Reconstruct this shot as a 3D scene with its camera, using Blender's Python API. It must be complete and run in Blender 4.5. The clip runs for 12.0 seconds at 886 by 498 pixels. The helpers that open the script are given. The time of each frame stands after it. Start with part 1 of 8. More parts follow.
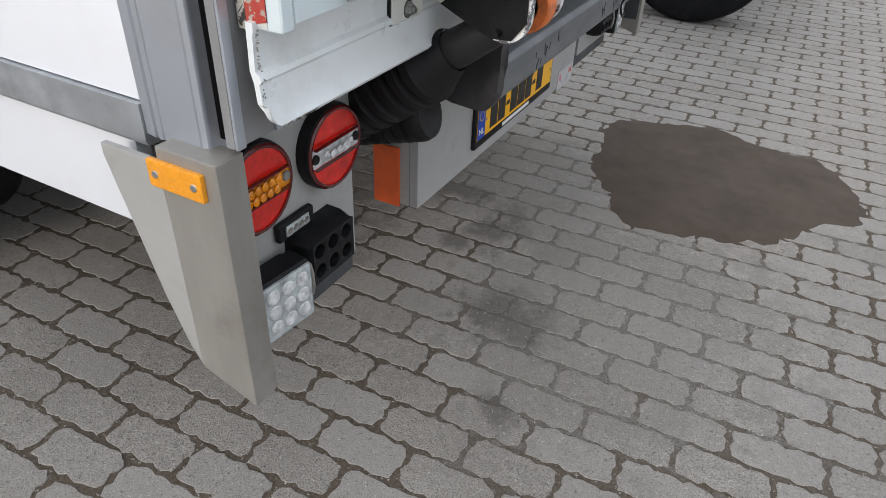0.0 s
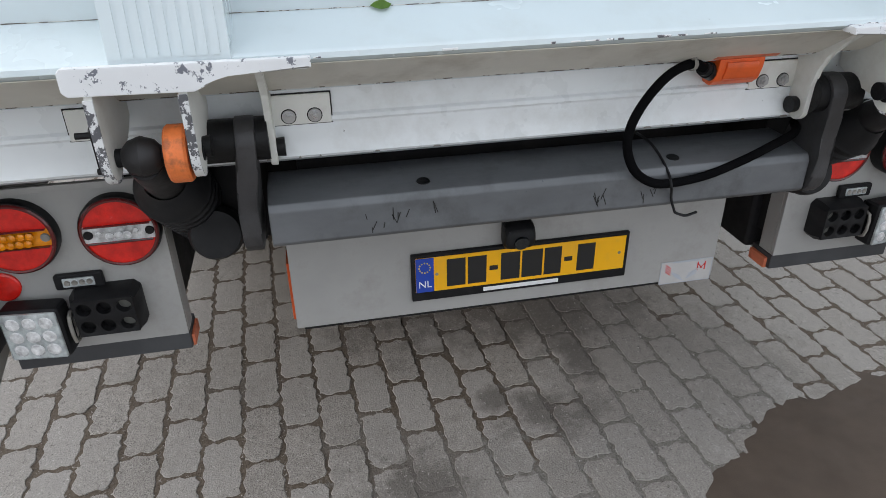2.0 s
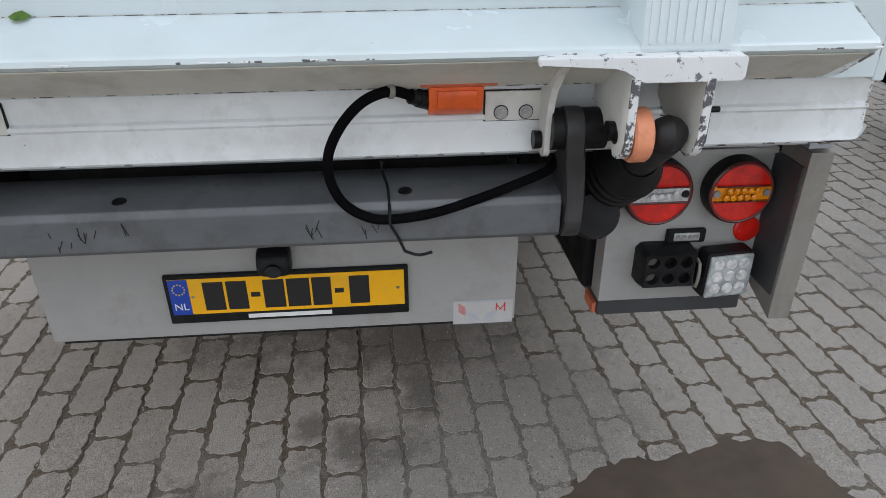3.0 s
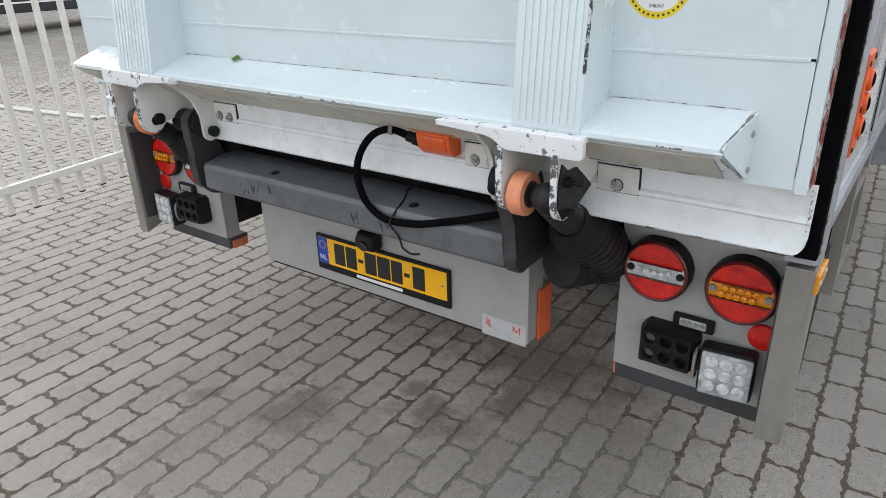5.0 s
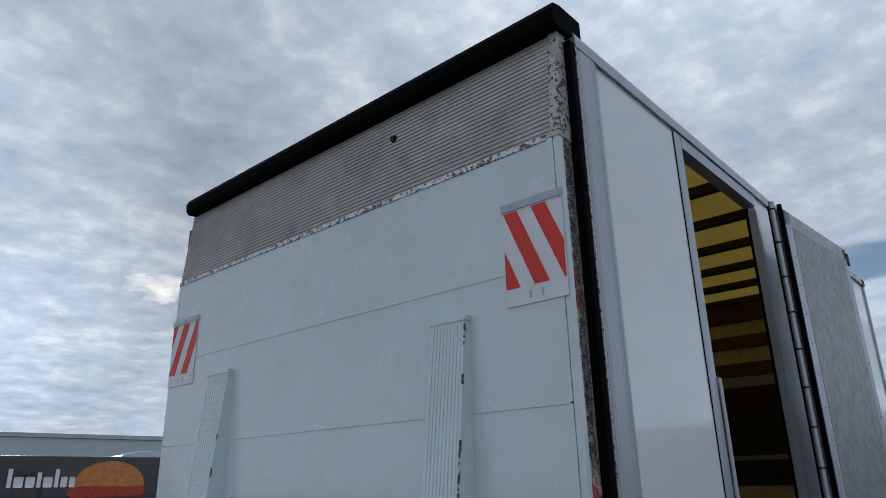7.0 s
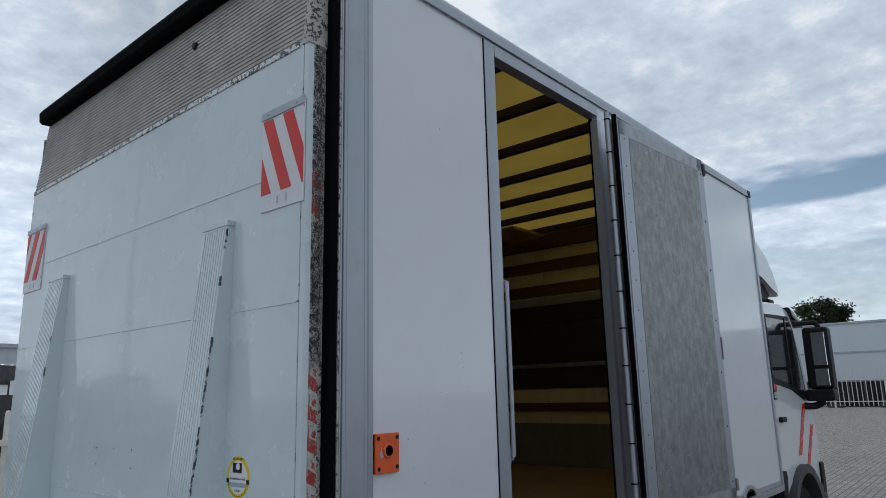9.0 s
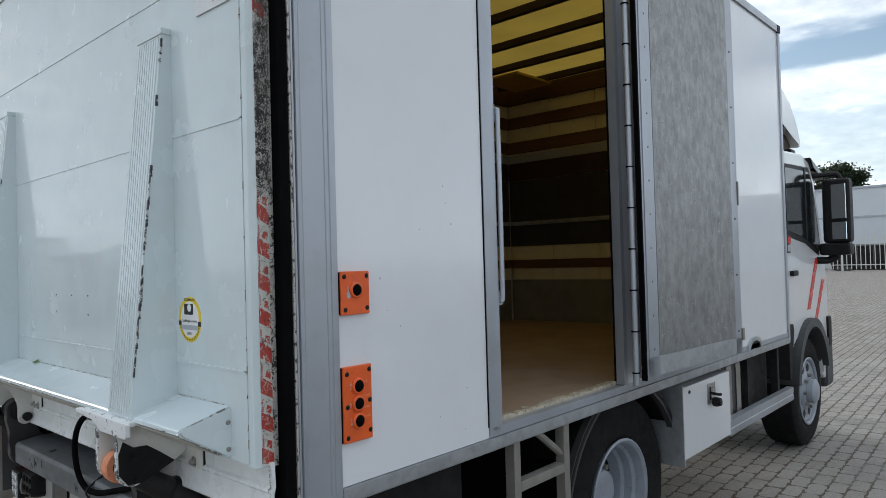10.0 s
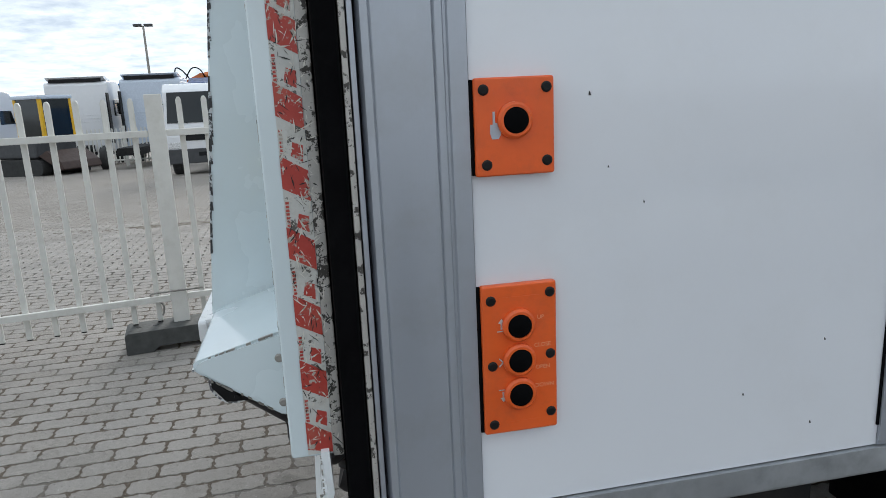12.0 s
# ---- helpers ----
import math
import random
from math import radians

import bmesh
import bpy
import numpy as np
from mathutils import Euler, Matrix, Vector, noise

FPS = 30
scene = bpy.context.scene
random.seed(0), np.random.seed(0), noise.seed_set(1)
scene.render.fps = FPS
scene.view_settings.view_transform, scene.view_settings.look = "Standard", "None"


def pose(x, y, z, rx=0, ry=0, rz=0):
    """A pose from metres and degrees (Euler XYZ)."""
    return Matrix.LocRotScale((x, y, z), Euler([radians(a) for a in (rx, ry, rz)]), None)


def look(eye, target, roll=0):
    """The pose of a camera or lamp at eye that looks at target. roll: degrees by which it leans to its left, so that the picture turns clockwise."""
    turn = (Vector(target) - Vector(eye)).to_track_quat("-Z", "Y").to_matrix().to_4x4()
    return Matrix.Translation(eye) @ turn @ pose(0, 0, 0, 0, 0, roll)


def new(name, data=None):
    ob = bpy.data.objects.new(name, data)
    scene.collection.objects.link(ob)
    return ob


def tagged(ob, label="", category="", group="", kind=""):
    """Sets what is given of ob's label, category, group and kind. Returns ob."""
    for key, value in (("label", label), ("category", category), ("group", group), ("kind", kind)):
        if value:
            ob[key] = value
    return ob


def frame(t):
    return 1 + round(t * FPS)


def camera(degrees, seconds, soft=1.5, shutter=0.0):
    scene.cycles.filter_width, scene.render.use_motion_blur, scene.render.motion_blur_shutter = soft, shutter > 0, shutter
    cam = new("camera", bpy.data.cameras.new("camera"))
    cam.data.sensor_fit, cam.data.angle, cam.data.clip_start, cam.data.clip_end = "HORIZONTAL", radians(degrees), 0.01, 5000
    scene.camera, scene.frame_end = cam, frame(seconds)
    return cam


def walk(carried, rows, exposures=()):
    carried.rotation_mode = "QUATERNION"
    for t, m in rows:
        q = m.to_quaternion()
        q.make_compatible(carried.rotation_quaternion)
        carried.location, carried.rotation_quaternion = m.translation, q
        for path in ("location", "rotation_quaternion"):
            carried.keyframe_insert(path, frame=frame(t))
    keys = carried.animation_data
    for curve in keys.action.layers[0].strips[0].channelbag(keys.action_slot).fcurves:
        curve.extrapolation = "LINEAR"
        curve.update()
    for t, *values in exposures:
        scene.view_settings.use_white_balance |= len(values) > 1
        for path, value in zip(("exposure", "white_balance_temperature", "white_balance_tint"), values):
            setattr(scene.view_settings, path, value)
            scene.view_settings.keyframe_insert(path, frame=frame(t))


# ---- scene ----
cam = camera(66.2, 12.0, soft=0.4)
PATH = [
    (0, (0.523, -1.725, 1.29), (-0.237, -0.268, 0.149), 2.5),
    (0.5, (0.795, -1.487, 1.329), (-0.27, -0.249, 0.175), 1.1),
    (1, (1.043, -1.224, 1.356), (-0.364, -0.282, 0.29), 0.6),
    (1.5, (1.128, -0.864, 1.356), (-0.509, -0.294, 0.358), -0.5),
    (2, (1.167, -0.457, 1.369), (-0.549, -0.112, 0.401), -0.9),
    (2.5, (1.173, -0.076, 1.374), (-0.567, 0.148, 0.413), -0.7),
    (3, (1.154, 0.235, 1.366), (-0.596, 0.386, 0.411), -0.2),
    (3.2, (1.143, 0.368, 1.365), (-0.615, 0.49, 0.42), 0.1),
    (4.8, (1.181, 1.209, 1.397), (-0.295, 0.201, 0.502), -1.8),
    (5, (1.241, 1.286, 1.449), (-0.228, 0.199, 0.637), -1.7),
    (5.5, (1.36, 1.46, 1.536), (-0.173, 0.254, 1.095), -1.1),
    (6, (1.449, 1.659, 1.582), (-0.072, 0.363, 1.494), -0.6),
    (6.5, (1.53, 1.859, 1.653), (0.06, 0.543, 1.983), -0.8),
    (7, (1.583, 2.08, 1.664), (0.174, 0.823, 2.325), -1.1),
    (7.2, (1.543, 2.153, 1.661), (0.148, 0.904, 2.366), -1.1),
    (8.8, (1.178, 2.665, 1.605), (-0.288, 1.391, 2.086), -1.4),
    (9, (1.156, 2.662, 1.604), (-0.320, 1.378, 2.022), -1.3),
    (9.5, (1.074, 2.645, 1.556), (-0.413, 1.333, 1.816), -1.4),
    (10, (0.868, 2.536, 1.514), (-0.612, 1.192, 1.551), -1.6),
    (10.5, (0.626, 2.333, 1.483), (-0.743, 0.878, 1.398), -1.7),
    (11, (0.268, 2.189, 1.483), (-0.762, 0.489, 1.257), -2.2),
    (11.5, (0.074, 2.03, 1.472), (-0.551, 0.163, 1.121), -2.6),
    (12, (-0.048, 1.938, 1.475), (-0.427, 0.023, 1.042), -2.7),
]
EXPOSURES = [(0, 0.06, 6640, 13), (0.5, 0.36, 6640, 13), (1.0, 0.50, 6640, 13), (1.5, 0.36, 6640, 13), (2.5, 0.15, 6700, 13), (3.2, 0.18, 6720, 13), (5.0, 0.32, 6800, 12), (5.5, -0.08, 6560, 11), (6.0, -0.46, 6370, 10), (7.0, -1.19, 5970, 10), (9.0, -0.97, 6120, 10), (9.5, -0.76, 6220, 10), (10.5, 0.03, 6620, 9), (11.0, 0.22, 6620, 9), (11.5, -0.06, 6520, 9), (12, -0.27, 6470, 9)]
walk(cam, [(t, look(eye, target, roll)) for t, eye, target, roll in PATH], EXPOSURES)

# ---------------------------------------------------------------- world and sun
SUN_AZ, SUN_EL = 262.0, 18.0          # degrees: compass turn of the hidden sun in plan (from +x, anticlockwise), height
world = bpy.data.worlds.new("sky")
scene.world = world
world.use_nodes = True
wn = world.node_tree
wn.nodes.clear()


w_out = wn.nodes.new("ShaderNodeOutputWorld")
w_bg = wn.nodes.new("ShaderNodeBackground")
w_sky = wn.nodes.new("ShaderNodeTexSky")
w_sky.sky_type = "NISHITA"
w_sky.sun_disc = False
w_sky.sun_elevation = radians(SUN_EL)
w_sky.sun_rotation = radians(90 - SUN_AZ)
w_sky.air_density, w_sky.dust_density, w_sky.ozone_density = 1.0, 1.6, 1.0
w_tc = wn.nodes.new("ShaderNodeTexCoord")
w_sep = wn.nodes.new("ShaderNodeSeparateXYZ")
wn.links.new(w_tc.outputs["Generated"], w_sep.inputs[0])
# project the direction on a cloud layer overhead
w_zc = wn.nodes.new("ShaderNodeMath"); w_zc.operation = "MAXIMUM"; w_zc.inputs[1].default_value = 0.0
wn.links.new(w_sep.outputs["Z"], w_zc.inputs[0])
w_za = wn.nodes.new("ShaderNodeMath"); w_za.operation = "ADD"; w_za.inputs[1].default_value = 0.16
wn.links.new(w_zc.outputs[0], w_za.inputs[0])
w_div = wn.nodes.new("ShaderNodeVectorMath"); w_div.operation = "DIVIDE"
w_cmb = wn.nodes.new("ShaderNodeCombineXYZ")
for i in range(3):
    wn.links.new(w_za.outputs[0], w_cmb.inputs[i])
wn.links.new(w_tc.outputs["Generated"], w_div.inputs[0])
wn.links.new(w_cmb.outputs[0], w_div.inputs[1])
w_n1 = wn.nodes.new("ShaderNodeTexNoise")
w_n1.inputs["Scale"].default_value = 1.5
w_n1.inputs["Detail"].default_value = 8.0
w_n1.inputs["Roughness"].default_value = 0.55
w_n1.inputs["Distortion"].default_value = 0.25
wn.links.new(w_div.outputs[0], w_n1.inputs["Vector"])
w_n2 = wn.nodes.new("ShaderNodeTexNoise")
w_n2.inputs["Scale"].default_value = 8.0
w_n2.inputs["Detail"].default_value = 9.0
w_n2.inputs["Roughness"].default_value = 0.6
w_off = wn.nodes.new("ShaderNodeVectorMath"); w_off.operation = "ADD"; w_off.inputs[1].default_value = (3.1, 5.7, 0.4)
wn.links.new(w_div.outputs[0], w_off.inputs[0])
wn.links.new(w_off.outputs[0], w_n2.inputs["Vector"])
w_cov = wn.nodes.new("ShaderNodeMapRange")            # how closed the cloud is
w_cov.inputs["From Min"].default_value, w_cov.inputs["From Max"].default_value = 0.22, 0.34
wn.links.new(w_n1.outputs["Fac"], w_cov.inputs["Value"])
w_shade = wn.nodes.new("ShaderNodeValToRGB")          # lit rims to grey bellies
w_shade.color_ramp.elements[0].position, w_shade.color_ramp.elements[0].color = 0.36, (1.03, 1.06, 1.08, 1)
w_shade.color_ramp.elements[1].position, w_shade.color_ramp.elements[1].color = 0.68, (0.53, 0.615, 0.72, 1)
w_mid = w_shade.color_ramp.elements.new(0.47)
w_mid.color = (0.76, 0.84, 0.92, 1)
w_big = wn.nodes.new("ShaderNodeTexNoise")            # broad banks carry the small cells
w_big.inputs["Scale"].default_value, w_big.inputs["Detail"].default_value = 1.7, 3.0
wn.links.new(w_off.outputs[0], w_big.inputs["Vector"])
w_two = wn.nodes.new("ShaderNodeMix")
w_two.inputs["Factor"].default_value = 0.28
wn.links.new(w_n2.outputs["Fac"], w_two.inputs["A"])
wn.links.new(w_big.outputs["Fac"], w_two.inputs["B"])
wn.links.new(w_two.outputs["Result"], w_shade.inputs[0])
# clouds glow towards the hidden sun
SUN_DIR = (math.cos(radians(SUN_AZ)) * math.cos(radians(SUN_EL)), math.sin(radians(SUN_AZ)) * math.cos(radians(SUN_EL)), math.sin(radians(SUN_EL)))
w_dot = wn.nodes.new("ShaderNodeVectorMath"); w_dot.operation = "DOT_PRODUCT"; w_dot.inputs[1].default_value = SUN_DIR
wn.links.new(w_tc.outputs["Generated"], w_dot.inputs[0])
w_glow = wn.nodes.new("ShaderNodeMapRange"); w_glow.interpolation_type = "SMOOTHSTEP"
w_glow.inputs["From Min"].default_value, w_glow.inputs["From Max"].default_value = 0.945, 1.0
w_glow.inputs["To Min"].default_value, w_glow.inputs["To Max"].default_value = 5.2, 8.2
wn.links.new(w_dot.outputs["Value"], w_glow.inputs["Value"])
w_cl = wn.nodes.new("ShaderNodeVectorMath"); w_cl.operation = "SCALE"
wn.links.new(w_shade.outputs["Color"], w_cl.inputs[0])
wn.links.new(w_glow.outputs[0], w_cl.inputs["Scale"])
# an overcast sky is brightest overhead
w_zen = wn.nodes.new("ShaderNodeMapRange"); w_zen.interpolation_type = "SMOOTHSTEP"
w_zen.inputs["From Min"].default_value, w_zen.inputs["From Max"].default_value = 0.30, 1.0
w_zen.inputs["To Min"].default_value, w_zen.inputs["To Max"].default_value = 1.62, 3.0
wn.links.new(w_sep.outputs["Z"], w_zen.inputs["Value"])
w_cz = wn.nodes.new("ShaderNodeVectorMath"); w_cz.operation = "SCALE"
wn.links.new(w_cl.outputs[0], w_cz.inputs[0])
wn.links.new(w_zen.outputs[0], w_cz.inputs["Scale"])
# thin, bright cloud low over the horizon
w_low = wn.nodes.new("ShaderNodeMapRange"); w_low.interpolation_type = "SMOOTHSTEP"
w_low.inputs["From Min"].default_value, w_low.inputs["From Max"].default_value = 0.02, 0.40
w_low.inputs["To Min"].default_value, w_low.inputs["To Max"].default_value = 1.6, 1.0
wn.links.new(w_sep.outputs["Z"], w_low.inputs["Value"])
w_cw = wn.nodes.new("ShaderNodeVectorMath"); w_cw.operation = "SCALE"
wn.links.new(w_cz.outputs[0], w_cw.inputs[0])
wn.links.new(w_low.outputs[0], w_cw.inputs["Scale"])
w_mix = wn.nodes.new("ShaderNodeMix"); w_mix.data_type = "RGBA"
# clear strips low over the far end of the yard
w_wav = wn.nodes.new("ShaderNodeTexNoise")
w_wav.inputs["Scale"].default_value, w_wav.inputs["Detail"].default_value = 5.0, 5.0
w_str = wn.nodes.new("ShaderNodeVectorMath"); w_str.operation = "MULTIPLY"; w_str.inputs[1].default_value = (1.0, 1.0, 5.0)
wn.links.new(w_tc.outputs["Generated"], w_str.inputs[0])
wn.links.new(w_str.outputs[0], w_wav.inputs["Vector"])


def sky_math(op, a, b, c=None):
    n = wn.nodes.new("ShaderNodeMath")
    n.operation = op
    for i, v in enumerate((a, b, c)):
        if v is None:
            continue
        if isinstance(v, (int, float)):
            n.inputs[i].default_value = v
        else:
            wn.links.new(v, n.inputs[i])
    return n.outputs[0]


def sky_step(v, a, b, hi=1.0):
    n = wn.nodes.new("ShaderNodeMapRange")
    n.interpolation_type = "SMOOTHSTEP"
    n.inputs["From Min"].default_value, n.inputs["From Max"].default_value, n.inputs["To Max"].default_value = a, b, hi
    wn.links.new(v, n.inputs["Value"])
    return n.outputs[0]


w_alt = sky_math("MULTIPLY_ADD", w_wav.outputs["Fac"], 0.09, sky_math("SUBTRACT", w_sep.outputs["Z"], 0.045))
w_west = wn.nodes.new("ShaderNodeVectorMath"); w_west.operation = "DOT_PRODUCT"; w_west.inputs[1].default_value = (-0.985, -0.174, 0.0)
wn.links.new(w_tc.outputs["Generated"], w_west.inputs[0])
w_open = sky_math("MULTIPLY", sky_step(w_alt, 0.218, 0.236), sky_math("SUBTRACT", 1.0, sky_step(w_alt, 0.262, 0.285)))
w_veil = sky_math("MULTIPLY", sky_step(w_alt, 0.06, 0.12, 0.6), sky_math("SUBTRACT", 1.0, sky_step(w_alt, 0.17, 0.195)))
w_gap = sky_math("MULTIPLY", sky_math("MAXIMUM", w_open, w_veil), sky_step(w_west.outputs["Value"], 0.80, 0.92))
w_fac = sky_math("MULTIPLY", w_cov.outputs[0], sky_math("SUBTRACT", 1.0, w_gap))
wn.links.new(w_fac, w_mix.inputs["Factor"])
w_blue = wn.nodes.new("ShaderNodeVectorMath"); w_blue.operation = "SCALE"; w_blue.inputs["Scale"].default_value = 1.9
wn.links.new(w_sky.outputs[0], w_blue.inputs[0])
wn.links.new(w_blue.outputs[0], w_mix.inputs["A"])
w_thin = wn.nodes.new("ShaderNodeVectorMath"); w_thin.operation = "SCALE"      # the layer thins out towards the open strips
wn.links.new(w_cw.outputs[0], w_thin.inputs[0])
wn.links.new(sky_math("ADD", sky_step(w_west.outputs["Value"], 0.45, 0.95, 0.38), 1.0), w_thin.inputs["Scale"])
wn.links.new(w_thin.outputs[0], w_mix.inputs["B"])
wn.links.new(w_mix.outputs["Result"], w_bg.inputs["Color"])
w_bg.inputs["Strength"].default_value = 0.12
wn.links.new(w_bg.outputs[0], w_out.inputs["Surface"])

sun = new("sun", bpy.data.lights.new("sun", "SUN"))
sun.data.energy, sun.data.angle, sun.data.color = 2.2, radians(20), (1.0, 0.95, 0.88)
sun.matrix_world = look((SUN_DIR[0] * 30, SUN_DIR[1] * 30, SUN_DIR[2] * 30), (0, 0, 0))


# ---------------------------------------------------------------- materials
def mat(name, col, rough=0.5, metal=0.0, vary=0.12, vscale=6.0, bump=0.15, bscale=220.0, dirt=None, dirt_amt=0.0, dscale=3.0,
        chip=None, chip_at=0.62, chip_scale=30.0, coat=0.0, stretch=None, spec=0.5, trans=0.0, per_object=0.0):
    """Painted or plain surface: two scales of tone, optional grime, chipped spots, stretched (brushed) grain."""
    m = bpy.data.materials.new(name)
    m.use_nodes = True
    nt = m.node_tree
    b = nt.nodes["Principled BSDF"]
    tc = nt.nodes.new("ShaderNodeTexCoord")
    mp = nt.nodes.new("ShaderNodeMapping")
    nt.links.new(tc.outputs["Object"], mp.inputs[0])
    if stretch:
        mp.inputs["Scale"].default_value = stretch

    def nz(scale, detail=4, rough_=0.6, src=None):
        n = nt.nodes.new("ShaderNodeTexNoise")
        n.inputs["Scale"].default_value, n.inputs["Detail"].default_value, n.inputs["Roughness"].default_value = scale, detail, rough_
        nt.links.new((src or mp).outputs[0 if not src else "Object"], n.inputs["Vector"])
        return n.outputs["Fac"]

    def rng(v, a, b_, lo, hi):
        r = nt.nodes.new("ShaderNodeMapRange")
        r.inputs["From Min"].default_value, r.inputs["From Max"].default_value = a, b_
        r.inputs["To Min"].default_value, r.inputs["To Max"].default_value = lo, hi
        nt.links.new(v, r.inputs["Value"])
        return r.outputs[0]

    def mixc(fac, a, b_):
        x = nt.nodes.new("ShaderNodeMix")
        x.data_type = "RGBA"
        nt.links.new(fac, x.inputs["Factor"])
        for sock, v in (("A", a), ("B", b_)):
            if isinstance(v, tuple):
                x.inputs[sock].default_value = (*v, 1)
            else:
                nt.links.new(v, x.inputs[sock])
        return x.outputs["Result"]

    lo = tuple(max(0, c * (1 - vary)) for c in col)
    hi = tuple(min(1, c * (1 + vary)) for c in col)
    big = nz(vscale)
    c = mixc(rng(big, 0.3, 0.7, 0, 1), lo, hi)
    if per_object:
        oi = nt.nodes.new("ShaderNodeObjectInfo")
        c = mixc(rng(oi.outputs["Random"], 0, 1, 0, per_object), c, tuple(min(1, v * 0.6) for v in col))
    r_sock = rng(nz(vscale * 2.3), 0.3, 0.7, max(0.02, rough - 0.08), min(1, rough + 0.1))
    if dirt:
        f = rng(nz(dscale, 7, 0.68, tc), 0.5, 0.78, 0, dirt_amt)
        c = mixc(f, c, dirt)
    if chip:
        f = rng(nz(chip_scale, 5, 0.7, tc), chip_at, chip_at + 0.03, 0, 1)
        c = mixc(f, c, chip)
    nt.links.new(c, b.inputs["Base Color"])
    nt.links.new(r_sock, b.inputs["Roughness"])
    b.inputs["Metallic"].default_value = metal
    b.inputs["Specular IOR Level"].default_value = spec
    b.inputs["Coat Weight"].default_value = coat
    b.inputs["Coat Roughness"].default_value = 0.035
    b.inputs["Transmission Weight"].default_value = trans
    if bump:
        bp = nt.nodes.new("ShaderNodeBump")
        bp.inputs["Strength"].default_value, bp.inputs["Distance"].default_value = bump, 0.002
        nt.links.new(nz(bscale, 3), bp.inputs["Height"])
        nt.links.new(bp.outputs[0], b.inputs["Normal"])
    return m


WHITE = mat("white_lacquer", (0.63, 0.71, 0.735), 0.22, vary=0.04, vscale=2, bump=0.04, bscale=40, dirt=(0.45, 0.43, 0.38), dirt_amt=0.22, dscale=5, coat=0.6,
            chip=(0.13, 0.13, 0.14), chip_at=0.735, chip_scale=26)
WHITE_LOW = mat("white_lacquer_soiled", (0.70, 0.70, 0.66), 0.38, vary=0.07, vscale=4, bump=0.06, bscale=60, dirt=(0.32, 0.28, 0.21), dirt_amt=0.55, dscale=6,
                chip=(0.10, 0.09, 0.09), chip_at=0.70, chip_scale=34)
WHITE_LIP = mat("white_lip_lacquer", (0.75, 0.78, 0.79), 0.3, vary=0.06, vscale=4, bump=0.06, bscale=60, dirt=(0.36, 0.33, 0.27), dirt_amt=0.4, dscale=6,
                chip=(0.10, 0.09, 0.09), chip_at=0.71, chip_scale=40)
CREAM_SCRAPE = mat("pale_scrape", (0.62, 0.60, 0.54), 0.5, vary=0.1, bump=0.0)
DARK_SCRAPE = mat("grimy_scrape", (0.08, 0.072, 0.066), 0.6, vary=0.3, bump=0.0)
GREY_SCRAPE = mat("bright_scrape", (0.62, 0.63, 0.64), 0.4, metal=0.4, vary=0.1, bump=0.0)
CHIPPED = mat("white_lacquer_chipped", (0.76, 0.77, 0.78), 0.35, vary=0.05, bump=0.2, bscale=90, chip=(0.17, 0.18, 0.21), chip_at=0.585, chip_scale=52, stretch=(1, 1, 0.45))
EDGE_WEAR = mat("worn_edge", (0.72, 0.73, 0.73), 0.4, vary=0.08, bump=0.2, bscale=90, chip=(0.10, 0.10, 0.11), chip_at=0.50, chip_scale=48, stretch=(1, 1, 0.4))
BLACK_WEAR = mat("scraped_edge", (0.55, 0.57, 0.58), 0.4, vary=0.05, bump=0.2, bscale=90, chip=(0.03, 0.03, 0.033), chip_at=0.44, chip_scale=60)
SIDE_WHITE = mat("white_composite_panel", (0.74, 0.755, 0.79), 0.14, vary=0.025, vscale=1.5, bump=0.03, bscale=14, coat=0.5, dirt=(0.55, 0.53, 0.5), dirt_amt=0.12, dscale=8)
ALU = mat("anodised_aluminium", (0.41, 0.435, 0.48), 0.36, metal=0.55, vary=0.08, vscale=3, bump=0.08, bscale=300, stretch=(1, 1, 0.08), dirt=(0.30, 0.29, 0.27), dirt_amt=0.4, dscale=7)
ALU_RIB = mat("weathered_aluminium", (0.42, 0.40, 0.38), 0.5, metal=0.55, vary=0.14, vscale=5, bump=0.2, dirt=(0.20, 0.18, 0.16), dirt_amt=0.5, dscale=4, chip=(0.75, 0.75, 0.74), chip_at=0.72, chip_scale=40)
GALV = mat("galvanised_steel", (0.42, 0.44, 0.46), 0.46, metal=0.7, vary=0.22, vscale=18, bump=0.12, bscale=90, dirt=(0.22, 0.23, 0.24), dirt_amt=0.5, dscale=9)
GALV_SHEET = mat("scratched_galvanised_sheet", (0.29, 0.295, 0.295), 0.42, metal=0.6, vary=0.24, vscale=26, bump=0.45, bscale=34, dirt=(0.17, 0.17, 0.168), dirt_amt=0.6, dscale=18,
                 chip=(0.62, 0.62, 0.62), chip_at=0.715, chip_scale=55, stretch=(1, 1, 0.5))
STEEL_POST = mat("stained_steel", (0.30, 0.285, 0.26), 0.5, metal=0.45, vary=0.2, vscale=7, bump=0.1, dirt=(0.14, 0.12, 0.10), dirt_amt=0.6, dscale=8, stretch=(1, 1, 0.3))
GREY_PAINT = mat("grey_paint", (0.36, 0.355, 0.34), 0.5, vary=0.08, vscale=5, bump=0.08, dirt=(0.17, 0.15, 0.13), dirt_amt=0.45, dscale=10)
TUBE_GREY = mat("grimy_grey_steel", (0.135, 0.142, 0.150), 0.45, metal=0.25, vary=0.22, vscale=9, bump=0.15, dirt=(0.05, 0.05, 0.05), dirt_amt=0.7, dscale=9, chip=(0.045, 0.055, 0.075), chip_at=0.69, chip_scale=30, stretch=(1, 0.35, 1))
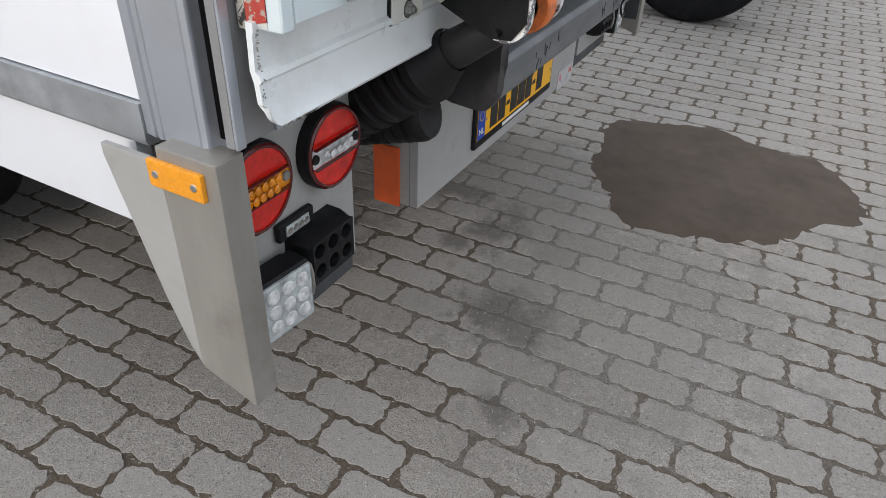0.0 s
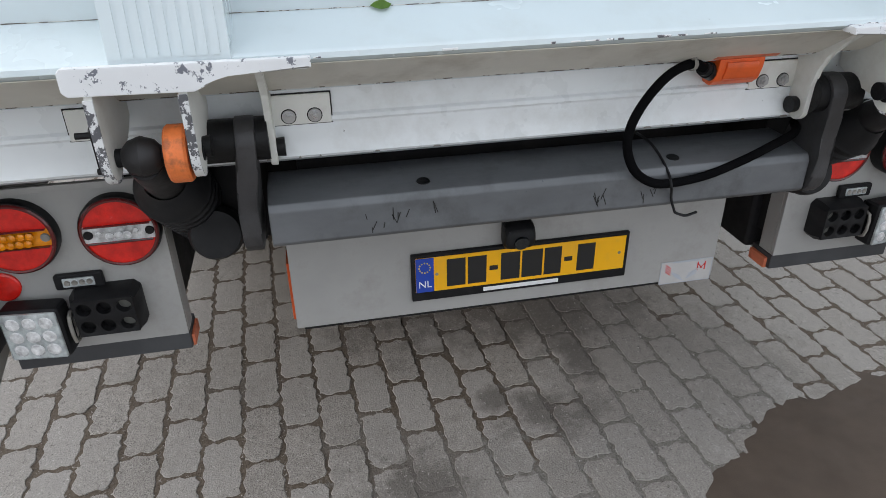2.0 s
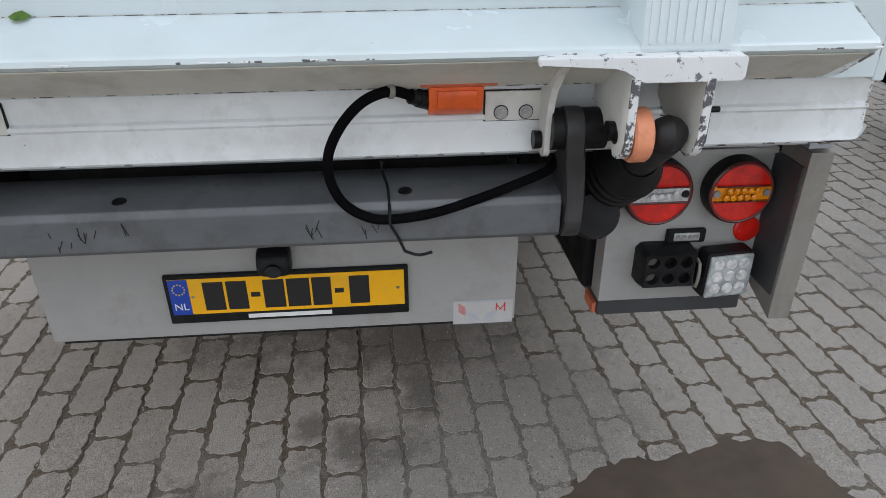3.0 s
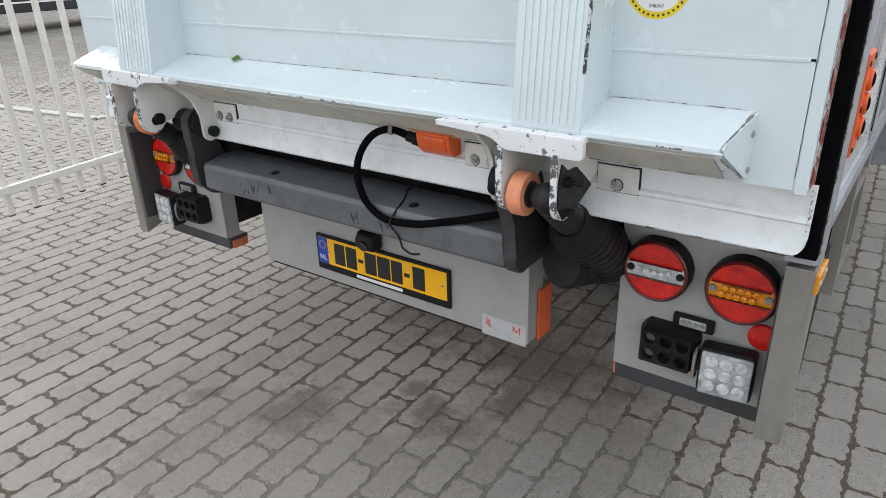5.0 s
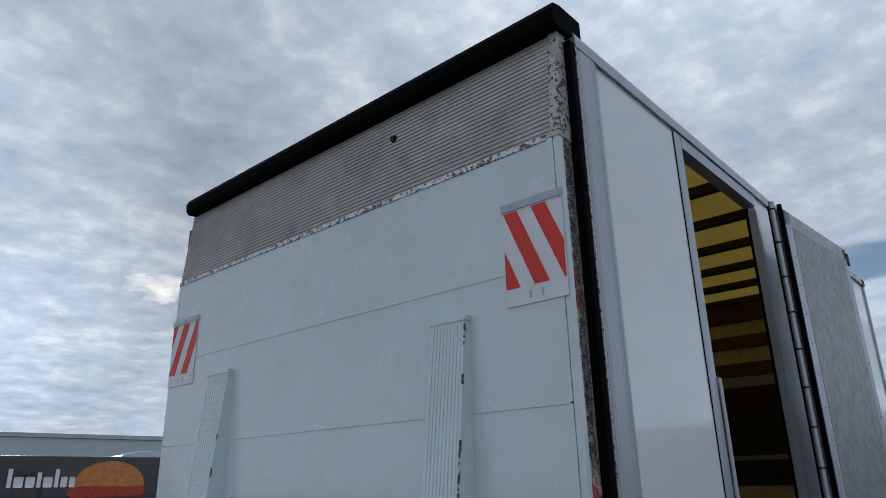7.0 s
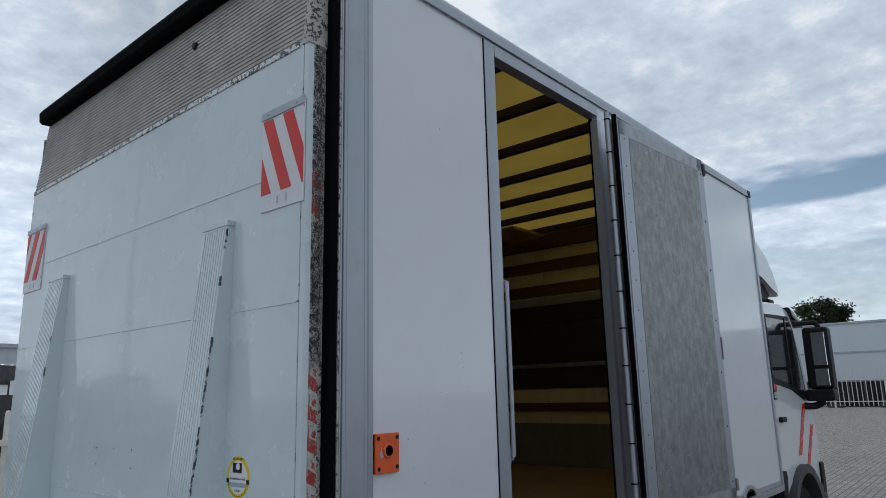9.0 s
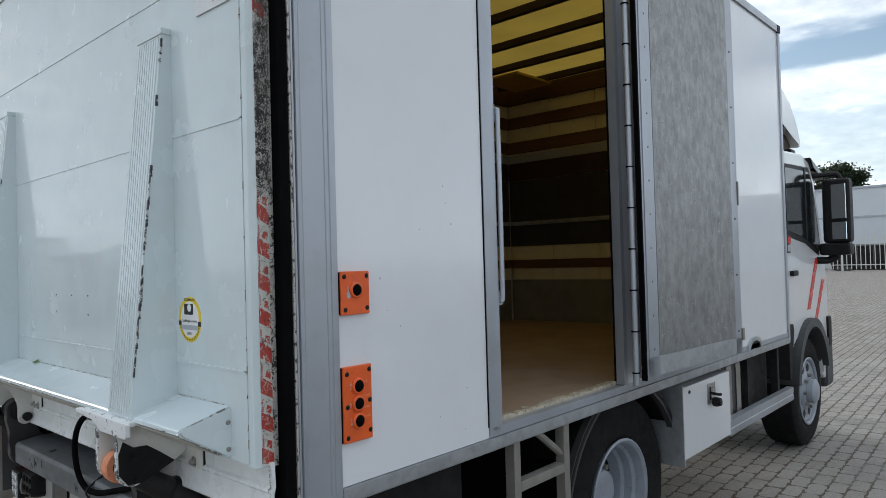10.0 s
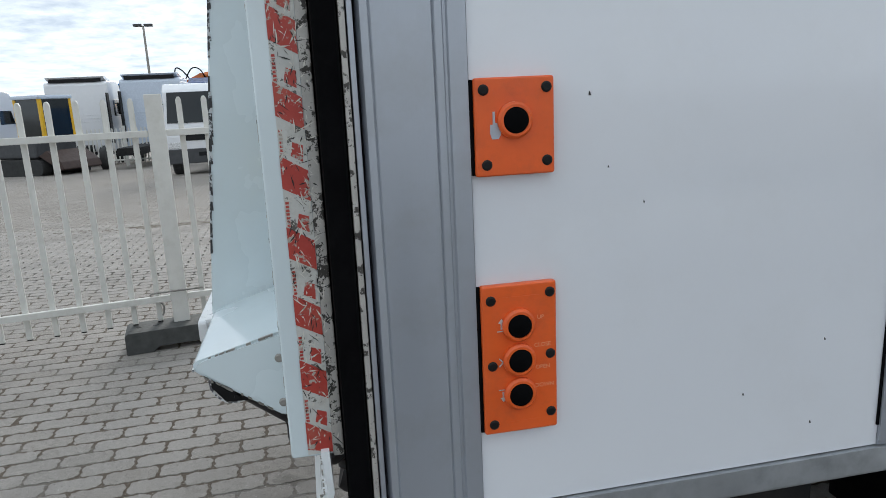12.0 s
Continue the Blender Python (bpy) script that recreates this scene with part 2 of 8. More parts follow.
ARM_DARK = mat("greasy_dark_steel", (0.026, 0.025, 0.026), 0.5, metal=0.3, vary=0.3, vscale=14, bump=0.2, dirt=(0.015, 0.013, 0.012), dirt_amt=0.8, dscale=12)
# black for grease and fittings, and for the painted dark of holes
BLACK_GREASE_HOLE = mat("black_grease_and_hole_dark", (0.007, 0.007, 0.0075), 0.45, spec=0.25, vary=0.4, vscale=30, bump=0.4, bscale=120)
RUBBER = mat("black_rubber", (0.0035, 0.0035, 0.004), 0.8, spec=0.04, vary=0.25, vscale=16, bump=0.15, dirt=(0.012, 0.0115, 0.011), dirt_amt=0.3, dscale=14)
ARM_GREY = mat("grimy_arm_steel", (0.050, 0.049, 0.051), 0.45, metal=0.25, vary=0.3, vscale=9, bump=0.2, dirt=(0.02, 0.018, 0.016), dirt_amt=0.8, dscale=7)
FRAME_GREY = mat("grey_frame_steel", (0.26, 0.26, 0.265), 0.5, metal=0.2, vary=0.12, vscale=6, bump=0.1, dirt=(0.15, 0.14, 0.13), dirt_amt=0.5, dscale=8)
STICKER_GREY = mat("dusty_sticker_foil", (0.50, 0.49, 0.48), 0.5, vary=0.1, vscale=20, bump=0.05, dirt=(0.3, 0.29, 0.27), dirt_amt=0.4, dscale=20)
BELLOWS = mat("bellows_rubber", (0.009, 0.009, 0.010), 0.6, spec=0.3, vary=0.25, vscale=12, bump=0.1, dirt=(0.022, 0.021, 0.02), dirt_amt=0.5, dscale=10)
BLACK_PLASTIC = mat("black_plastic", (0.009, 0.009, 0.010), 0.48, spec=0.22, vary=0.2, vscale=12, bump=0.12, dirt=(0.04, 0.04, 0.04), dirt_amt=0.35, dscale=18)
CHASSIS = mat("black_chassis_paint", (0.012, 0.012, 0.013), 0.65, spec=0.25, vary=0.3, vscale=8, bump=0.2, dirt=(0.05, 0.045, 0.04), dirt_amt=0.6, dscale=6)
RED_LENS = mat("red_lens", (0.68, 0.014, 0.008), 0.18, vary=0.3, vscale=26, bump=0.6, bscale=60, coat=0.2, dirt=(0.34, 0.03, 0.02), dirt_amt=0.35, dscale=16)
AMBER_LENS = mat("amber_lens", (0.86, 0.27, 0.004), 0.12, vary=0.3, vscale=45, bump=0.35, bscale=160, coat=0.25)
CLEAR_LENS = mat("clear_lens", (0.60, 0.60, 0.60), 0.12, vary=0.4, vscale=60, bump=0.4, bscale=120, coat=0.6)
LED_WHITE = mat("led_face", (0.40, 0.43, 0.43), 0.2, vary=0.45, vscale=32, bump=0.3, bscale=90, coat=0.5)
LENS_EDGE = mat("dark_red_lens_rim", (0.10, 0.006, 0.006), 0.2, vary=0.2, vscale=20, bump=0.1, coat=0.4)
AMBER_MARK = mat("amber_reflector", (0.85, 0.33, 0.01), 0.25, vary=0.08, vscale=60, bump=0.4, bscale=300, coat=0.4)
ORANGE = mat("orange_plastic", (0.78, 0.115, 0.018), 0.38, vary=0.08, vscale=14, bump=0.1, dirt=(0.40, 0.08, 0.03), dirt_amt=0.45, dscale=22)
ORANGE_OLD = mat("faded_orange", (0.72, 0.20, 0.10), 0.5, vary=0.12, vscale=20, bump=0.2, dirt=(0.14, 0.06, 0.035), dirt_amt=0.7, dscale=26)
ROLLER = mat("orange_roller", (0.78, 0.19, 0.045), 0.5, vary=0.2, vscale=30, bump=0.3, dirt=(0.12, 0.05, 0.03), dirt_amt=0.8, dscale=40)
ROLLER_PALE = mat("pale_orange_roller", (0.80, 0.30, 0.16), 0.5, vary=0.12, vscale=30, bump=0.3, dirt=(0.3, 0.12, 0.08), dirt_amt=0.5, dscale=40)
PLATE_YELLOW = mat("yellow_plate", (0.95, 0.47, 0.004), 0.35, vary=0.03, vscale=8, bump=0.03, dirt=(0.45, 0.30, 0.12), dirt_amt=0.25, dscale=20)
PLATE_BLUE = mat("plate_blue", (0.012, 0.06, 0.42), 0.35, vary=0.05, bump=0.03)
WELL_GLASS = mat("clouded_lens", (0.14, 0.14, 0.13), 0.2, vary=0.1, bump=0.1)
INK = mat("black_ink", (0.012, 0.012, 0.012), 0.5, vary=0.1, bump=0.0)
WHITE_PRINT = mat("white_print", (0.80, 0.80, 0.80), 0.5, vary=0.03, bump=0.0)
GREY_PRINT = mat("grey_print", (0.42, 0.45, 0.50), 0.5, vary=0.05, bump=0.0)
PANEL_INK = mat("pale_orange_print", (0.80, 0.32, 0.16), 0.5, vary=0.1, bump=0.0)
RED_FOIL = mat("red_reflective_foil", (0.66, 0.028, 0.02), 0.42, vary=0.06, bump=0.08)
WHITE_FOIL = mat("white_reflective_foil", (0.72, 0.73, 0.75), 0.42, vary=0.05, bump=0.08)
TAPE_RED = mat("worn_red_tape", (0.42, 0.045, 0.032), 0.45, vary=0.12, vscale=30, bump=0.3, bscale=140, dirt=(0.25, 0.15, 0.1), dirt_amt=0.5, dscale=30, chip=(0.40, 0.36, 0.31), chip_at=0.565, chip_scale=75)
TAPE_WHITE = mat("worn_white_tape", (0.56, 0.56, 0.53), 0.45, vary=0.12, vscale=30, bump=0.3, bscale=140, dirt=(0.2, 0.17, 0.13), dirt_amt=0.7, dscale=30, chip=(0.10, 0.095, 0.085), chip_at=0.575, chip_scale=80)
TAPE_WORN = mat("worn_off_tape", (0.46, 0.44, 0.42), 0.45, vary=0.25, vscale=30, bump=0.4, bscale=110, dirt=(0.20, 0.05, 0.04), dirt_amt=0.6, dscale=12, chip=(0.022, 0.02, 0.02), chip_at=0.50, chip_scale=75, stretch=(1, 1, 0.6))
SEAM_LINE = mat("broken_seam_line", (0.60, 0.60, 0.57), 0.6, vary=0.1, bump=0.2, chip=(0.085, 0.060, 0.042), chip_at=0.50, chip_scale=28, stretch=(1, 0.4, 1))
LEDGE_SOIL = mat("soiled_underside", (0.58, 0.555, 0.49), 0.5, vary=0.12, vscale=5, bump=0.1, dirt=(0.26, 0.21, 0.15), dirt_amt=0.6, dscale=7, chip=(0.12, 0.09, 0.07), chip_at=0.72, chip_scale=30)
SCRAPED = mat("scraped_profile", (0.46, 0.44, 0.41), 0.5, metal=0.3, vary=0.2, vscale=30, bump=0.5, bscale=90, chip=(0.05, 0.045, 0.04), chip_at=0.53, chip_scale=60)
STICKER_YELLOW = mat("sticker_yellow", (0.82, 0.60, 0.02), 0.4, vary=0.04, bump=0.02)
WOOD = mat("brown_wood_batten", (0.115, 0.05, 0.026), 0.6, vary=0.25, vscale=12, bump=0.3, stretch=(1, 0.1, 1))
CREAM = mat("cream_wall_panel", (0.70, 0.62, 0.44), 0.5, vary=0.08, vscale=3, bump=0.06, dirt=(0.3, 0.24, 0.15), dirt_amt=0.35, dscale=5)
CEIL_YELLOW = mat("yellowed_roof_sheet", (0.60, 0.42, 0.10), 0.5, vary=0.1, vscale=2, bump=0.06, dirt=(0.32, 0.2, 0.06), dirt_amt=0.4, dscale=4)
BROWN_STEEL = mat("brown_primer", (0.045, 0.025, 0.02), 0.6, vary=0.2, bump=0.15)
DARK_BOARD = mat("dark_board", (0.034, 0.029, 0.033), 0.6, vary=0.25, vscale=4, bump=0.2)
DARK_RED = mat("dark_red_board", (0.035, 0.012, 0.012), 0.55, vary=0.2, bump=0.15)
KICK = mat("grey_kick_plate", (0.24, 0.24, 0.225), 0.5, metal=0.4, vary=0.14, bump=0.15)
PLY = mat("brown_plywood_floor", (0.29, 0.20, 0.14), 0.62, vary=0.16, vscale=2.5, bump=0.2, bscale=120, dirt=(0.40, 0.33, 0.26), dirt_amt=0.6, dscale=2.2)
SILL_WEAR = mat("splintered_sill", (0.42, 0.37, 0.29), 0.7, vary=0.3, vscale=40, bump=0.6, bscale=120, chip=(0.07, 0.05, 0.035), chip_at=0.6, chip_scale=70)
TYRE = mat("tyre_rubber", (0.009, 0.009, 0.010), 0.8, spec=0.2, vary=0.25, vscale=10, bump=0.25, bscale=120, dirt=(0.03, 0.028, 0.026), dirt_amt=0.5, dscale=7)
RIM = mat("white_painted_rim", (0.32, 0.355, 0.41), 0.35, vary=0.08, vscale=8, bump=0.1, dirt=(0.2, 0.17, 0.14), dirt_amt=0.5, dscale=9, chip=(0.03, 0.03, 0.035), chip_at=0.66, chip_scale=20)
STEEL = mat("bare_steel", (0.46, 0.46, 0.46), 0.32, metal=0.9, vary=0.12, vscale=20, bump=0.08)
CAB_WHITE = mat("white_cab_paint", (0.76, 0.77, 0.79), 0.12, vary=0.02, bump=0.0, coat=0.6)
CAB_RED = mat("red_stripe", (0.60, 0.035, 0.025), 0.25, vary=0.05, bump=0.0)
GREY_PLASTIC = mat("dark_grey_plastic", (0.05, 0.052, 0.056), 0.55, vary=0.15, bump=0.12)
FENCE_WHITE = mat("white_fence_lacquer", (0.66, 0.65, 0.61), 0.4, vary=0.05, vscale=8, bump=0.06, dirt=(0.42, 0.40, 0.34), dirt_amt=0.35, dscale=12)
FOOT = mat("recycled_plastic", (0.06, 0.062, 0.06), 0.7, vary=0.25, vscale=16, bump=0.4, bscale=90)
VAN_BLACK = mat("black_van_paint", (0.010, 0.010, 0.013), 0.22, vary=0.1, bump=0.0, coat=0.5)
GLASS_DARK = mat("tinted_glass", (0.012, 0.016, 0.018), 0.05, vary=0.05, bump=0.0, spec=0.6)
TYRE_FAR = mat("dusty_tyre", (0.03, 0.03, 0.03), 0.8, vary=0.2)
CRANE_ORANGE = mat("orange_crane_paint", (0.62, 0.17, 0.04), 0.4, vary=0.15, bump=0.1, dirt=(0.2, 0.08, 0.04), dirt_amt=0.4)
CRANE_BROWN = mat("rusty_crane_paint", (0.16, 0.065, 0.04), 0.6, vary=0.25, bump=0.2)
CONCRETE = mat("pale_concrete", (0.40, 0.385, 0.35), 0.8, vary=0.15, bump=0.3, dirt=(0.2, 0.18, 0.15), dirt_amt=0.4)
TANK_PALE = mat("pale_tank_paint", (0.52, 0.50, 0.46), 0.35, vary=0.06, bump=0.08, dirt=(0.3, 0.27, 0.22), dirt_amt=0.35, dscale=4)
BUILDING = mat("grey_cladding", (0.50, 0.53, 0.56), 0.55, vary=0.05, vscale=0.6, bump=0.03, bscale=4)
BUILDING_W = mat("pale_cladding", (0.62, 0.66, 0.70), 0.5, vary=0.04, vscale=0.4, bump=0.03, bscale=4)
TRUCK_BLUE = mat("blue_cab_paint", (0.03, 0.20, 0.52), 0.2, vary=0.04, bump=0.0, coat=0.5)
TRUCK_YELLOW = mat("yellow_cab_paint", (0.72, 0.42, 0.02), 0.3, vary=0.05, bump=0.0)
TRUCK_GREY = mat("silver_grey_cab_paint", (0.55, 0.62, 0.72), 0.25, vary=0.03, bump=0.0, coat=0.4)
DARK_BLUE = mat("dark_blue_paint", (0.02, 0.05, 0.16), 0.3, vary=0.05, bump=0.0)
LEAF_BRIGHT = mat("green_leaf", (0.16, 0.30, 0.05), 0.5, vary=0.2, vscale=60, bump=0.1)
LEAF = mat("oak_foliage", (0.028, 0.045, 0.018), 0.6, vary=0.4, vscale=1.2, bump=0.2)
BARK = mat("bark", (0.09, 0.07, 0.05), 0.8, vary=0.3, bump=0.5)
SKIN_BUN = mat("print_bun", (0.55, 0.20, 0.05), 0.4, vary=0.25, vscale=8, bump=0.0)
PRINT_MEAT = mat("print_meat", (0.10, 0.02, 0.012), 0.4, vary=0.5, vscale=12, bump=0.0)
PRINT_GREEN = mat("print_green", (0.13, 0.22, 0.03), 0.4, vary=0.4, vscale=16, bump=0.0)
PRINT_REDS = mat("print_red", (0.42, 0.04, 0.02), 0.4, vary=0.4, vscale=16, bump=0.0)


def glass(name, tint):
    m = bpy.data.materials.new(name)
    m.use_nodes = True
    b = m.node_tree.nodes["Principled BSDF"]
    b.inputs["Base Color"].default_value = (*tint, 1)
    b.inputs["Roughness"].default_value = 0.02
    b.inputs["Transmission Weight"].default_value = 1.0
    b.inputs["IOR"].default_value = 1.45
    return m


def mirror_mat():
    m = bpy.data.materials.new("mirror_glass")
    m.use_nodes = True
    b = m.node_tree.nodes["Principled BSDF"]
    b.inputs["Base Color"].default_value = (0.85, 0.87, 0.88, 1)
    b.inputs["Roughness"].default_value = 0.02
    b.inputs["Metallic"].default_value = 1.0
    return m


def translucent(name, tint, thru):
    """Thin glass-fibre sheet that lets daylight glow through."""
    m = bpy.data.materials.new(name)
    m.use_nodes = True
    nt = m.node_tree
    b_ = nt.nodes["Principled BSDF"]
    b_.inputs["Base Color"].default_value = (*tint, 1)
    b_.inputs["Roughness"].default_value = 0.5
    nz_ = nt.nodes.new("ShaderNodeTexNoise")
    nz_.inputs["Scale"].default_value, nz_.inputs["Detail"].default_value = 3.0, 6.0
    ramp = nt.nodes.new("ShaderNodeValToRGB")
    ramp.color_ramp.elements[0].position, ramp.color_ramp.elements[0].color = 0.3, (*[c * 0.8 for c in tint], 1)
    ramp.color_ramp.elements[1].position, ramp.color_ramp.elements[1].color = 0.7, (*tint, 1)
    tc = nt.nodes.new("ShaderNodeTexCoord")
    nt.links.new(tc.outputs["Object"], nz_.inputs["Vector"])
    nt.links.new(nz_.outputs["Fac"], ramp.inputs[0])
    tr = nt.nodes.new("ShaderNodeBsdfTranslucent")
    nt.links.new(ramp.outputs[0], tr.inputs["Color"])
    nt.links.new(ramp.outputs[0], b_.inputs["Base Color"])
    mx = nt.nodes.new("ShaderNodeMixShader")
    mx.inputs[0].default_value = thru
    nt.links.new(b_.outputs[0], mx.inputs[1])
    nt.links.new(tr.outputs[0], mx.inputs[2])
    nt.links.new(mx.outputs[0], nt.nodes["Material Output"].inputs["Surface"])
    return m


ROOF_SHEET = translucent("translucent_roof", (0.60, 0.40, 0.07), 0.29)
CAB_GLASS = glass("cab_glass", (0.55, 0.68, 0.64))
MIRROR = mirror_mat()

# paving: bricks 0.21 x 0.105 in stretcher bond, turned a little against the truck
BW, RH, PAVE_TURN = 0.219, 0.108, 2.4
U0, V0 = 0.0765, 0.037               # phase of the bond
DUST = [(0.30, -0.05, 0.52, 0.62), (-0.05, 0.36, 0.32, 0.26), (-0.34, 0.52, 0.40, 0.46)]       # where dust fills the joints
# damp and oily spots; the larger ones also paint shade under the truck
STAINS_AND_SHADE = [(-0.32, -0.01, 0.07, 0.06), (0.0, -0.285, 0.17, 0.12), (-0.74, 0.24, 0.20, 0.36), (-0.95, -0.05, 0.35, 0.5), (-0.47, 0.31, 0.14, 0.07), (-0.24, 0.14, 0.10, 0.16), (0.12, -0.62, 0.06, 0.05)]


def paving_material(name, textured):
    """Grey concrete; damp and oily spots, and shade under the truck painted as spots; textured adds the bond for the
    far ground.
    """
    m = bpy.data.materials.new(name)
    m.use_nodes = True
    nt = m.node_tree
    b = nt.nodes["Principled BSDF"]
    geo = nt.nodes.new("ShaderNodeNewGeometry")

    def node(kind):
        return nt.nodes.new(kind)

    def nz(scale, detail=5, rough_=0.6):
        n = node("ShaderNodeTexNoise")
        n.inputs["Scale"].default_value, n.inputs["Detail"].default_value, n.inputs["Roughness"].default_value = scale, detail, rough_
        nt.links.new(geo.outputs["Position"], n.inputs["Vector"])
        return n.outputs["Fac"]

    def rng(v, a, b_, lo, hi):
        r = node("ShaderNodeMapRange")
        r.inputs["From Min"].default_value, r.inputs["From Max"].default_value = a, b_
        r.inputs["To Min"].default_value, r.inputs["To Max"].default_value = lo, hi
        nt.links.new(v, r.inputs["Value"])
        return r.outputs[0]

    def mixc(fac, a, b_):
        x = node("ShaderNodeMix")
        x.data_type = "RGBA"
        if isinstance(fac, float):
            x.inputs["Factor"].default_value = fac
        else:
            nt.links.new(fac, x.inputs["Factor"])
        for sock, v in (("A", a), ("B", b_)):
            if isinstance(v, tuple):
                x.inputs[sock].default_value = (*v, 1)
            else:
                nt.links.new(v, x.inputs[sock])
        return x.outputs["Result"]

    def mth(op, a, b_):
        x = node("ShaderNodeMath")
        x.operation = op
        for i, v in enumerate((a, b_)):
            if isinstance(v, (int, float)):
                x.inputs[i].default_value = v
            else:
                nt.links.new(v, x.inputs[i])
        return x.outputs[0]

    stone = mixc(rng(nz(2.2), 0.3, 0.7, 0, 1), (0.312, 0.284, 0.256), (0.415, 0.381, 0.345))
    stone = mixc(rng(nz(38, 4, 0.7), 0.35, 0.65, 0, 0.5), stone, (0.20, 0.187, 0.172))
    stone = mixc(rng(nz(230, 3, 0.75), 0.38, 0.52, 0, 1), mixc(0.72, stone, (0.075, 0.068, 0.06)), stone)      # aggregate
    stone = mixc(rng(nz(150, 2, 0.7), 0.66, 0.72, 0, 0.8), stone, (0.58, 0.56, 0.53))
    sand = mixc(rng(nz(120, 3), 0.3, 0.7, 0, 1), (0.066, 0.050, 0.037), (0.135, 0.108, 0.082))
    dust = mixc(rng(nz(210, 3, 0.75), 0.36, 0.56, 0, 1), (0.11, 0.100, 0.088), mixc(rng(nz(24, 4, 0.6), 0.3, 0.7, 0, 1), (0.185, 0.174, 0.160), (0.24, 0.228, 0.212)))
    sep = node("ShaderNodeSeparateXYZ")
    nt.links.new(geo.outputs["Position"], sep.inputs[0])

    def blot(sx, sy, rx, ry, wob_, lo, hi, top):
        dx = mth("DIVIDE", mth("SUBTRACT", sep.outputs["X"], sx), rx)
        dy = mth("DIVIDE", mth("SUBTRACT", sep.outputs["Y"], sy), ry)
        return rng(mth("ADD", mth("SQRT", mth("ADD", mth("MULTIPLY", dx, dx), mth("MULTIPLY", dy, dy)), 0), wob_), lo, hi, top, 0.0)

    ragged = rng(nz(9, 6, 0.7), 0.25, 0.75, -0.7, 0.7)
    dusty = rng(nz(1.15, 4, 0.55), 0.54, 0.64, 0, 1)
    for spot in DUST:
        dusty = mth("MAXIMUM", dusty, blot(*spot, ragged, 0.75, 1.0, 0.95))
    joint = mixc(mth("MULTIPLY", dusty, 0.86), sand, dust)
    if textured:
        vr = node("ShaderNodeVectorRotate")
        vr.rotation_type = "Z_AXIS"
        vr.inputs["Angle"].default_value = -radians(PAVE_TURN)
        nt.links.new(geo.outputs["Position"], vr.inputs["Vector"])
        br = node("ShaderNodeTexBrick")
        br.offset, br.offset_frequency, br.squash = 0.5, 2, 1.0
        br.inputs["Scale"].default_value = 1.0
        br.inputs["Brick Width"].default_value, br.inputs["Row Height"].default_value = BW, RH
        br.inputs["Mortar Size"].default_value, br.inputs["Mortar Smooth"].default_value = 0.008, 0.2
        br.inputs["Color1"].default_value, br.inputs["Color2"].default_value = (0.86, 0.86, 0.86, 1), (1.1, 1.1, 1.1, 1)
        br.inputs["Mortar"].default_value = (1, 1, 1, 1)
        sh = node("ShaderNodeVectorMath")
        sh.operation = "SUBTRACT"
        sh.inputs[1].default_value = (U0 + BW / 2, V0, 0)
        nt.links.new(vr.outputs[0], sh.inputs[0])
        nt.links.new(sh.outputs[0], br.inputs["Vector"])
        mul = node("ShaderNodeMix")
        mul.data_type, mul.blend_type = "RGBA", "MULTIPLY"
        mul.inputs["Factor"].default_value = 1.0
        nt.links.new(stone, mul.inputs["A"])
        nt.links.new(br.outputs["Color"], mul.inputs["B"])
        # under the laid bricks there is nothing but jointing sand
        bed = 1.0
        for sock, lo_, hi_ in (("X", -9.7, 3.9), ("Y", -8.2, 5.7)):
            bed = mth("MULTIPLY", bed, mth("MULTIPLY", mth("GREATER_THAN", sep.outputs[sock], lo_), mth("LESS_THAN", sep.outputs[sock], hi_)))
        c = mixc(mth("MAXIMUM", br.outputs["Fac"], bed), mul.outputs["Result"], joint)
    else:
        oi = node("ShaderNodeObjectInfo")
        rnd = rng(mth("FRACT", mth("ADD", oi.outputs["Random"], geo.outputs["Random Per Island"]), 0), 0, 1, 0, 0.55)
        c = mixc(rnd, stone, (0.34, 0.32, 0.30))
        c = mixc(mth("MULTIPLY", dusty, 0.38), c, dust)
    # damp and oily spots, with the shade under the truck painted in
    wob = rng(nz(9, 6, 0.75), 0.25, 0.75, -0.8, 0.8)
    total = None
    for sx, sy, rx, ry in STAINS_AND_SHADE:
        f = blot(sx, sy, rx, ry, wob, 0.45, 1.2, 0.68)
        total = f if total is None else mth("MAXIMUM", total, f)
    c = mixc(total, c, (0.085, 0.075, 0.066))
    c = mixc(rng(nz(0.7, 6, 0.6), 0.52, 0.75, 0, 0.35), c, (0.14, 0.125, 0.11))
    c = mixc(rng(nz(88, 4, 0.8), 0.60, 0.68, 0, 0.8), c, (0.54, 0.51, 0.48))      # pale and dark grit
    c = mixc(rng(nz(74, 4, 0.8), 0.33, 0.41, 0.75, 0.0), c, (0.06, 0.052, 0.045))
    nt.links.new(c, b.inputs["Base Color"])
    nt.links.new(rng(total, 0, 0.6, 0.88, 0.68), b.inputs["Roughness"])
    b.inputs["Specular IOR Level"].default_value = 0.3
    bp = node("ShaderNodeBump")
    bp.inputs["Strength"].default_value, bp.inputs["Distance"].default_value = 0.9, 0.003
    nt.links.new(nz(190, 4, 0.7), bp.inputs["Height"])
    nt.links.new(bp.outputs[0], b.inputs["Normal"])
    return m


PAVER = paving_material("concrete_paver", False)
GROUND = paving_material("paved_yard", True)
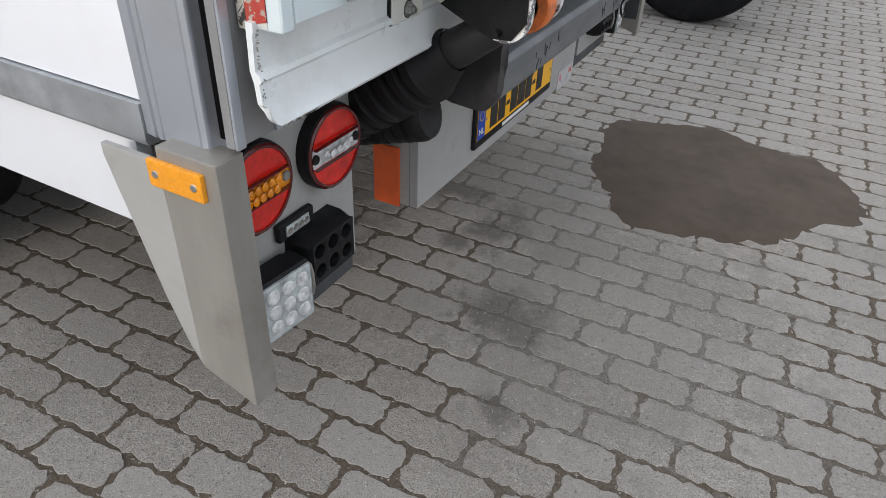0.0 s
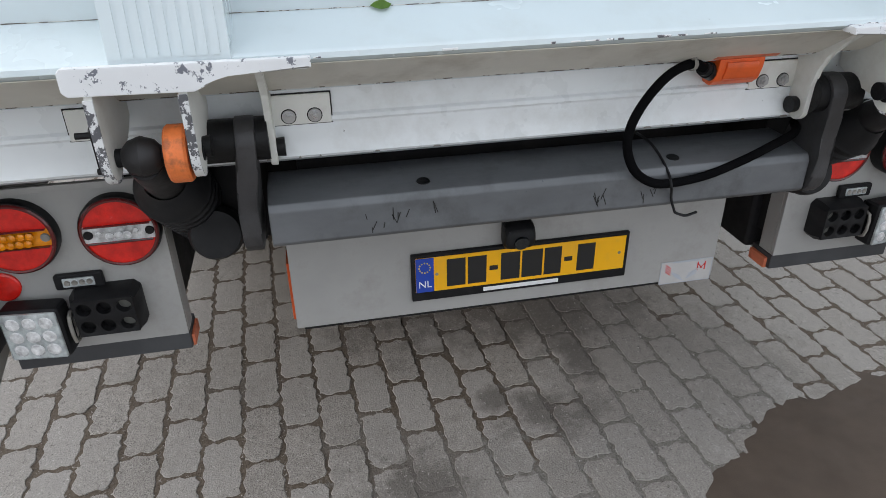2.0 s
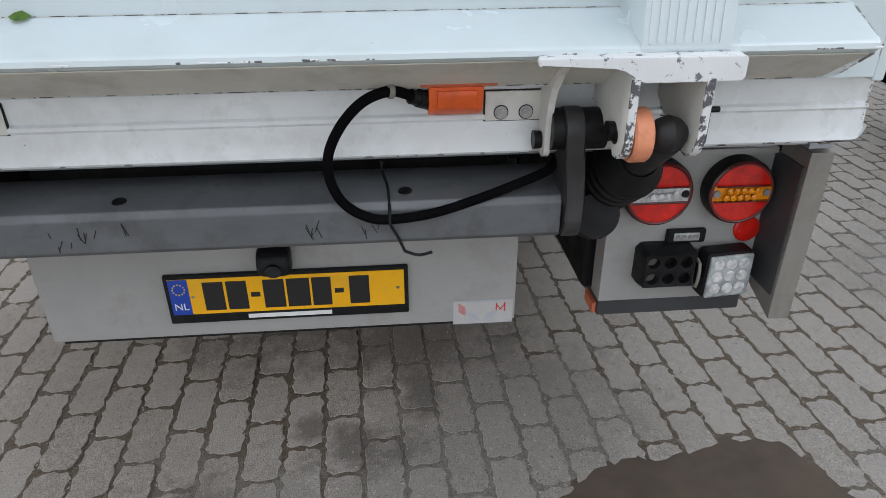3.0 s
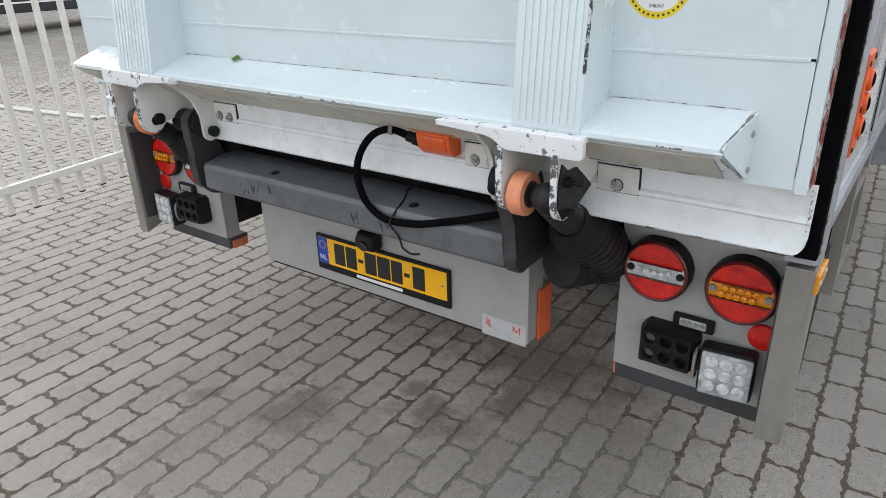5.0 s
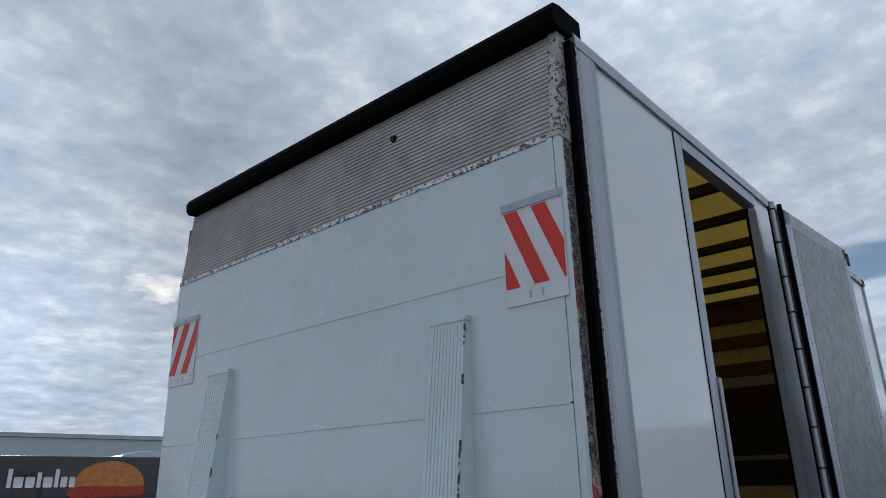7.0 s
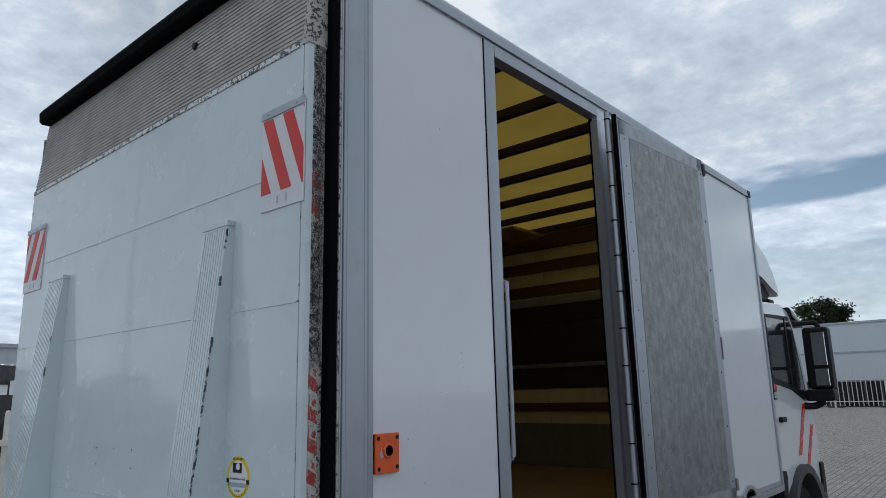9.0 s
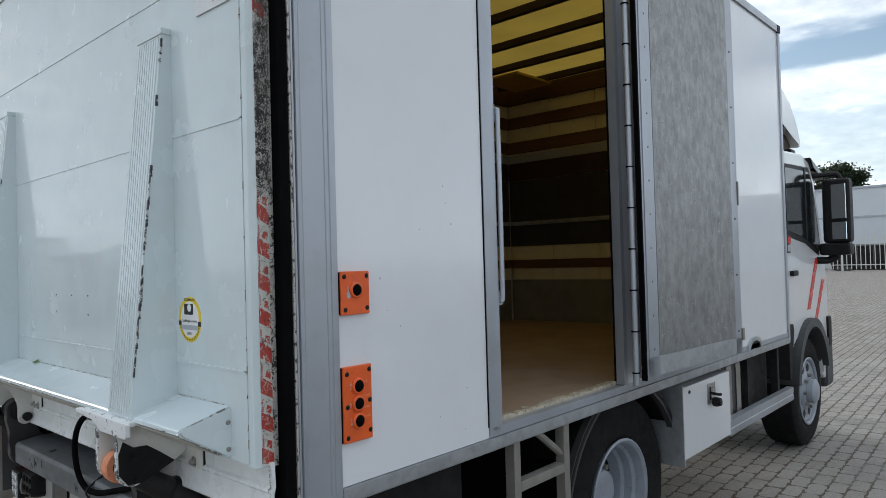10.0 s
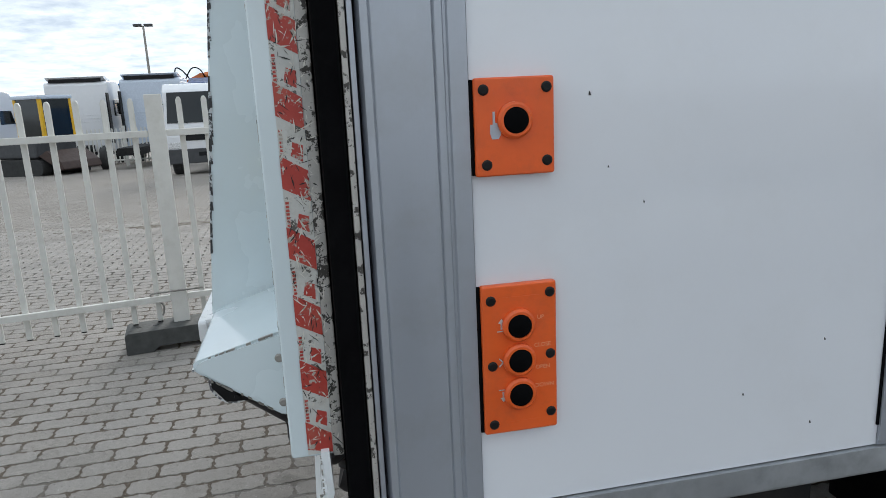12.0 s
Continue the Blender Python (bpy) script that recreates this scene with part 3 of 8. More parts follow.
MUD = mat("dried_mud", (0.078, 0.060, 0.047), 0.8, spec=0.2, vary=0.18, vscale=5, bump=0.5, bscale=260, dirt=(0.115, 0.094, 0.078), dirt_amt=0.45, dscale=3.5, chip=(0.16, 0.14, 0.12), chip_at=0.70, chip_scale=150)


# the yard falls away gently behind the fence
def yard_z(x, y):
    t = min(1.0, max(0.0, (x + 12.0) / 14.0))
    return -0.028 * min(55.0, max(0.0, -5.0 - y)) * t * t * (3 - 2 * t)


# ---------------------------------------------------------------- mesh tools
SHIFT = Vector((0, 0, 0))
SIZE = 1.0                              # true size of the assembly being built against its drawing


def part(name, bm, material, parent=None, label="", sharp=32):
    """Links a bmesh as one mesh object under a thing or under a part."""
    bmesh.ops.recalc_face_normals(bm, faces=bm.faces)
    if SIZE != 1.0:
        bmesh.ops.scale(bm, vec=(SIZE, SIZE, SIZE), verts=bm.verts)
    if SHIFT.length:
        bmesh.ops.translate(bm, vec=SHIFT, verts=bm.verts)
    me = bpy.data.meshes.new(name)
    bm.to_mesh(me)
    bm.free()
    me.materials.append(material)
    for p in me.polygons:
        p.use_smooth = True
    me.set_sharp_from_angle(angle=radians(sharp))
    ob = new(name, me)
    if 5 < len(me.polygons) < 6000:
        flat = ob.modifiers.new("weighted_normal", "WEIGHTED_NORMAL")       # flat faces stay flat beside rounded edges
        flat.keep_sharp, flat.weight = True, 80
    if parent is not None:
        ob.parent = parent
    if label:
        tagged(ob, label)
    return ob


def thing(name, label, category, at=None, group="", kind=""):
    ob = new(name)
    if at is not None:
        ob.matrix_basis = at
    return tagged(ob, label, category, group, kind)


def bevel_edges(bm, faces_verts, width, seg=2):
    if width <= 0:
        return
    vs = set(faces_verts)
    es = [e for e in bm.edges if e.verts[0] in vs and e.verts[1] in vs]
    bmesh.ops.bevel(bm, geom=es, offset=width, segments=seg, affect="EDGES", profile=0.6)


def box(bm, a, b, bevel=0.0, seg=2, m=None):
    a, b = Vector(a), Vector(b)
    c, s = (a + b) / 2, b - a
    mm = Matrix.Translation(c) @ Matrix.Diagonal((abs(s.x), abs(s.y), abs(s.z), 1))
    if m is not None:
        mm = m @ mm
    r = bmesh.ops.create_cube(bm, size=1.0, matrix=mm)
    bevel_edges(bm, r["verts"], bevel, seg)
    return bm


def cyl(bm, p0, p1, r, r2=None, seg=24, bevel=0.0):
    p0, p1 = Vector(p0), Vector(p1)
    d = p1 - p0
    m = Matrix.Translation((p0 + p1) / 2) @ d.to_track_quat("Z", "Y").to_matrix().to_4x4()
    q = bmesh.ops.create_cone(bm, cap_ends=True, cap_tris=False, segments=seg, radius1=r, radius2=r if r2 is None else r2, depth=d.length, matrix=m)
    if bevel:
        fs = [f for f in bm.faces if len(f.verts) == seg and all(v in set(q["verts"]) for v in f.verts)]
        es = {e for f in fs for e in f.edges}
        bmesh.ops.bevel(bm, geom=list(es), offset=bevel, segments=2, affect="EDGES", profile=0.6)
    return bm


def prism(bm, pts, axis, lo, hi, bevel=0.0, seg=2):
    """A polygon pushed along an axis: pts are (y,z) for x, (x,z) for y, (x,y) for z."""
    def co(p, h):
        return {"x": (h, p[0], p[1]), "y": (p[0], h, p[1]), "z": (p[0], p[1], h)}[axis]
    lo_v = [bm.verts.new(co(p, lo)) for p in pts]
    hi_v = [bm.verts.new(co(p, hi)) for p in pts]
    bm.faces.new(lo_v)
    bm.faces.new(hi_v[::-1])
    n = len(pts)
    for i in range(n):
        bm.faces.new((lo_v[i], lo_v[(i + 1) % n], hi_v[(i + 1) % n], hi_v[i]))
    bevel_edges(bm, lo_v + hi_v, bevel, seg)
    return bm


def arc(cx, cy, r, a0, a1, n=10, ry=None):
    return [(cx + r * math.cos(radians(a0 + (a1 - a0) * i / n)), cy + (ry or r) * math.sin(radians(a0 + (a1 - a0) * i / n))) for i in range(n + 1)]


def lathe(bm, prof, at, toward, seg=32):
    """prof: (radius, height along the axis)."""
    q = Vector(toward).to_track_quat("Z", "Y").to_matrix().to_4x4()
    m = Matrix.Translation(at) @ q
    rings = []
    for r, h in prof:
        if r < 1e-6:
            rings.append([bm.verts.new(m @ Vector((0, 0, h)))])
        else:
            rings.append([bm.verts.new(m @ Vector((r * math.cos(2 * math.pi * i / seg), r * math.sin(2 * math.pi * i / seg), h))) for i in range(seg)])
    for a, b in zip(rings, rings[1:]):
        for i in range(seg):
            j = (i + 1) % seg
            if len(a) == 1 and len(b) > 1:
                bm.faces.new((a[0], b[i], b[j]))
            elif len(b) == 1 and len(a) > 1:
                bm.faces.new((a[i], a[j], b[0]))
            elif len(a) > 1:
                bm.faces.new((a[i], a[j], b[j], b[i]))
    return bm


def smooth_line(pts, per=6):
    pts = [Vector(p) for p in pts]
    out = []
    for i in range(len(pts) - 1):
        p0, p1, p2, p3 = pts[max(0, i - 1)], pts[i], pts[i + 1], pts[min(len(pts) - 1, i + 2)]
        for k in range(per):
            t = k / per
            out.append(0.5 * ((2 * p1) + (p2 - p0) * t + (2 * p0 - 5 * p1 + 4 * p2 - p3) * t * t + (3 * p1 - p0 - 3 * p2 + p3) * t ** 3))
    out.append(pts[-1])
    return out


def tube(bm, pts, r, seg=10, smooth=6):
    line = smooth_line(pts, smooth) if smooth else [Vector(p) for p in pts]
    rings = []
    up = Vector((0.13, 0.31, 0.94)).normalized()
    for i, p in enumerate(line):
        d = (line[min(i + 1, len(line) - 1)] - line[max(i - 1, 0)]).normalized()
        a = d.cross(up).normalized()
        b = d.cross(a).normalized()
        up = -b if b.dot(up) < 0 else b
        a = d.cross(up).normalized()
        rings.append([bm.verts.new(p + r * (math.cos(2 * math.pi * k / seg) * a + math.sin(2 * math.pi * k / seg) * up)) for k in range(seg)])
    for x, y in zip(rings, rings[1:]):
        for k in range(seg):
            bm.faces.new((x[k], x[(k + 1) % seg], y[(k + 1) % seg], y[k]))
    bm.faces.new(rings[0])
    bm.faces.new(rings[-1][::-1])
    return bm


def nb():
    return bmesh.new()


def lettering(name, body, size, m, material, parent, thick=0.0006, label=""):
    """Words in the built-in font, laid in the plane of m (x to the right, y up)."""
    cu = bpy.data.curves.new(name, "FONT")
    cu.body, cu.size, cu.extrude, cu.align_x, cu.align_y = body, size, thick, "CENTER", "CENTER"
    ob = bpy.data.objects.new(name, cu)
    scene.collection.objects.link(ob)
    dg = bpy.context.evaluated_depsgraph_get()
    me = bpy.data.meshes.new_from_object(ob.evaluated_get(dg))
    bpy.data.objects.remove(ob)
    me.transform(Matrix.Translation(SHIFT) @ Matrix.Scale(SIZE, 4) @ m)
    me.materials.clear()
    me.materials.append(material)
    o = new(name, me)
    o.parent = parent
    if label:
        tagged(o, label)
    return o


def scratches(name, parent, place, us, vs, n, material, length, width, bend, seed, normal):
    """Many thin scratches laid on a face: place(u, v) gives the point, bend how far they lean from upright."""
    rnd_ = random.Random(seed)
    nrm = Vector(normal).normalized()
    b_ = nb()
    for _ in range(n):
        u, v = rnd_.uniform(*us), rnd_.uniform(*vs)
        a, l, w = rnd_.gauss(0, bend), rnd_.uniform(*length) * rnd_.random() ** 0.7, rnd_.uniform(*width)
        du, dv = math.sin(a), math.cos(a)
        p = [place(u + du * l * k / 2 - dv * w * h / 2, v + dv * l * k / 2 + du * w * h / 2) for k, h in ((-1, 0.3), (0.1, 1), (1, 0.2), (0.0, -1))]
        vv = [b_.verts.new(q + nrm * 0.0004) for q in p]
        b_.faces.new(vv)
    ob = part(name, b_, material, parent)
    return tagged(ob, kind="stuff")


def on_rear(x, y, z):
    """A plane that faces +x: its x runs along +y, its y along +z."""
    return Matrix(((0, 0, 1, x), (1, 0, 0, y), (0, 1, 0, z), (0, 0, 0, 1)))


def on_side(x, y, z):
    """A plane that faces +y: its x runs along -x, its y along +z."""
    return Matrix(((-1, 0, 0, x), (0, 0, 1, y), (0, 1, 0, z), (0, 0, 0, 1)))


# ---------------------------------------------------------------- the truck
# local frame: x forward is negative, rear face of the platform at x = 0, ground at z = 0
SIZE = 0.985
truck = thing("box_truck", "white box truck with open side door, parked on grey paving", "truck")
YR, YL = 1.1756, -1.173                    # side walls
XF, ZB = -4.165, 0.957                     # front end, underside of the walls
D0, D1, DZ1 = -0.926, -1.777, 2.99         # side door opening

# walls of the box
bm = nb()
box(bm, (-0.245, YR - 0.045, ZB), (D0 + 0.068, YR, 3.055))
box(bm, (D1 - 0.02, YR - 0.045, ZB + 0.03), (XF + 0.03, YR, 3.055))
box(bm, (D0 + 0.062, YR - 0.045, 3.0), (D1 - 0.022, YR, 3.055))
part("side_wall", bm, SIDE_WHITE, truck, "glossy white composite wall with a door opening")
bm = nb()
box(bm, (-0.245, YL, 0.93), (XF + 0.03, YL + 0.045, 3.055))
part("side_wall", bm, SIDE_WHITE, truck)
bm = nb()
box(bm, (XF, YL + 0.05, ZB), (XF + 0.045, YR - 0.05, 3.09))
part("front_wall", bm, CREAM, truck)
bm = nb()
rv = [bm.verts.new(p) for p in ((-0.12, YL + 0.03, 3.094), (XF + 0.01, YL + 0.03, 3.094), (XF + 0.01, YR - 0.03, 3.094), (-0.12, YR - 0.03, 3.094))]
bm.faces.new(rv)
part("roof_sheet", bm, ROOF_SHEET, truck, "yellowed translucent roof sheet")
# roof bows
for i in range(8):
    bm = nb()
    x = -0.652 - i * 0.475
    prism(bm, [(x - 0.030, 3.090), (x + 0.030, 3.090), (x + 0.022, 3.046), (x - 0.022, 3.046)], "y", YL + 0.05, YR - 0.05)
    part("roof_bow", bm, BROWN_STEEL, truck)
bm = nb()
box(bm, (-3.56, -0.98, 3.028), (-4.05, -0.60, 3.050), 0.004)
part("roof_lamp", bm, CEIL_YELLOW, truck)
# roof rails, rounded along the sides
for y, s in ((YR, 1), (YL, -1)):
    bm = nb()
    prof = [(y + s * 0.004, 3.05), (y + s * 0.012, 3.05)] + [(y - s * 0.05 + s * 0.062 * math.cos(radians(a)), 3.085 + 0.045 * math.sin(radians(a))) for a in range(0, 91, 15)] + [(y - s * 0.08, 3.13), (y - s * 0.08, 3.10), (y + s * 0.004, 3.07)]
    prism(bm, prof, "x", XF, -0.10)
    part("roof_rail", bm, ALU, truck)
# rear corner posts, rounded aluminium with grooves, and the dark seals behind the platform
for y, s in ((YR, 1), (YL, -1)):
    bm = nb()
    zlo = 0.885
    pts = [(-0.243, y + s * 0.006), (-0.221, y + s * 0.010), (-0.219, y + s * 0.007), (-0.216, y + s * 0.007), (-0.214, y + s * 0.010), (-0.206, y + s * 0.010), (-0.204, y + s * 0.0075), (-0.202, y + s * 0.010), (-0.135, y + s * 0.010), (-0.133, y + s * 0.008), (-0.131, y + s * 0.010), (-0.123, y + s * 0.008), (-0.119, y + s * 0.002), (-0.117, y - s * 0.05), (-0.243, y - s * 0.05)]
    prism(bm, pts, "z", zlo, 3.07)
    part("corner_post", bm, ALU, truck, "satin aluminium corner post")
    bm = nb()
    box(bm, (-0.1165, y - s * 0.014, 0.90), (-0.101, y - s * 0.030, 3.06), 0.003)
    box(bm, (-0.1165, y - s * 0.0305, 0.90), (-0.099, y - s * 0.040, 3.06), 0.002)
    part("frame_strip", bm, STEEL_POST, truck, "stained steel frame strip")
    bm = nb()
    if s > 0:
        box(bm, (-0.0985, y + 0.011, 0.915), (-0.069, y - 0.085, 3.06), 0.005)
        for u0, u1, out, m_ in ((-0.1065, -0.0995, 0.012, SCRAPED), (-0.1150, -0.1085, 0.010, ALU)):
            b_ = nb()
            box(b_, (u0, y - 0.02, 0.905), (u1, y + out, 3.06), 0.0015)
            part("edge_strip", b_, m_, truck)
    else:
        box(bm, (-0.0985, y - 0.008, 0.915), (-0.088, y + 0.085, 3.06), 0.002)
        b_ = nb()
        box(b_, (-0.0878, y - 0.010, 0.905), (-0.072, y + 0.078, 3.06), 0.003)
        part("frame_plate", b_, FRAME_GREY, truck, "grey steel frame plate")
        for u0, u1 in ((-0.010, 0.006), (0.066, 0.076)):
            b_ = nb()
            box(b_, (-0.0718, y + u0, 0.905), (-0.067, y + u1, 3.06), 0.0015)
            part("edge_strip", b_, ALU, truck)
    box(bm, (-0.125, y - s * 0.042, 0.915), (-0.0955, y - s * 0.085, 3.06), 0.004)
    part("door_seal", bm, RUBBER, truck, "black rubber seal strip")
bm = nb()
box(bm, (-0.10, YL + 0.06, 0.97), (-0.13, YR - 0.06, 3.04))
part("rear_shutter", bm, DARK_BOARD, truck)
# dark rubber gutter over the platform's top
bm = nb()
prism(bm, [(-0.16, 3.090), (0.002, 3.084), (0.016, 3.098), (0.020, 3.140), (0.006, 3.166), (-0.03, 3.176), (-0.16, 3.176)], "y", YL + 0.030, YR + 0.005, 0.006)
part("rear_gutter", bm, RUBBER, truck, "black rubber gutter strip")
# galvanised bottom rails
bm = nb()
prism(bm, [(YR - 0.04, 0.912), (YR + 0.004, 0.912), (YR + 0.008, 0.919), (YR + 0.008, 0.955), (YR - 0.04, 0.955)], "x", XF, -0.244)
part("bottom_rail", bm, GALV, truck, "streaky galvanised steel rail")
bm = nb()
box(bm, (D0 + 0.068, YR - 0.035, 0.9565), (XF + 0.01, YR + 0.004, 0.988), 0.003)
part("sill_trim", bm, ALU, truck)
bm = nb()
prism(bm, [(YL + 0.04, 0.864), (YL - 0.006, 0.864), (YL - 0.010, 0.872), (YL - 0.010, 0.928), (YL + 0.04, 0.928)], "x", XF, -0.244)
part("bottom_rail", bm, GALV, truck)
bm = nb()
box(bm, (-0.288, YL + 0.004, 0.70), (-3.9, YL + 0.03, 0.862), 0.004)
part("side_skirt", bm, SIDE_WHITE, truck, "white side skirt board")
# front corner posts with end caps
for y, s in ((YR, 1), (YL, -1)):
    bm = nb()
    box(bm, (XF - 0.006, y - s * 0.05, ZB - 0.03), (XF + 0.035, y + s * 0.010, 3.05), 0.006)
    part("corner_post", bm, ALU, truck)
    bm = nb()
    box(bm, (XF - 0.015, y - s * 0.06, 3.045), (XF + 0.05, y + s * 0.016, 3.10), 0.01)
    part("corner_cap", bm, BLACK_PLASTIC, truck)

# floor, inner walls
bm = nb()
box(bm, (-0.12, YL + 0.05, 0.965), (XF + 0.05, YR - 0.05, 0.995))
part("box_floor", bm, PLY, truck, "dusty brown plywood floor")
bm = nb()
rnd = random.Random(5)
x = D0 - 0.004
while x > D1 + 0.01:
    w = rnd.uniform(0.012, 0.05)
    box(bm, (x, YR - 0.052 - rnd.uniform(0, 0.02), 0.985), (max(D1, x - w), YR - 0.03, 0.9975 + rnd.uniform(0, 0.006)), 0.002, 1)
    x -= w
tagged(part("worn_sill", bm, SILL_WEAR, truck), "splintered door sill edge", kind="stuff")


def lined_wall(face, lo, hi, at):
    """Cream panels with brown battens on an inner wall; face 'x' looks at the rear, 'y' looks across."""
    def slab(u0, u1, z0, z1, d0, d1, bv=0.0):
        b_ = nb()
        if face == "x":
            box(b_, (at + d0, u0, z0), (at + d1, u1, z1), bv)
        else:
            box(b_, (u0, at + d0, z0), (u1, at + d1, z1), bv)
        return b_
    n = max(1, round((hi - lo) / 0.44))
    step = (hi - lo) / n
    for z0, z1 in ((1.36, 1.462), (1.53, 1.652), (2.42, 3.08)):
        for i in range(n):
            part("wall_panel", slab(lo + i * step + 0.004, lo + (i + 1) * step - 0.004, z0, z1, 0.0, 0.008, 0.002), CREAM, truck)
    part("kick_plate", slab(lo, hi, 0.995, 1.356, 0.0, 0.012, 0.002), KICK, truck)
    part("dark_board", slab(lo, hi, 1.656, 2.24, 0.0, 0.016, 0.003), DARK_BOARD, truck)
    part("dark_board", slab(lo, hi, 2.243, 2.41, 0.0, 0.018, 0.003), DARK_RED, truck, "dark red board")
    for z0, z1 in ((1.459, 1.533), (2.488, 2.59), (2.712, 2.812), (2.924, 3.07)):
        part("batten", slab(lo, hi, z0, z1, 0.008, 0.03, 0.003), WOOD, truck)
    part("lashing_rail", slab(lo, hi, 2.400, 2.470, 0.0, 0.022, 0.004), ALU, truck)
    part("lashing_rail", slab(lo, hi, 1.84, 1.875, 0.0, 0.03, 0.006), GALV, truck)


lined_wall("x", YL + 0.06, YR - 0.06, XF + 0.047)
lined_wall("y", XF + 0.08, -0.15, YL + 0.047)

# door frame in the opening
bm = nb()
box(bm, (D0 + 0.068, YR - 0.05, 0.962), (D0, YR + 0.006, 3.045), 0.004)
part("door_frame", bm, ALU, truck)
bm = nb()
box(bm, (D0 + 0.0685, YR + 0.0005, 0.99), (D0 + 0.072, YR + 0.003, 3.045))
part("frame_gasket", bm, RUBBER, truck)
bm = nb()
box(bm, (D0 - 0.002, YR - 0.05, DZ1), (D1 - 0.02, YR + 0.006, 3.045), 0.004)
part("door_frame", bm, ALU, truck)
bm = nb()
box(bm, (D1, YR - 0.030, 0.99), (D1 - 0.03, YR + 0.010, 2.968), 0.003)
part("door_frame", bm, ALU, truck)
bm = nb()
box(bm, (D1 - 0.014, YR - 0.047, 0.99), (D1 - 0.031, YR - 0.0305, 2.988), 0.002)
part("frame_gasket", bm, RUBBER, truck)
bm = nb()
for z in (0.985, 1.0):
    cyl(bm, (D0 + 0.018 + (z - 0.985) * 1.4, YR + 0.006, 0.985), (D0 + 0.018 + (z - 0.985) * 1.4, YR + 0.009, 0.985), 0.006, seg=10)
cyl(bm, (D0 + 0.045, YR + 0.006, 0.985), (D0 + 0.045, YR + 0.009, 0.985), 0.006, seg=10)
part("rivet", bm, STEEL, truck)
# grab bar beside the opening
bm = nb()
tube(bm, [(D0 - 0.008, YR - 0.02, 2.03), (D0 - 0.012, YR + 0.006, 2.03), (D0 - 0.013, YR + 0.010, 2.0), (D0 - 0.013, YR + 0.010, 1.45), (D0 - 0.012, YR + 0.006, 1.41), (D0 - 0.008, YR - 0.02, 1.41)], 0.0085, 12, 4)
grab = part("grab_bar", bm, ALU, truck)
bm = nb()
box(bm, (D0 - 0.001, YR - 0.022, 1.385), (D0 - 0.024, YR + 0.004, 1.435), 0.004)
part("foot", bm, ALU, grab)
bm = nb()
box(bm, (D0 - 0.001, YR - 0.022, 2.005), (D0 - 0.024, YR + 0.004, 2.055), 0.004)
part("foot", bm, ALU, grab)

# side door leaf, swung open against the wall and standing a little off it
HX, HY, LW = -1.726, YR + 0.114, 0.945
leaf_at = Matrix.Translation((HX, HY, 0)) @ Matrix.Rotation(radians(180 - 3.8), 4, "Z")
bm = nb()
box(bm, (0, -0.022, 1.035), (LW, 0.020, 2.925), 0.003)
leaf = part("side_door", bm, ALU, truck, "open side door leaf with a scratched grey inner sheet")
leaf.matrix_basis = Matrix.Scale(SIZE, 4) @ leaf_at @ Matrix.Scale(1 / SIZE, 4)
for a, b in (((0.03, 1.12, 0.0), (LW - 0.085, 2.845, 0.0)),):
    bm = nb()
    box(bm, (a[0] + 0.075, -0.0265, a[1]), (b[0], -0.021, b[1]), 0.001)
    part("inner_sheet", bm, GALV_SHEET, leaf)
    def sheet(u, v):
        return Vector((u, -0.0268, v))
    scratches("pale_scuff", leaf, sheet, (0.12, LW - 0.1), (1.13, 2.83), 700, GREY_SCRAPE, (0.005, 0.05), (0.0006, 0.0022), 1.0, 41, (0, -1, 0))
    scratches("dark_scuff", leaf, sheet, (0.12, LW - 0.1), (1.13, 2.83), 900, DARK_SCRAPE, (0.005, 0.06), (0.0006, 0.0024), 0.5, 42, (0, -1, 0))
for z0, z1, x0, x1 in ((1.04, 1.118, 0.02, LW - 0.02), (2.847, 2.92, 0.02, LW - 0.02), (1.04, 2.92, 0.02, 0.103), (1.04, 2.92, LW - 0.083, LW - 0.02)):
    bm = nb()
    box(bm, (x0, -0.0255, z0), (x1, -0.0215, z1), 0.001)
    part("edge_strip", bm, GALV if x1 - x0 > 0.2 else ALU, leaf)
for i in range(13):
    bm = nb()
    z = 1.15 + i * 0.14
    lathe(bm, [(0.005, 0), (0.0045, 0.002), (0, 0.003)], (0.062, -0.0255, z), (0, -1, 0), 8)
    part("rivet", bm, STEEL_POST, leaf)
    bm = nb()
    lathe(bm, [(0.005, 0), (0.0045, 0.002), (0, 0.003)], (LW - 0.05, -0.0255, z), (0, -1, 0), 8)
    if i % 2 == 0:
        part("rivet", bm, BLACK_GREASE_HOLE, leaf)
    else:
        bm.free()
bm = nb()
box(bm, (-0.026, -0.034, 1.03), (-0.012, -0.012, 2.935), 0.004)
part("edge_seal", bm, RUBBER, leaf)
bm = nb()
box(bm, (LW - 0.01, -0.030, 1.10), (LW + 0.015, -0.012, 1.16), 0.003)
part("door_stop", bm, STEEL_POST, leaf)
bm = nb()
box(bm, (LW - 0.012, -0.030, 1.78), (LW - 0.002, -0.024, 1.90), 0.001)
part("catch_plate", bm, STEEL_POST, leaf)
bm = nb()
box(bm, (LW - 0.02, -0.03, 2.83), (LW + 0.012, -0.01, 2.90), 0.003)
part("door_catch", bm, BLACK_PLASTIC, leaf)
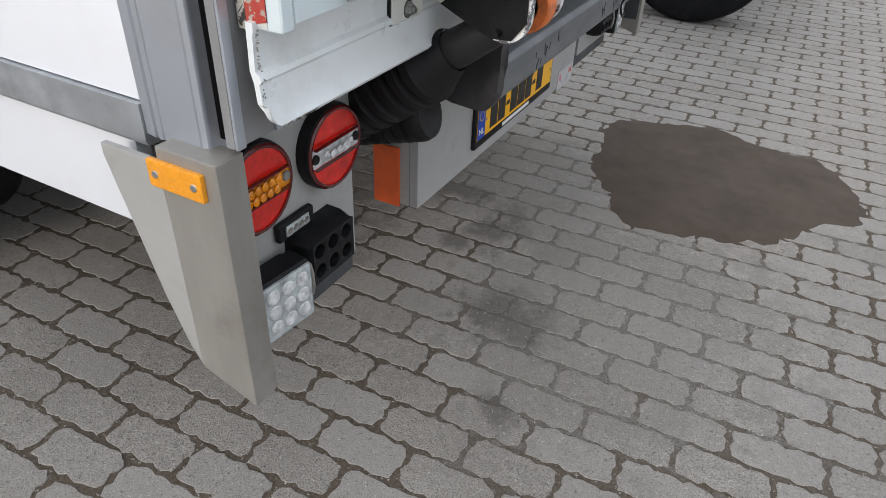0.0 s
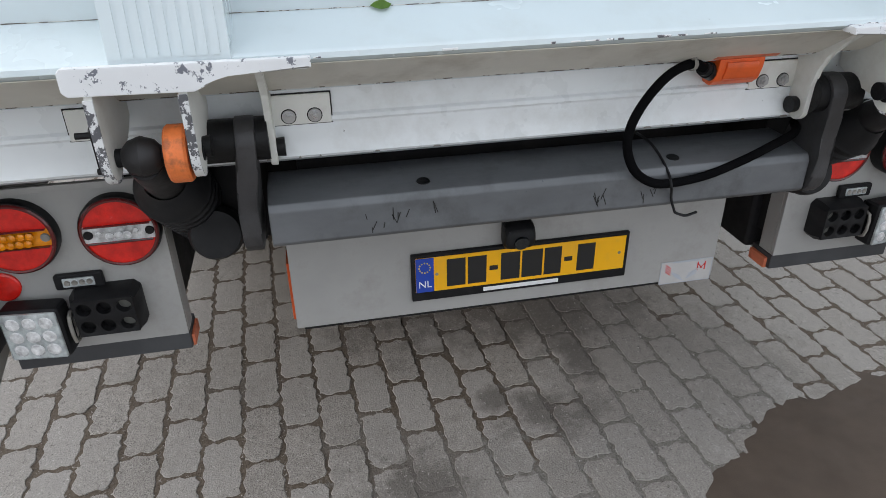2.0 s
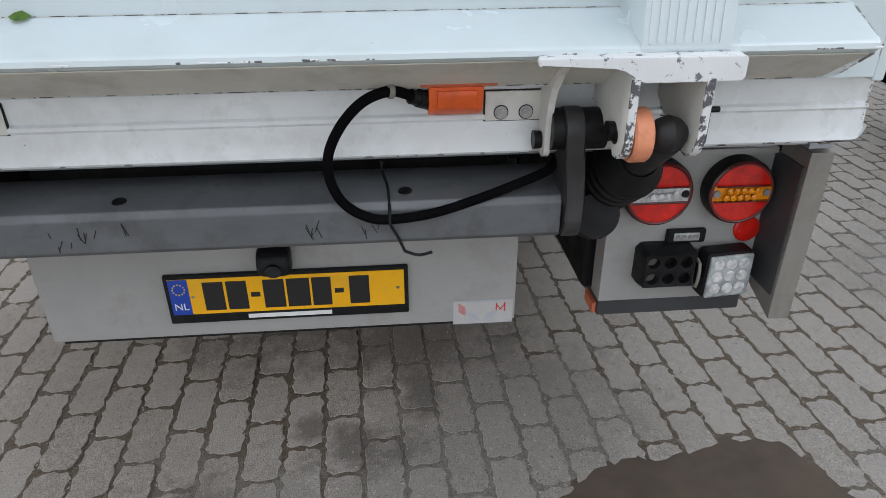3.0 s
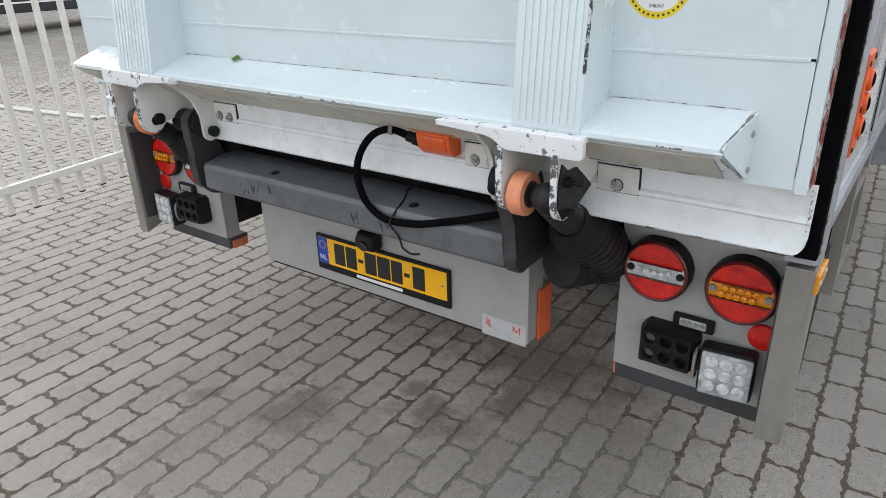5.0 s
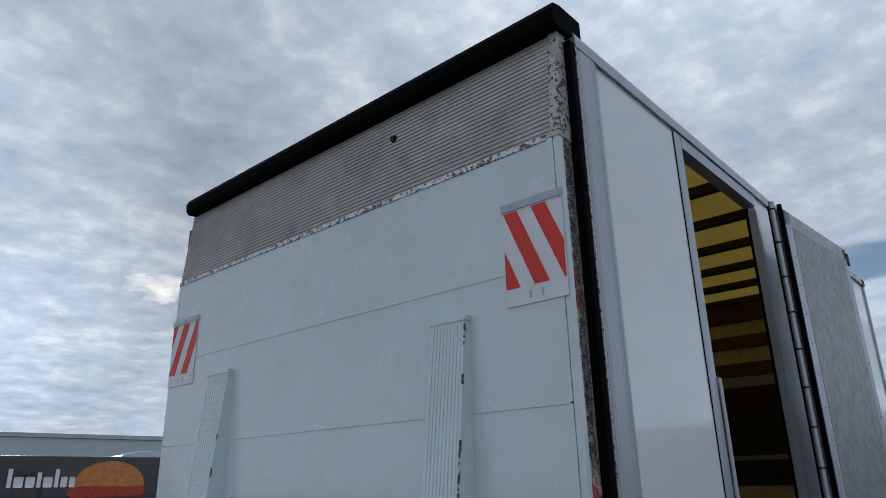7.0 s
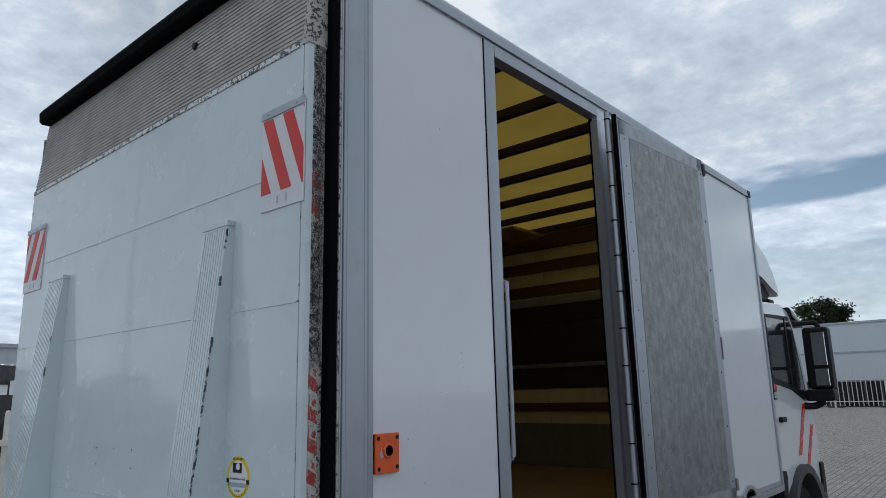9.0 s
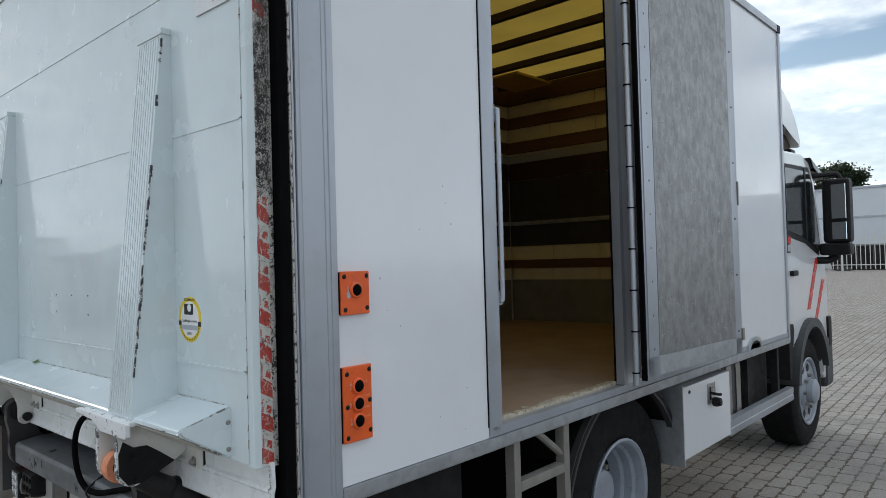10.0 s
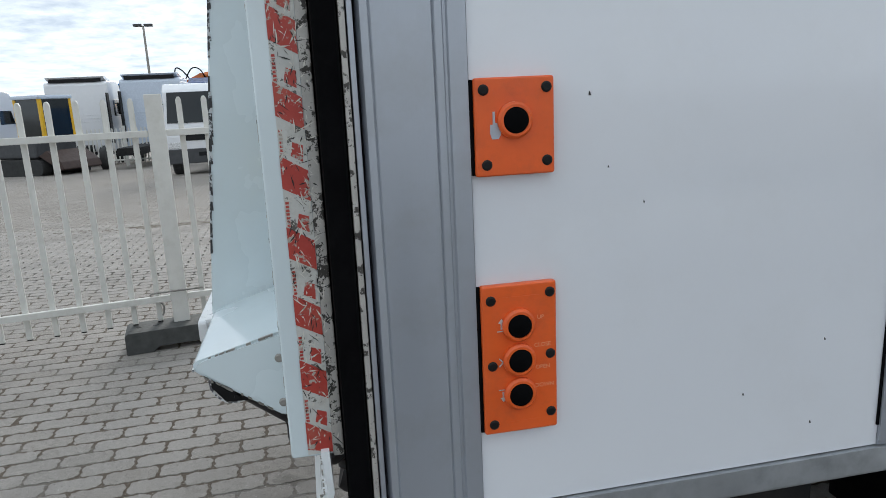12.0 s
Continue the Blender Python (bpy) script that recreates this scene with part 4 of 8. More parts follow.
# hinge rod with its knuckles
bm = nb()
cyl(bm, (HX + 0.035, HY - 0.008, 1.01), (HX + 0.035, HY - 0.008, 2.95), 0.013, seg=14)
hinge = part("hinge_rod", bm, ALU, truck, "aluminium hinge rod")
bm = nb()
box(bm, (HX + 0.010, HY - 0.036, 1.02), (HX + 0.003, HY - 0.020, 2.945), 0.002)
part("hinge_profile", bm, RUBBER, truck, "black rubber hinge strip")
# black rings paint the dark gaps between the knuckles
for i in range(12):
    bm = nb()
    z = 1.06 + i * 0.168
    cyl(bm, (HX + 0.035, HY - 0.008, z), (HX + 0.035, HY - 0.008, z + 0.006), 0.0155, seg=14)
    part("knuckle_gap", bm, RUBBER, hinge)


# orange control panels on the side
def control_panel(x0, z0, z1, buttons, screws):
    y = YR
    bm = nb()
    box(bm, (x0, y + 0.0005, z0), (x0 - 0.098, y + 0.012, z1), 0.004, 3)
    p = part("control_panel", bm, ORANGE, truck, "orange plastic control panel with black push buttons")
    bm = nb()
    box(bm, (x0 + 0.004, y + 0.0003, z0 + 0.002), (x0 - 0.01, y + 0.006, z1 - 0.002))
    part("backing", bm, RUBBER, p)
    for bx, bz in buttons:
        b_ = nb()
        lathe(b_, [(0.0215, 0.0), (0.0215, 0.006), (0.0185, 0.009), (0.0155, 0.009), (0.0155, 0.004)], (x0 - bx, y + 0.011, bz), (0, 1, 0), 28)
        part("button_ring", b_, ORANGE, p)
        b_ = nb()
        lathe(b_, [(0.0165, 0.0), (0.0165, 0.005), (0.014, 0.010), (0.008, 0.0125), (0, 0.013)], (x0 - bx, y + 0.011, bz), (0, 1, 0), 24)
        part("button", b_, RUBBER, p, "black rubber push button")
    for sx, sz in screws:
        b_ = nb()
        lathe(b_, [(0.0065, -0.002), (0.0065, 0.0015), (0.0045, 0.003), (0, 0.003)], (x0 - sx, y + 0.0115, sz), (0, 1, 0), 12)
        part("screw", b_, BLACK_GREASE_HOLE, p)
    return p


SHIFT = Vector((0.004, 0, -0.0085))
c1 = control_panel(-0.252, 1.412, 1.527, [(0.048, 1.477)], [(0.011, 1.513), (0.088, 1.514), (0.013, 1.426), (0.088, 1.428)])
bm = nb()
prism(bm, [(-0.2735, 1.488), (-0.2762, 1.488), (-0.2762, 1.475), (-0.283, 1.473), (-0.283, 1.461), (-0.280, 1.456), (-0.272, 1.456), (-0.270, 1.463), (-0.270, 1.473), (-0.2735, 1.473)], "y", YR + 0.0115, YR + 0.0128)
part("pointing_symbol", bm, GREY_PRINT, c1)
bm = nb()
box(bm, (-0.275, YR + 0.0115, 1.508), (-0.328, YR + 0.0126, 1.514))
part("embossed_bar", bm, ORANGE, c1)
c2 = control_panel(-0.252, 1.078, 1.277, [(0.047, 1.224), (0.047, 1.178), (0.047, 1.132)], [(0.012, 1.258), (0.089, 1.263), (0.012, 1.172), (0.089, 1.181), (0.012, 1.092), (0.089, 1.101)])
for z, up in ((1.224, 1), (1.132, -1)):
    bm = nb()
    x = -0.277
    prism(bm, [(x - 0.0012, z - up * 0.004), (x + 0.0012, z - up * 0.004), (x + 0.0012, z + up * 0.004), (x + 0.004, z + up * 0.004), (x, z + up * 0.010), (x - 0.004, z + up * 0.004), (x - 0.0012, z + up * 0.004)], "y", YR + 0.0115, YR + 0.0126)
    box(bm, (x - 0.006, YR + 0.0115, z - up * 0.0072), (x + 0.006, YR + 0.0126, z - up * 0.0060))
    part("arrow_symbol", bm, GREY_SCRAPE, c2)
bm = nb()
for s in (-1, 1):
    m = Matrix.Translation((-0.278, YR + 0.012, 1.176)) @ Matrix.Rotation(radians(45 * s), 4, "Y")
    box(bm, (-0.0075, -0.0005, -0.0008), (0.0075, 0.0007, 0.0008), m=m)
part("arrow_symbol", bm, GREY_SCRAPE, c2)
for word, x, z in (("UP", -0.3315, 1.231), ("CLOSE", -0.3335, 1.194), ("OPEN", -0.3335, 1.164), ("DOWN", -0.3355, 1.139)):
    lettering("lettering", word, 0.0075, on_side(x + 0.003, YR + 0.0118, z), PANEL_INK, c2)
bm = nb()
box(bm, (-0.282, YR + 0.0115, 1.0895), (-0.330, YR + 0.0124, 1.0935))
part("maker_bar", bm, ORANGE, c2)
bm = nb()
box(bm, (-0.275, YR + 0.0115, 1.2550), (-0.328, YR + 0.0124, 1.2610))
part("maker_bar", bm, ORANGE, c2)

SHIFT = Vector((0, 0, 0))
# tiny scuffs on the side wall
rnd = random.Random(9)
bm = nb()
for i in range(11):
    x, z = rnd.uniform(-0.35, -0.8), rnd.uniform(1.0, 2.7)
    s = rnd.uniform(0.0008, 0.0018)
    prism(bm, [(x - s, z - s * 1.6), (x + s, z - s), (x + s * 0.6, z + s * 2), (x - s * 0.5, z + s)], "y", YR - 0.001, YR + 0.0006)
tagged(part("scuff", bm, INK, truck), kind="stuff")


# ---------------------------------------------------------------- under the box
for y in (-0.42, 0.38):
    bm = nb()
    box(bm, (-0.22, y - 0.04, 0.70), (-5.6, y + 0.04, 0.92), 0.006)
    part("chassis_beam", bm, CHASSIS, truck)
for i in range(8):
    bm = nb()
    box(bm, (-0.35 - i * 0.5, YL + 0.06, 0.90), (-0.41 - i * 0.5, YR - 0.06, 0.962), 0.004)
    part("cross_member", bm, CHASSIS, truck)
bm = nb()
box(bm, (-0.20, -0.50, 0.55), (-0.26, 0.50, 0.93), 0.01)
part("lift_housing", bm, CHASSIS, truck)
bm = nb()
box(bm, (-0.115, -1.15, 0.895), (-0.2, 1.12, 0.965), 0.004)
part("rear_beam", bm, GALV, truck)
# axles
for x, hw in ((-1.93, 0.8), (-5.07, 0.85)):
    bm = nb()
    cyl(bm, (x, -hw, 0.44), (x, hw, 0.44), 0.07, seg=16)
    if x > -3:
        lathe(bm, [(0.0, -0.2), (0.12, -0.18), (0.2, -0.08), (0.2, 0.08), (0.12, 0.18), (0, 0.2)], (x, 0, 0.44), (1, 0, 0), 20)
    part("axle", bm, CHASSIS, truck)


def wheel(x, y, side, r, rim_r, width, dish, owner=None):
    """Truck wheel; side is +1 when its face looks to +y. dish: how deep the disc sits behind the rim's edge."""
    at = (x, y, r)
    ax = (0, side, 0)
    bm = nb()
    w = width
    lathe(bm, [(rim_r - 0.01, -w), (r - 0.05, -w), (r - 0.012, -w + 0.02), (r, -w + 0.05), (r, -0.05), (r - 0.012, -0.022), (r - 0.035, -0.008), (r - 0.10, 0.0), (rim_r + 0.03, -0.004), (rim_r + 0.008, -0.016), (rim_r - 0.01, -0.03)], at, ax, 56)
    t = part("wheel", bm, TYRE, owner or truck, "dusty black truck tyre")
    bm = nb()
    lathe(bm, [(rim_r + 0.006, -0.012), (rim_r + 0.010, -0.002), (rim_r, 0.002), (rim_r - 0.012, -0.008), (rim_r - 0.018, -0.03), *([(rim_r - 0.020, -0.050), (rim_r - 0.034, -0.062), (rim_r - 0.036, -0.100), (rim_r - 0.050, -0.112), (rim_r - 0.052, -dish + 0.02)] if dish > 0.13 else [(rim_r - 0.022, -dish + 0.01)]), (rim_r - 0.06, -dish), (0.15, -dish + 0.004), (0.135, -dish + 0.02), (0.10, -dish + 0.03), (0.095, -dish + 0.075), (0.07, -dish + 0.09), (0, -dish + 0.09)], at, ax, 48)
    rim = part("rim", bm, RIM, t, "scuffed pale painted steel rim")
    q = Vector(ax).to_track_quat("Z", "Y").to_matrix().to_4x4()
    m = Matrix.Translation(at) @ q
    for k in range(8):
        a = 2 * math.pi * k / 8
        bm = nb()
        p = m @ Vector((0.123 * math.cos(a), 0.123 * math.sin(a), -dish + 0.02))
        cyl(bm, p, p + Vector(ax) * 0.028, 0.014, seg=6)
        part("wheel_nut", bm, STEEL_POST, t)
        # black disc paints the dark inside of a hand hole
        bm = nb()
        p = m @ Vector((0.186 * math.cos(a + 0.4), 0.186 * math.sin(a + 0.4), -dish - 0.004))
        lathe(bm, [(0.034, 0.010), (0.032, 0.011), (0, 0.0105)], p, ax, 18)
        part("hand_hole", bm, BLACK_GREASE_HOLE, t)
    return t


wheel(-1.93, 1.075, 1, 0.455, 0.246, 0.25, 0.17)
wheel(-1.93, 0.80, 1, 0.455, 0.268, 0.25, 0.02)
wheel(-1.93, -1.195, -1, 0.455, 0.268, 0.25, 0.135)
wheel(-1.93, -0.92, -1, 0.455, 0.268, 0.25, 0.02)
wheel(-5.07, 1.06, 1, 0.43, 0.255, 0.27, 0.03)
wheel(-5.07, -1.08, -1, 0.43, 0.255, 0.27, 0.03)
# mudguards over the rear wheels
for y0, y1 in ((0.52, 1.12), (-1.235, -0.60)):
    bm = nb()
    prof = arc(-1.93, 0.43, 0.545, 8, 172, 22) + arc(-1.93, 0.43, 0.530, 172, 8, 22)
    prism(bm, [(p[0], min(p[1], 0.905)) for p in prof], "y", y0, y1)
    g = part("mudguard", bm, BLACK_PLASTIC, truck, "black plastic mudguard")
    for yy in (y1 - 0.03 if y1 > 0 else y0 + 0.005,):
        bm = nb()
        prof = arc(-1.93, 0.43, 0.552, 8, 172, 22) + arc(-1.93, 0.43, 0.515, 172, 8, 22)
        prism(bm, [(p[0], min(p[1], 0.907)) for p in prof], "y", yy, yy + 0.028)
        part("guard_lip", bm, GREY_PLASTIC, g)
    bm = nb()
    box(bm, (-1.385, y0 + 0.02, 0.40), (-1.37, y1 - 0.02, 0.75), 0.003)
    part("mud_flap", bm, RUBBER, g)

# black box added under the floor between the step and the rear lamps
bm = nb()
box(bm, (-0.34, 0.74, 0.42), (-0.88, 1.04, 0.90), 0.02, 3)
part("battery_box", bm, CHASSIS, truck, "black box under the floor")
bm = nb()
box(bm, (-0.38, -0.72, 0.60), (-3.9, -0.50, 0.90), 0.01)
part("chassis_rail", bm, CHASSIS, truck)
# step frame beside the rear wheel
bm = nb()
box(bm, (-1.005, 1.125, 0.42), (-1.043, 1.165, 0.915), 0.004)
box(bm, (-1.320, 1.125, 0.42), (-1.358, 1.165, 0.915), 0.004)
box(bm, (-1.043, 1.125, 0.73), (-1.320, 1.165, 0.765), 0.004)
box(bm, (-1.043, 1.125, 0.45), (-1.320, 1.165, 0.485), 0.004)
tube(bm, [(-1.16, 1.145, 0.915), (-1.32, 1.145, 0.80)], 0.014, 8, 0)
part("step_frame", bm, STEEL_POST, truck, "grey steel folding step")
SHIFT = Vector((-0.11, 0, -0.008))
# white tool box
bm = nb()
box(bm, (-2.27, 0.72, 0.535), (-2.90, YR + 0.004, 0.890), 0.006)
tb = part("tool_box", bm, SIDE_WHITE, truck, "white steel tool box with a folding latch")
bm = nb()
box(bm, (-2.268, 0.72, 0.50), (-2.285, YR + 0.001, 0.898), 0.003)
part("box_edge", bm, GALV, tb)
bm = nb()
box(bm, (-2.57, YR + 0.003, 0.755), (-2.67, YR + 0.008, 0.865), 0.006)
part("latch_plate", bm, STEEL, tb)
# black plate paints the dark of the latch recess
bm = nb()
box(bm, (-2.595, YR + 0.006, 0.775), (-2.615, YR + 0.011, 0.845), 0.004)
part("latch_recess", bm, BLACK_GREASE_HOLE, tb)
bm = nb()
tube(bm, [(-2.60, YR + 0.008, 0.815), (-2.60, YR + 0.045, 0.812), (-2.615, YR + 0.06, 0.81)], 0.008, 8, 4)
lathe(bm, [(0, 0), (0.022, 0.004), (0.026, 0.02), (0.02, 0.045), (0, 0.05)], (-2.62, YR + 0.012, 0.765), (0, 1, 0.1), 14)
part("latch_handle", bm, BLACK_PLASTIC, tb)
bm = nb()
cyl(bm, (-2.34, YR + 0.003, 0.86), (-2.34, YR + 0.008, 0.86), 0.009, seg=10)
part("bolt", bm, BLACK_GREASE_HOLE, tb)
SHIFT = Vector((0, 0, 0))
# tanks and brackets forward of it
bm = nb()
box(bm, (-3.00, 0.66, 0.55), (-3.42, 1.10, 0.89), 0.05, 4)
part("air_tank", bm, GREY_PLASTIC, truck)
bm = nb()
for x in (-3.05, -3.2, -3.35):
    box(bm, (x, 0.655, 0.545), (x - 0.025, 1.106, 0.895), 0.05, 3)
part("tank_strap", bm, STEEL_POST, truck)
bm = nb()
box(bm, (-3.50, 0.7, 0.5), (-4.1, 1.05, 0.89), 0.04, 3)
part("battery_box", bm, CHASSIS, truck)
bm = nb()
prism(bm, [(1.13, 0.510), (1.168, 0.510), (1.172, 0.520), (1.172, 0.550), (1.166, 0.555), (1.172, 0.560), (1.172, 0.600), (1.13, 0.600)], "x", -4.24, -3.015)
part("side_guard", bm, ALU, truck, "aluminium side guard rail")
for x in (-3.46, -4.05):
    bm = nb()
    box(bm, (x, 1.08, 0.55), (x - 0.04, 1.128, 0.93), 0.004)
    part("guard_bracket", bm, CHASSIS, truck)
# round cut-out bow in the bottom rail
bm = nb()
prism(bm, arc(-3.45, 0.955, 0.13, 0, 180, 14, 0.075) + arc(-3.45, 0.955, 0.095, 180, 0, 14, 0.05), "y", YR + 0.001, YR + 0.012)
part("rail_bow", bm, GALV, truck)
bm = nb()
prism(bm, arc(-3.45, 0.957, 0.094, 0, 180, 14, 0.049), "y", YR + 0.0005, YR + 0.004)
part("bow_plate", bm, CHASSIS, truck)

# ---------------------------------------------------------------- rear lamp boards
SIZE = 1.04


def round_lamp(x, y, z, band, label):
    R = 0.073
    bm = nb()
    lathe(bm, [(R + 0.002, -0.045), (R + 0.003, -0.008), (R + 0.001, 0.0), (R - 0.004, 0.002), (R - 0.006, -0.002)], (x, y, z), (1, 0, 0), 40)
    lamp = part("rear_lamp", bm, BLACK_PLASTIC, truck, label)
    h = 0.018

    def slice_lens(lo, hi, material, lab):
        pts = []
        n = 24
        rr = R - 0.005
        top = []
        for i in range(n + 1):
            zz = lo + (hi - lo) * i / n
            top.append((math.sqrt(max(0, rr * rr - zz * zz)), zz))
        pts = [(y + a, z + b) for a, b in top] + [(y - a, z + b) for a, b in top[::-1] if a > 1e-5]
        b_ = nb()
        prism(b_, pts, "x", x - 0.012, x + 0.004)
        for v in b_.verts:                       # domed face
            if v.co.x > x:
                d2 = ((v.co.y - y) ** 2 + (v.co.z - z) ** 2) / (rr * rr)
                v.co.x = x + 0.012 - 0.010 * d2
        return part("lens", b_, material, lamp, lab)

    slice_lens(h, R - 0.006, RED_LENS, "red lens")
    slice_lens(-R + 0.006, -h, RED_LENS, "red lens")
    b_ = slice_lens(-h + 0.0006, h - 0.0006, band, "amber lens" if band is AMBER_LENS else "clear lens")
    if band is AMBER_LENS:                       # two staggered rows of small lenses
        cells = [(-0.030 + i * 0.0155, 0.0078, 0.0072) for i in range(5)] + [(-0.036 + i * 0.0155, -0.0075, 0.0072) for i in range(5)]
    else:                                        # three ringed diodes and smaller cells beside them
        cells = [(-0.016 + i * 0.016, -0.002, 0.0082) for i in range(3)] + [(-0.034, 0.004, 0.006), (0.032, 0.005, 0.006)]
    for cy_, cz_, cr_ in cells:
        b2 = nb()
        lathe(b2, [(cr_, -0.001), (cr_, 0.0016), (cr_ * 0.8, 0.0024), (cr_ * 0.68, 0.0012), (cr_ * 0.5, 0.0022), (0, 0.0034)], (x + 0.0105, y + cy_, z + cz_), (1, 0, 0), 14)
        part("led_dome", b2, band, lamp)
    for zz_ in (-h, h):                          # dark joints along the band
        b2 = nb()
        box(b2, (x + 0.004, y - 0.060, zz_ + z - 0.0009), (x + 0.0105, y + 0.060, zz_ + z + 0.0009))
        part("band_joint", b2, LENS_EDGE, lamp)
    # dark red ring: shading at the dome's edge, put into colour
    b2 = nb()
    lathe(b2, [(R - 0.0005, -0.030), (R - 0.0005, 0.0030), (R - 0.0035, 0.0052), (R - 0.0075, 0.0042)], (x, y, z), (1, 0, 0), 48)
    part("lens_rim", b2, LENS_EDGE, lamp)
    for s in (-1, 1):
        b2 = nb()
        lathe(b2, [(0.009, 0.0), (0.008, 0.003), (0.004, 0.002), (0, 0.002)], (x + 0.003, y + s * 0.056, z), (1, 0, 0), 12)
        part("screw", b2, BLACK_GREASE_HOLE if band is CLEAR_LENS else STEEL_POST, lamp)
    return lamp


WELLS = [(-0.038 + 0.038 * i, -0.0205 + 0.041 * j, i == 0) for i in range(3) for j in range(2)]


def well_block(bm, px, y, z, s):
    """Tapered box, open at the front, closed by six square cells that each hold a round well."""
    x1 = px + 0.054
    rings = []
    for x, hy, hz, c in ((px, 0.066, 0.051, 0.012), (px + 0.028, 0.066, 0.051, 0.012), (x1 - 0.006, 0.060, 0.045, 0.010), (x1, 0.057, 0.041, 0.0)):
        pts = [(hy - c, hz), (hy, hz - c), (hy, -hz + c), (hy - c, -hz), (-hy + c, -hz), (-hy, -hz + c), (-hy, hz - c), (-hy + c, hz)]
        rings.append([bm.verts.new((x, y + a, z + b)) for a, b in pts])
    for r0, r1 in zip(rings, rings[1:]):
        for i in range(8):
            bm.faces.new((r0[i], r0[(i + 1) % 8], r1[(i + 1) % 8], r1[i]))
    n = 24
    for cy, cz, _ in WELLS:
        cy *= s
        sq, c0, c1 = [], [], []
        for i in range(n):
            a = 2 * math.pi * i / n
            ca, sa = math.cos(a), math.sin(a)
            k = 1.0 / max(abs(ca), abs(sa))
            sq.append(bm.verts.new((x1, y + cy + 0.019 * ca * k, z + cz + 0.0205 * sa * k)))
            c0.append(bm.verts.new((x1 - 0.002, y + cy + 0.0142 * ca, z + cz + 0.0142 * sa)))
            c1.append(bm.verts.new((px + 0.034, y + cy + 0.0130 * ca, z + cz + 0.0130 * sa)))
        for i in range(n):
            j = (i + 1) % n
            bm.faces.new((sq[i], sq[j], c0[j], c0[i]))
            bm.faces.new((c0[i], c0[j], c1[j], c1[i]))
        bm.faces.new(c1)
    bmesh.ops.remove_doubles(bm, verts=bm.verts, dist=0.0004)


def lamp_board(px, y_in, y_out, z0, z1, s, lens_x, lamps, refl, strobe, socket, work, post_x, post_in, post_out, post_z):
    """Grey board with its lamps; s: +1 on the +y side. y_in is the edge towards the middle."""
    lo, hi = min(y_in, y_out), max(y_in, y_out)
    bm = nb()
    box(bm, (px - 0.012, lo, z0), (px, hi, z1), 0.003)
    box(bm, (px - 0.06, y_in - s * 0.0, z0), (px - 0.0125, y_in + s * 0.012, z1), 0.002)
    board = part("lamp_board", bm, GREY_PAINT, truck, "grey sheet steel lamp board")
    bm = nb()
    box(bm, (px - 0.40, min(y_in + s * 0.013, y_in + s * 0.020), z0 + 0.035), (px - 0.0125, max(y_in + s * 0.013, y_in + s * 0.020), z1 + 0.09), 0.002)
    part("side_plate", bm, CHASSIS, board)
    bm = nb()
    box(bm, (px - 0.001, lo + 0.002, z1 - 0.004), (px + 0.012, hi - 0.002, z1 + 0.01), 0.003)
    part("top_fold", bm, GREY_PAINT, board)
    bm = nb()
    box(bm, (px - 0.09, lo + 0.003, z0 - 0.045), (px - 0.008, hi - s * 0.0 if s > 0 else hi, z0 - 0.004), 0.004)
    part("underrun_bar", bm, GREY_PLASTIC, truck)
    bm = nb()
    box(bm, (px - 0.085, y_in - s * 0.006, z0 - 0.046), (px - 0.020, y_in + s * 0.004, z0 - 0.016), 0.002)
    part("end_reflector", bm, ORANGE_OLD, truck)
    round_lamp(lens_x, lamps[0][0], lamps[0][1], AMBER_LENS, "round red lamp with an amber middle band")
    round_lamp(lens_x, lamps[1][0], lamps[1][1], CLEAR_LENS, "round red lamp with a clear middle band")
    bm = nb()
    lathe(bm, [(0.031, 0.0), (0.031, 0.005), (0.028, 0.0075), (0, 0.008)], (px, refl[0], refl[1]), (1, 0, 0), 28)
    part("round_reflector", bm, RED_LENS, truck, "round red reflector")
    # strobe
    y, z = strobe
    bm = nb()
    box(bm, (px, y - 0.046, z - 0.017), (px + 0.014, y + 0.046, z + 0.017), 0.006, 3)
    st = part("flash_lamp", bm, BLACK_PLASTIC, truck, "narrow flasher with four clear diodes")
    bm = nb()
    box(bm, (px + 0.012, y - 0.030, z - 0.010), (px + 0.0165, y + 0.030, z + 0.010), 0.003)
    part("lens", bm, LED_WHITE, st)
    for i in range(4):
        bm = nb()
        lathe(bm, [(0.0065, 0.0), (0.0055, 0.002), (0.003, 0.001), (0, 0.001)], (px + 0.016, y - 0.021 + i * 0.014, z), (1, 0, 0), 12)
        part("diode", bm, STEEL_POST, st)
    # socket block: black moulded housing with six deep round wells in its face
    y, z = socket
    bm = nb()
    well_block(bm, px, y, z, s)
    so = part("lamp_socket", bm, BLACK_PLASTIC, truck, "black moulded block with round wells", 40)
    for k, (cy_, cz_, on_) in enumerate(WELLS):
        bm = nb()
        lathe(bm, [(0.0130, 0.0), (0.008, 0.0016), (0, 0.002)], (px + 0.036, y + s * cy_, z + cz_), (1, 0, 0), 18)
        part("well_floor", bm, WELL_GLASS if on_ else BLACK_GREASE_HOLE, so)
    # square work lamp
    y, z, depth, tilt = work
    m = Matrix.Translation((px + depth, y, z)) @ Matrix.Rotation(radians(tilt), 4, "Z")
    bm = nb()
    box(bm, (-0.045, -0.058, -0.058), (0.004, 0.058, 0.058), 0.012, 3, m=m)
    box(bm, (-0.055, -0.046, -0.048), (-0.0445, 0.046, 0.048), 0.003, m=m)
    wl = part("work_lamp", bm, BLACK_PLASTIC, truck, "square work lamp with nine clear diodes")
    bm = nb()
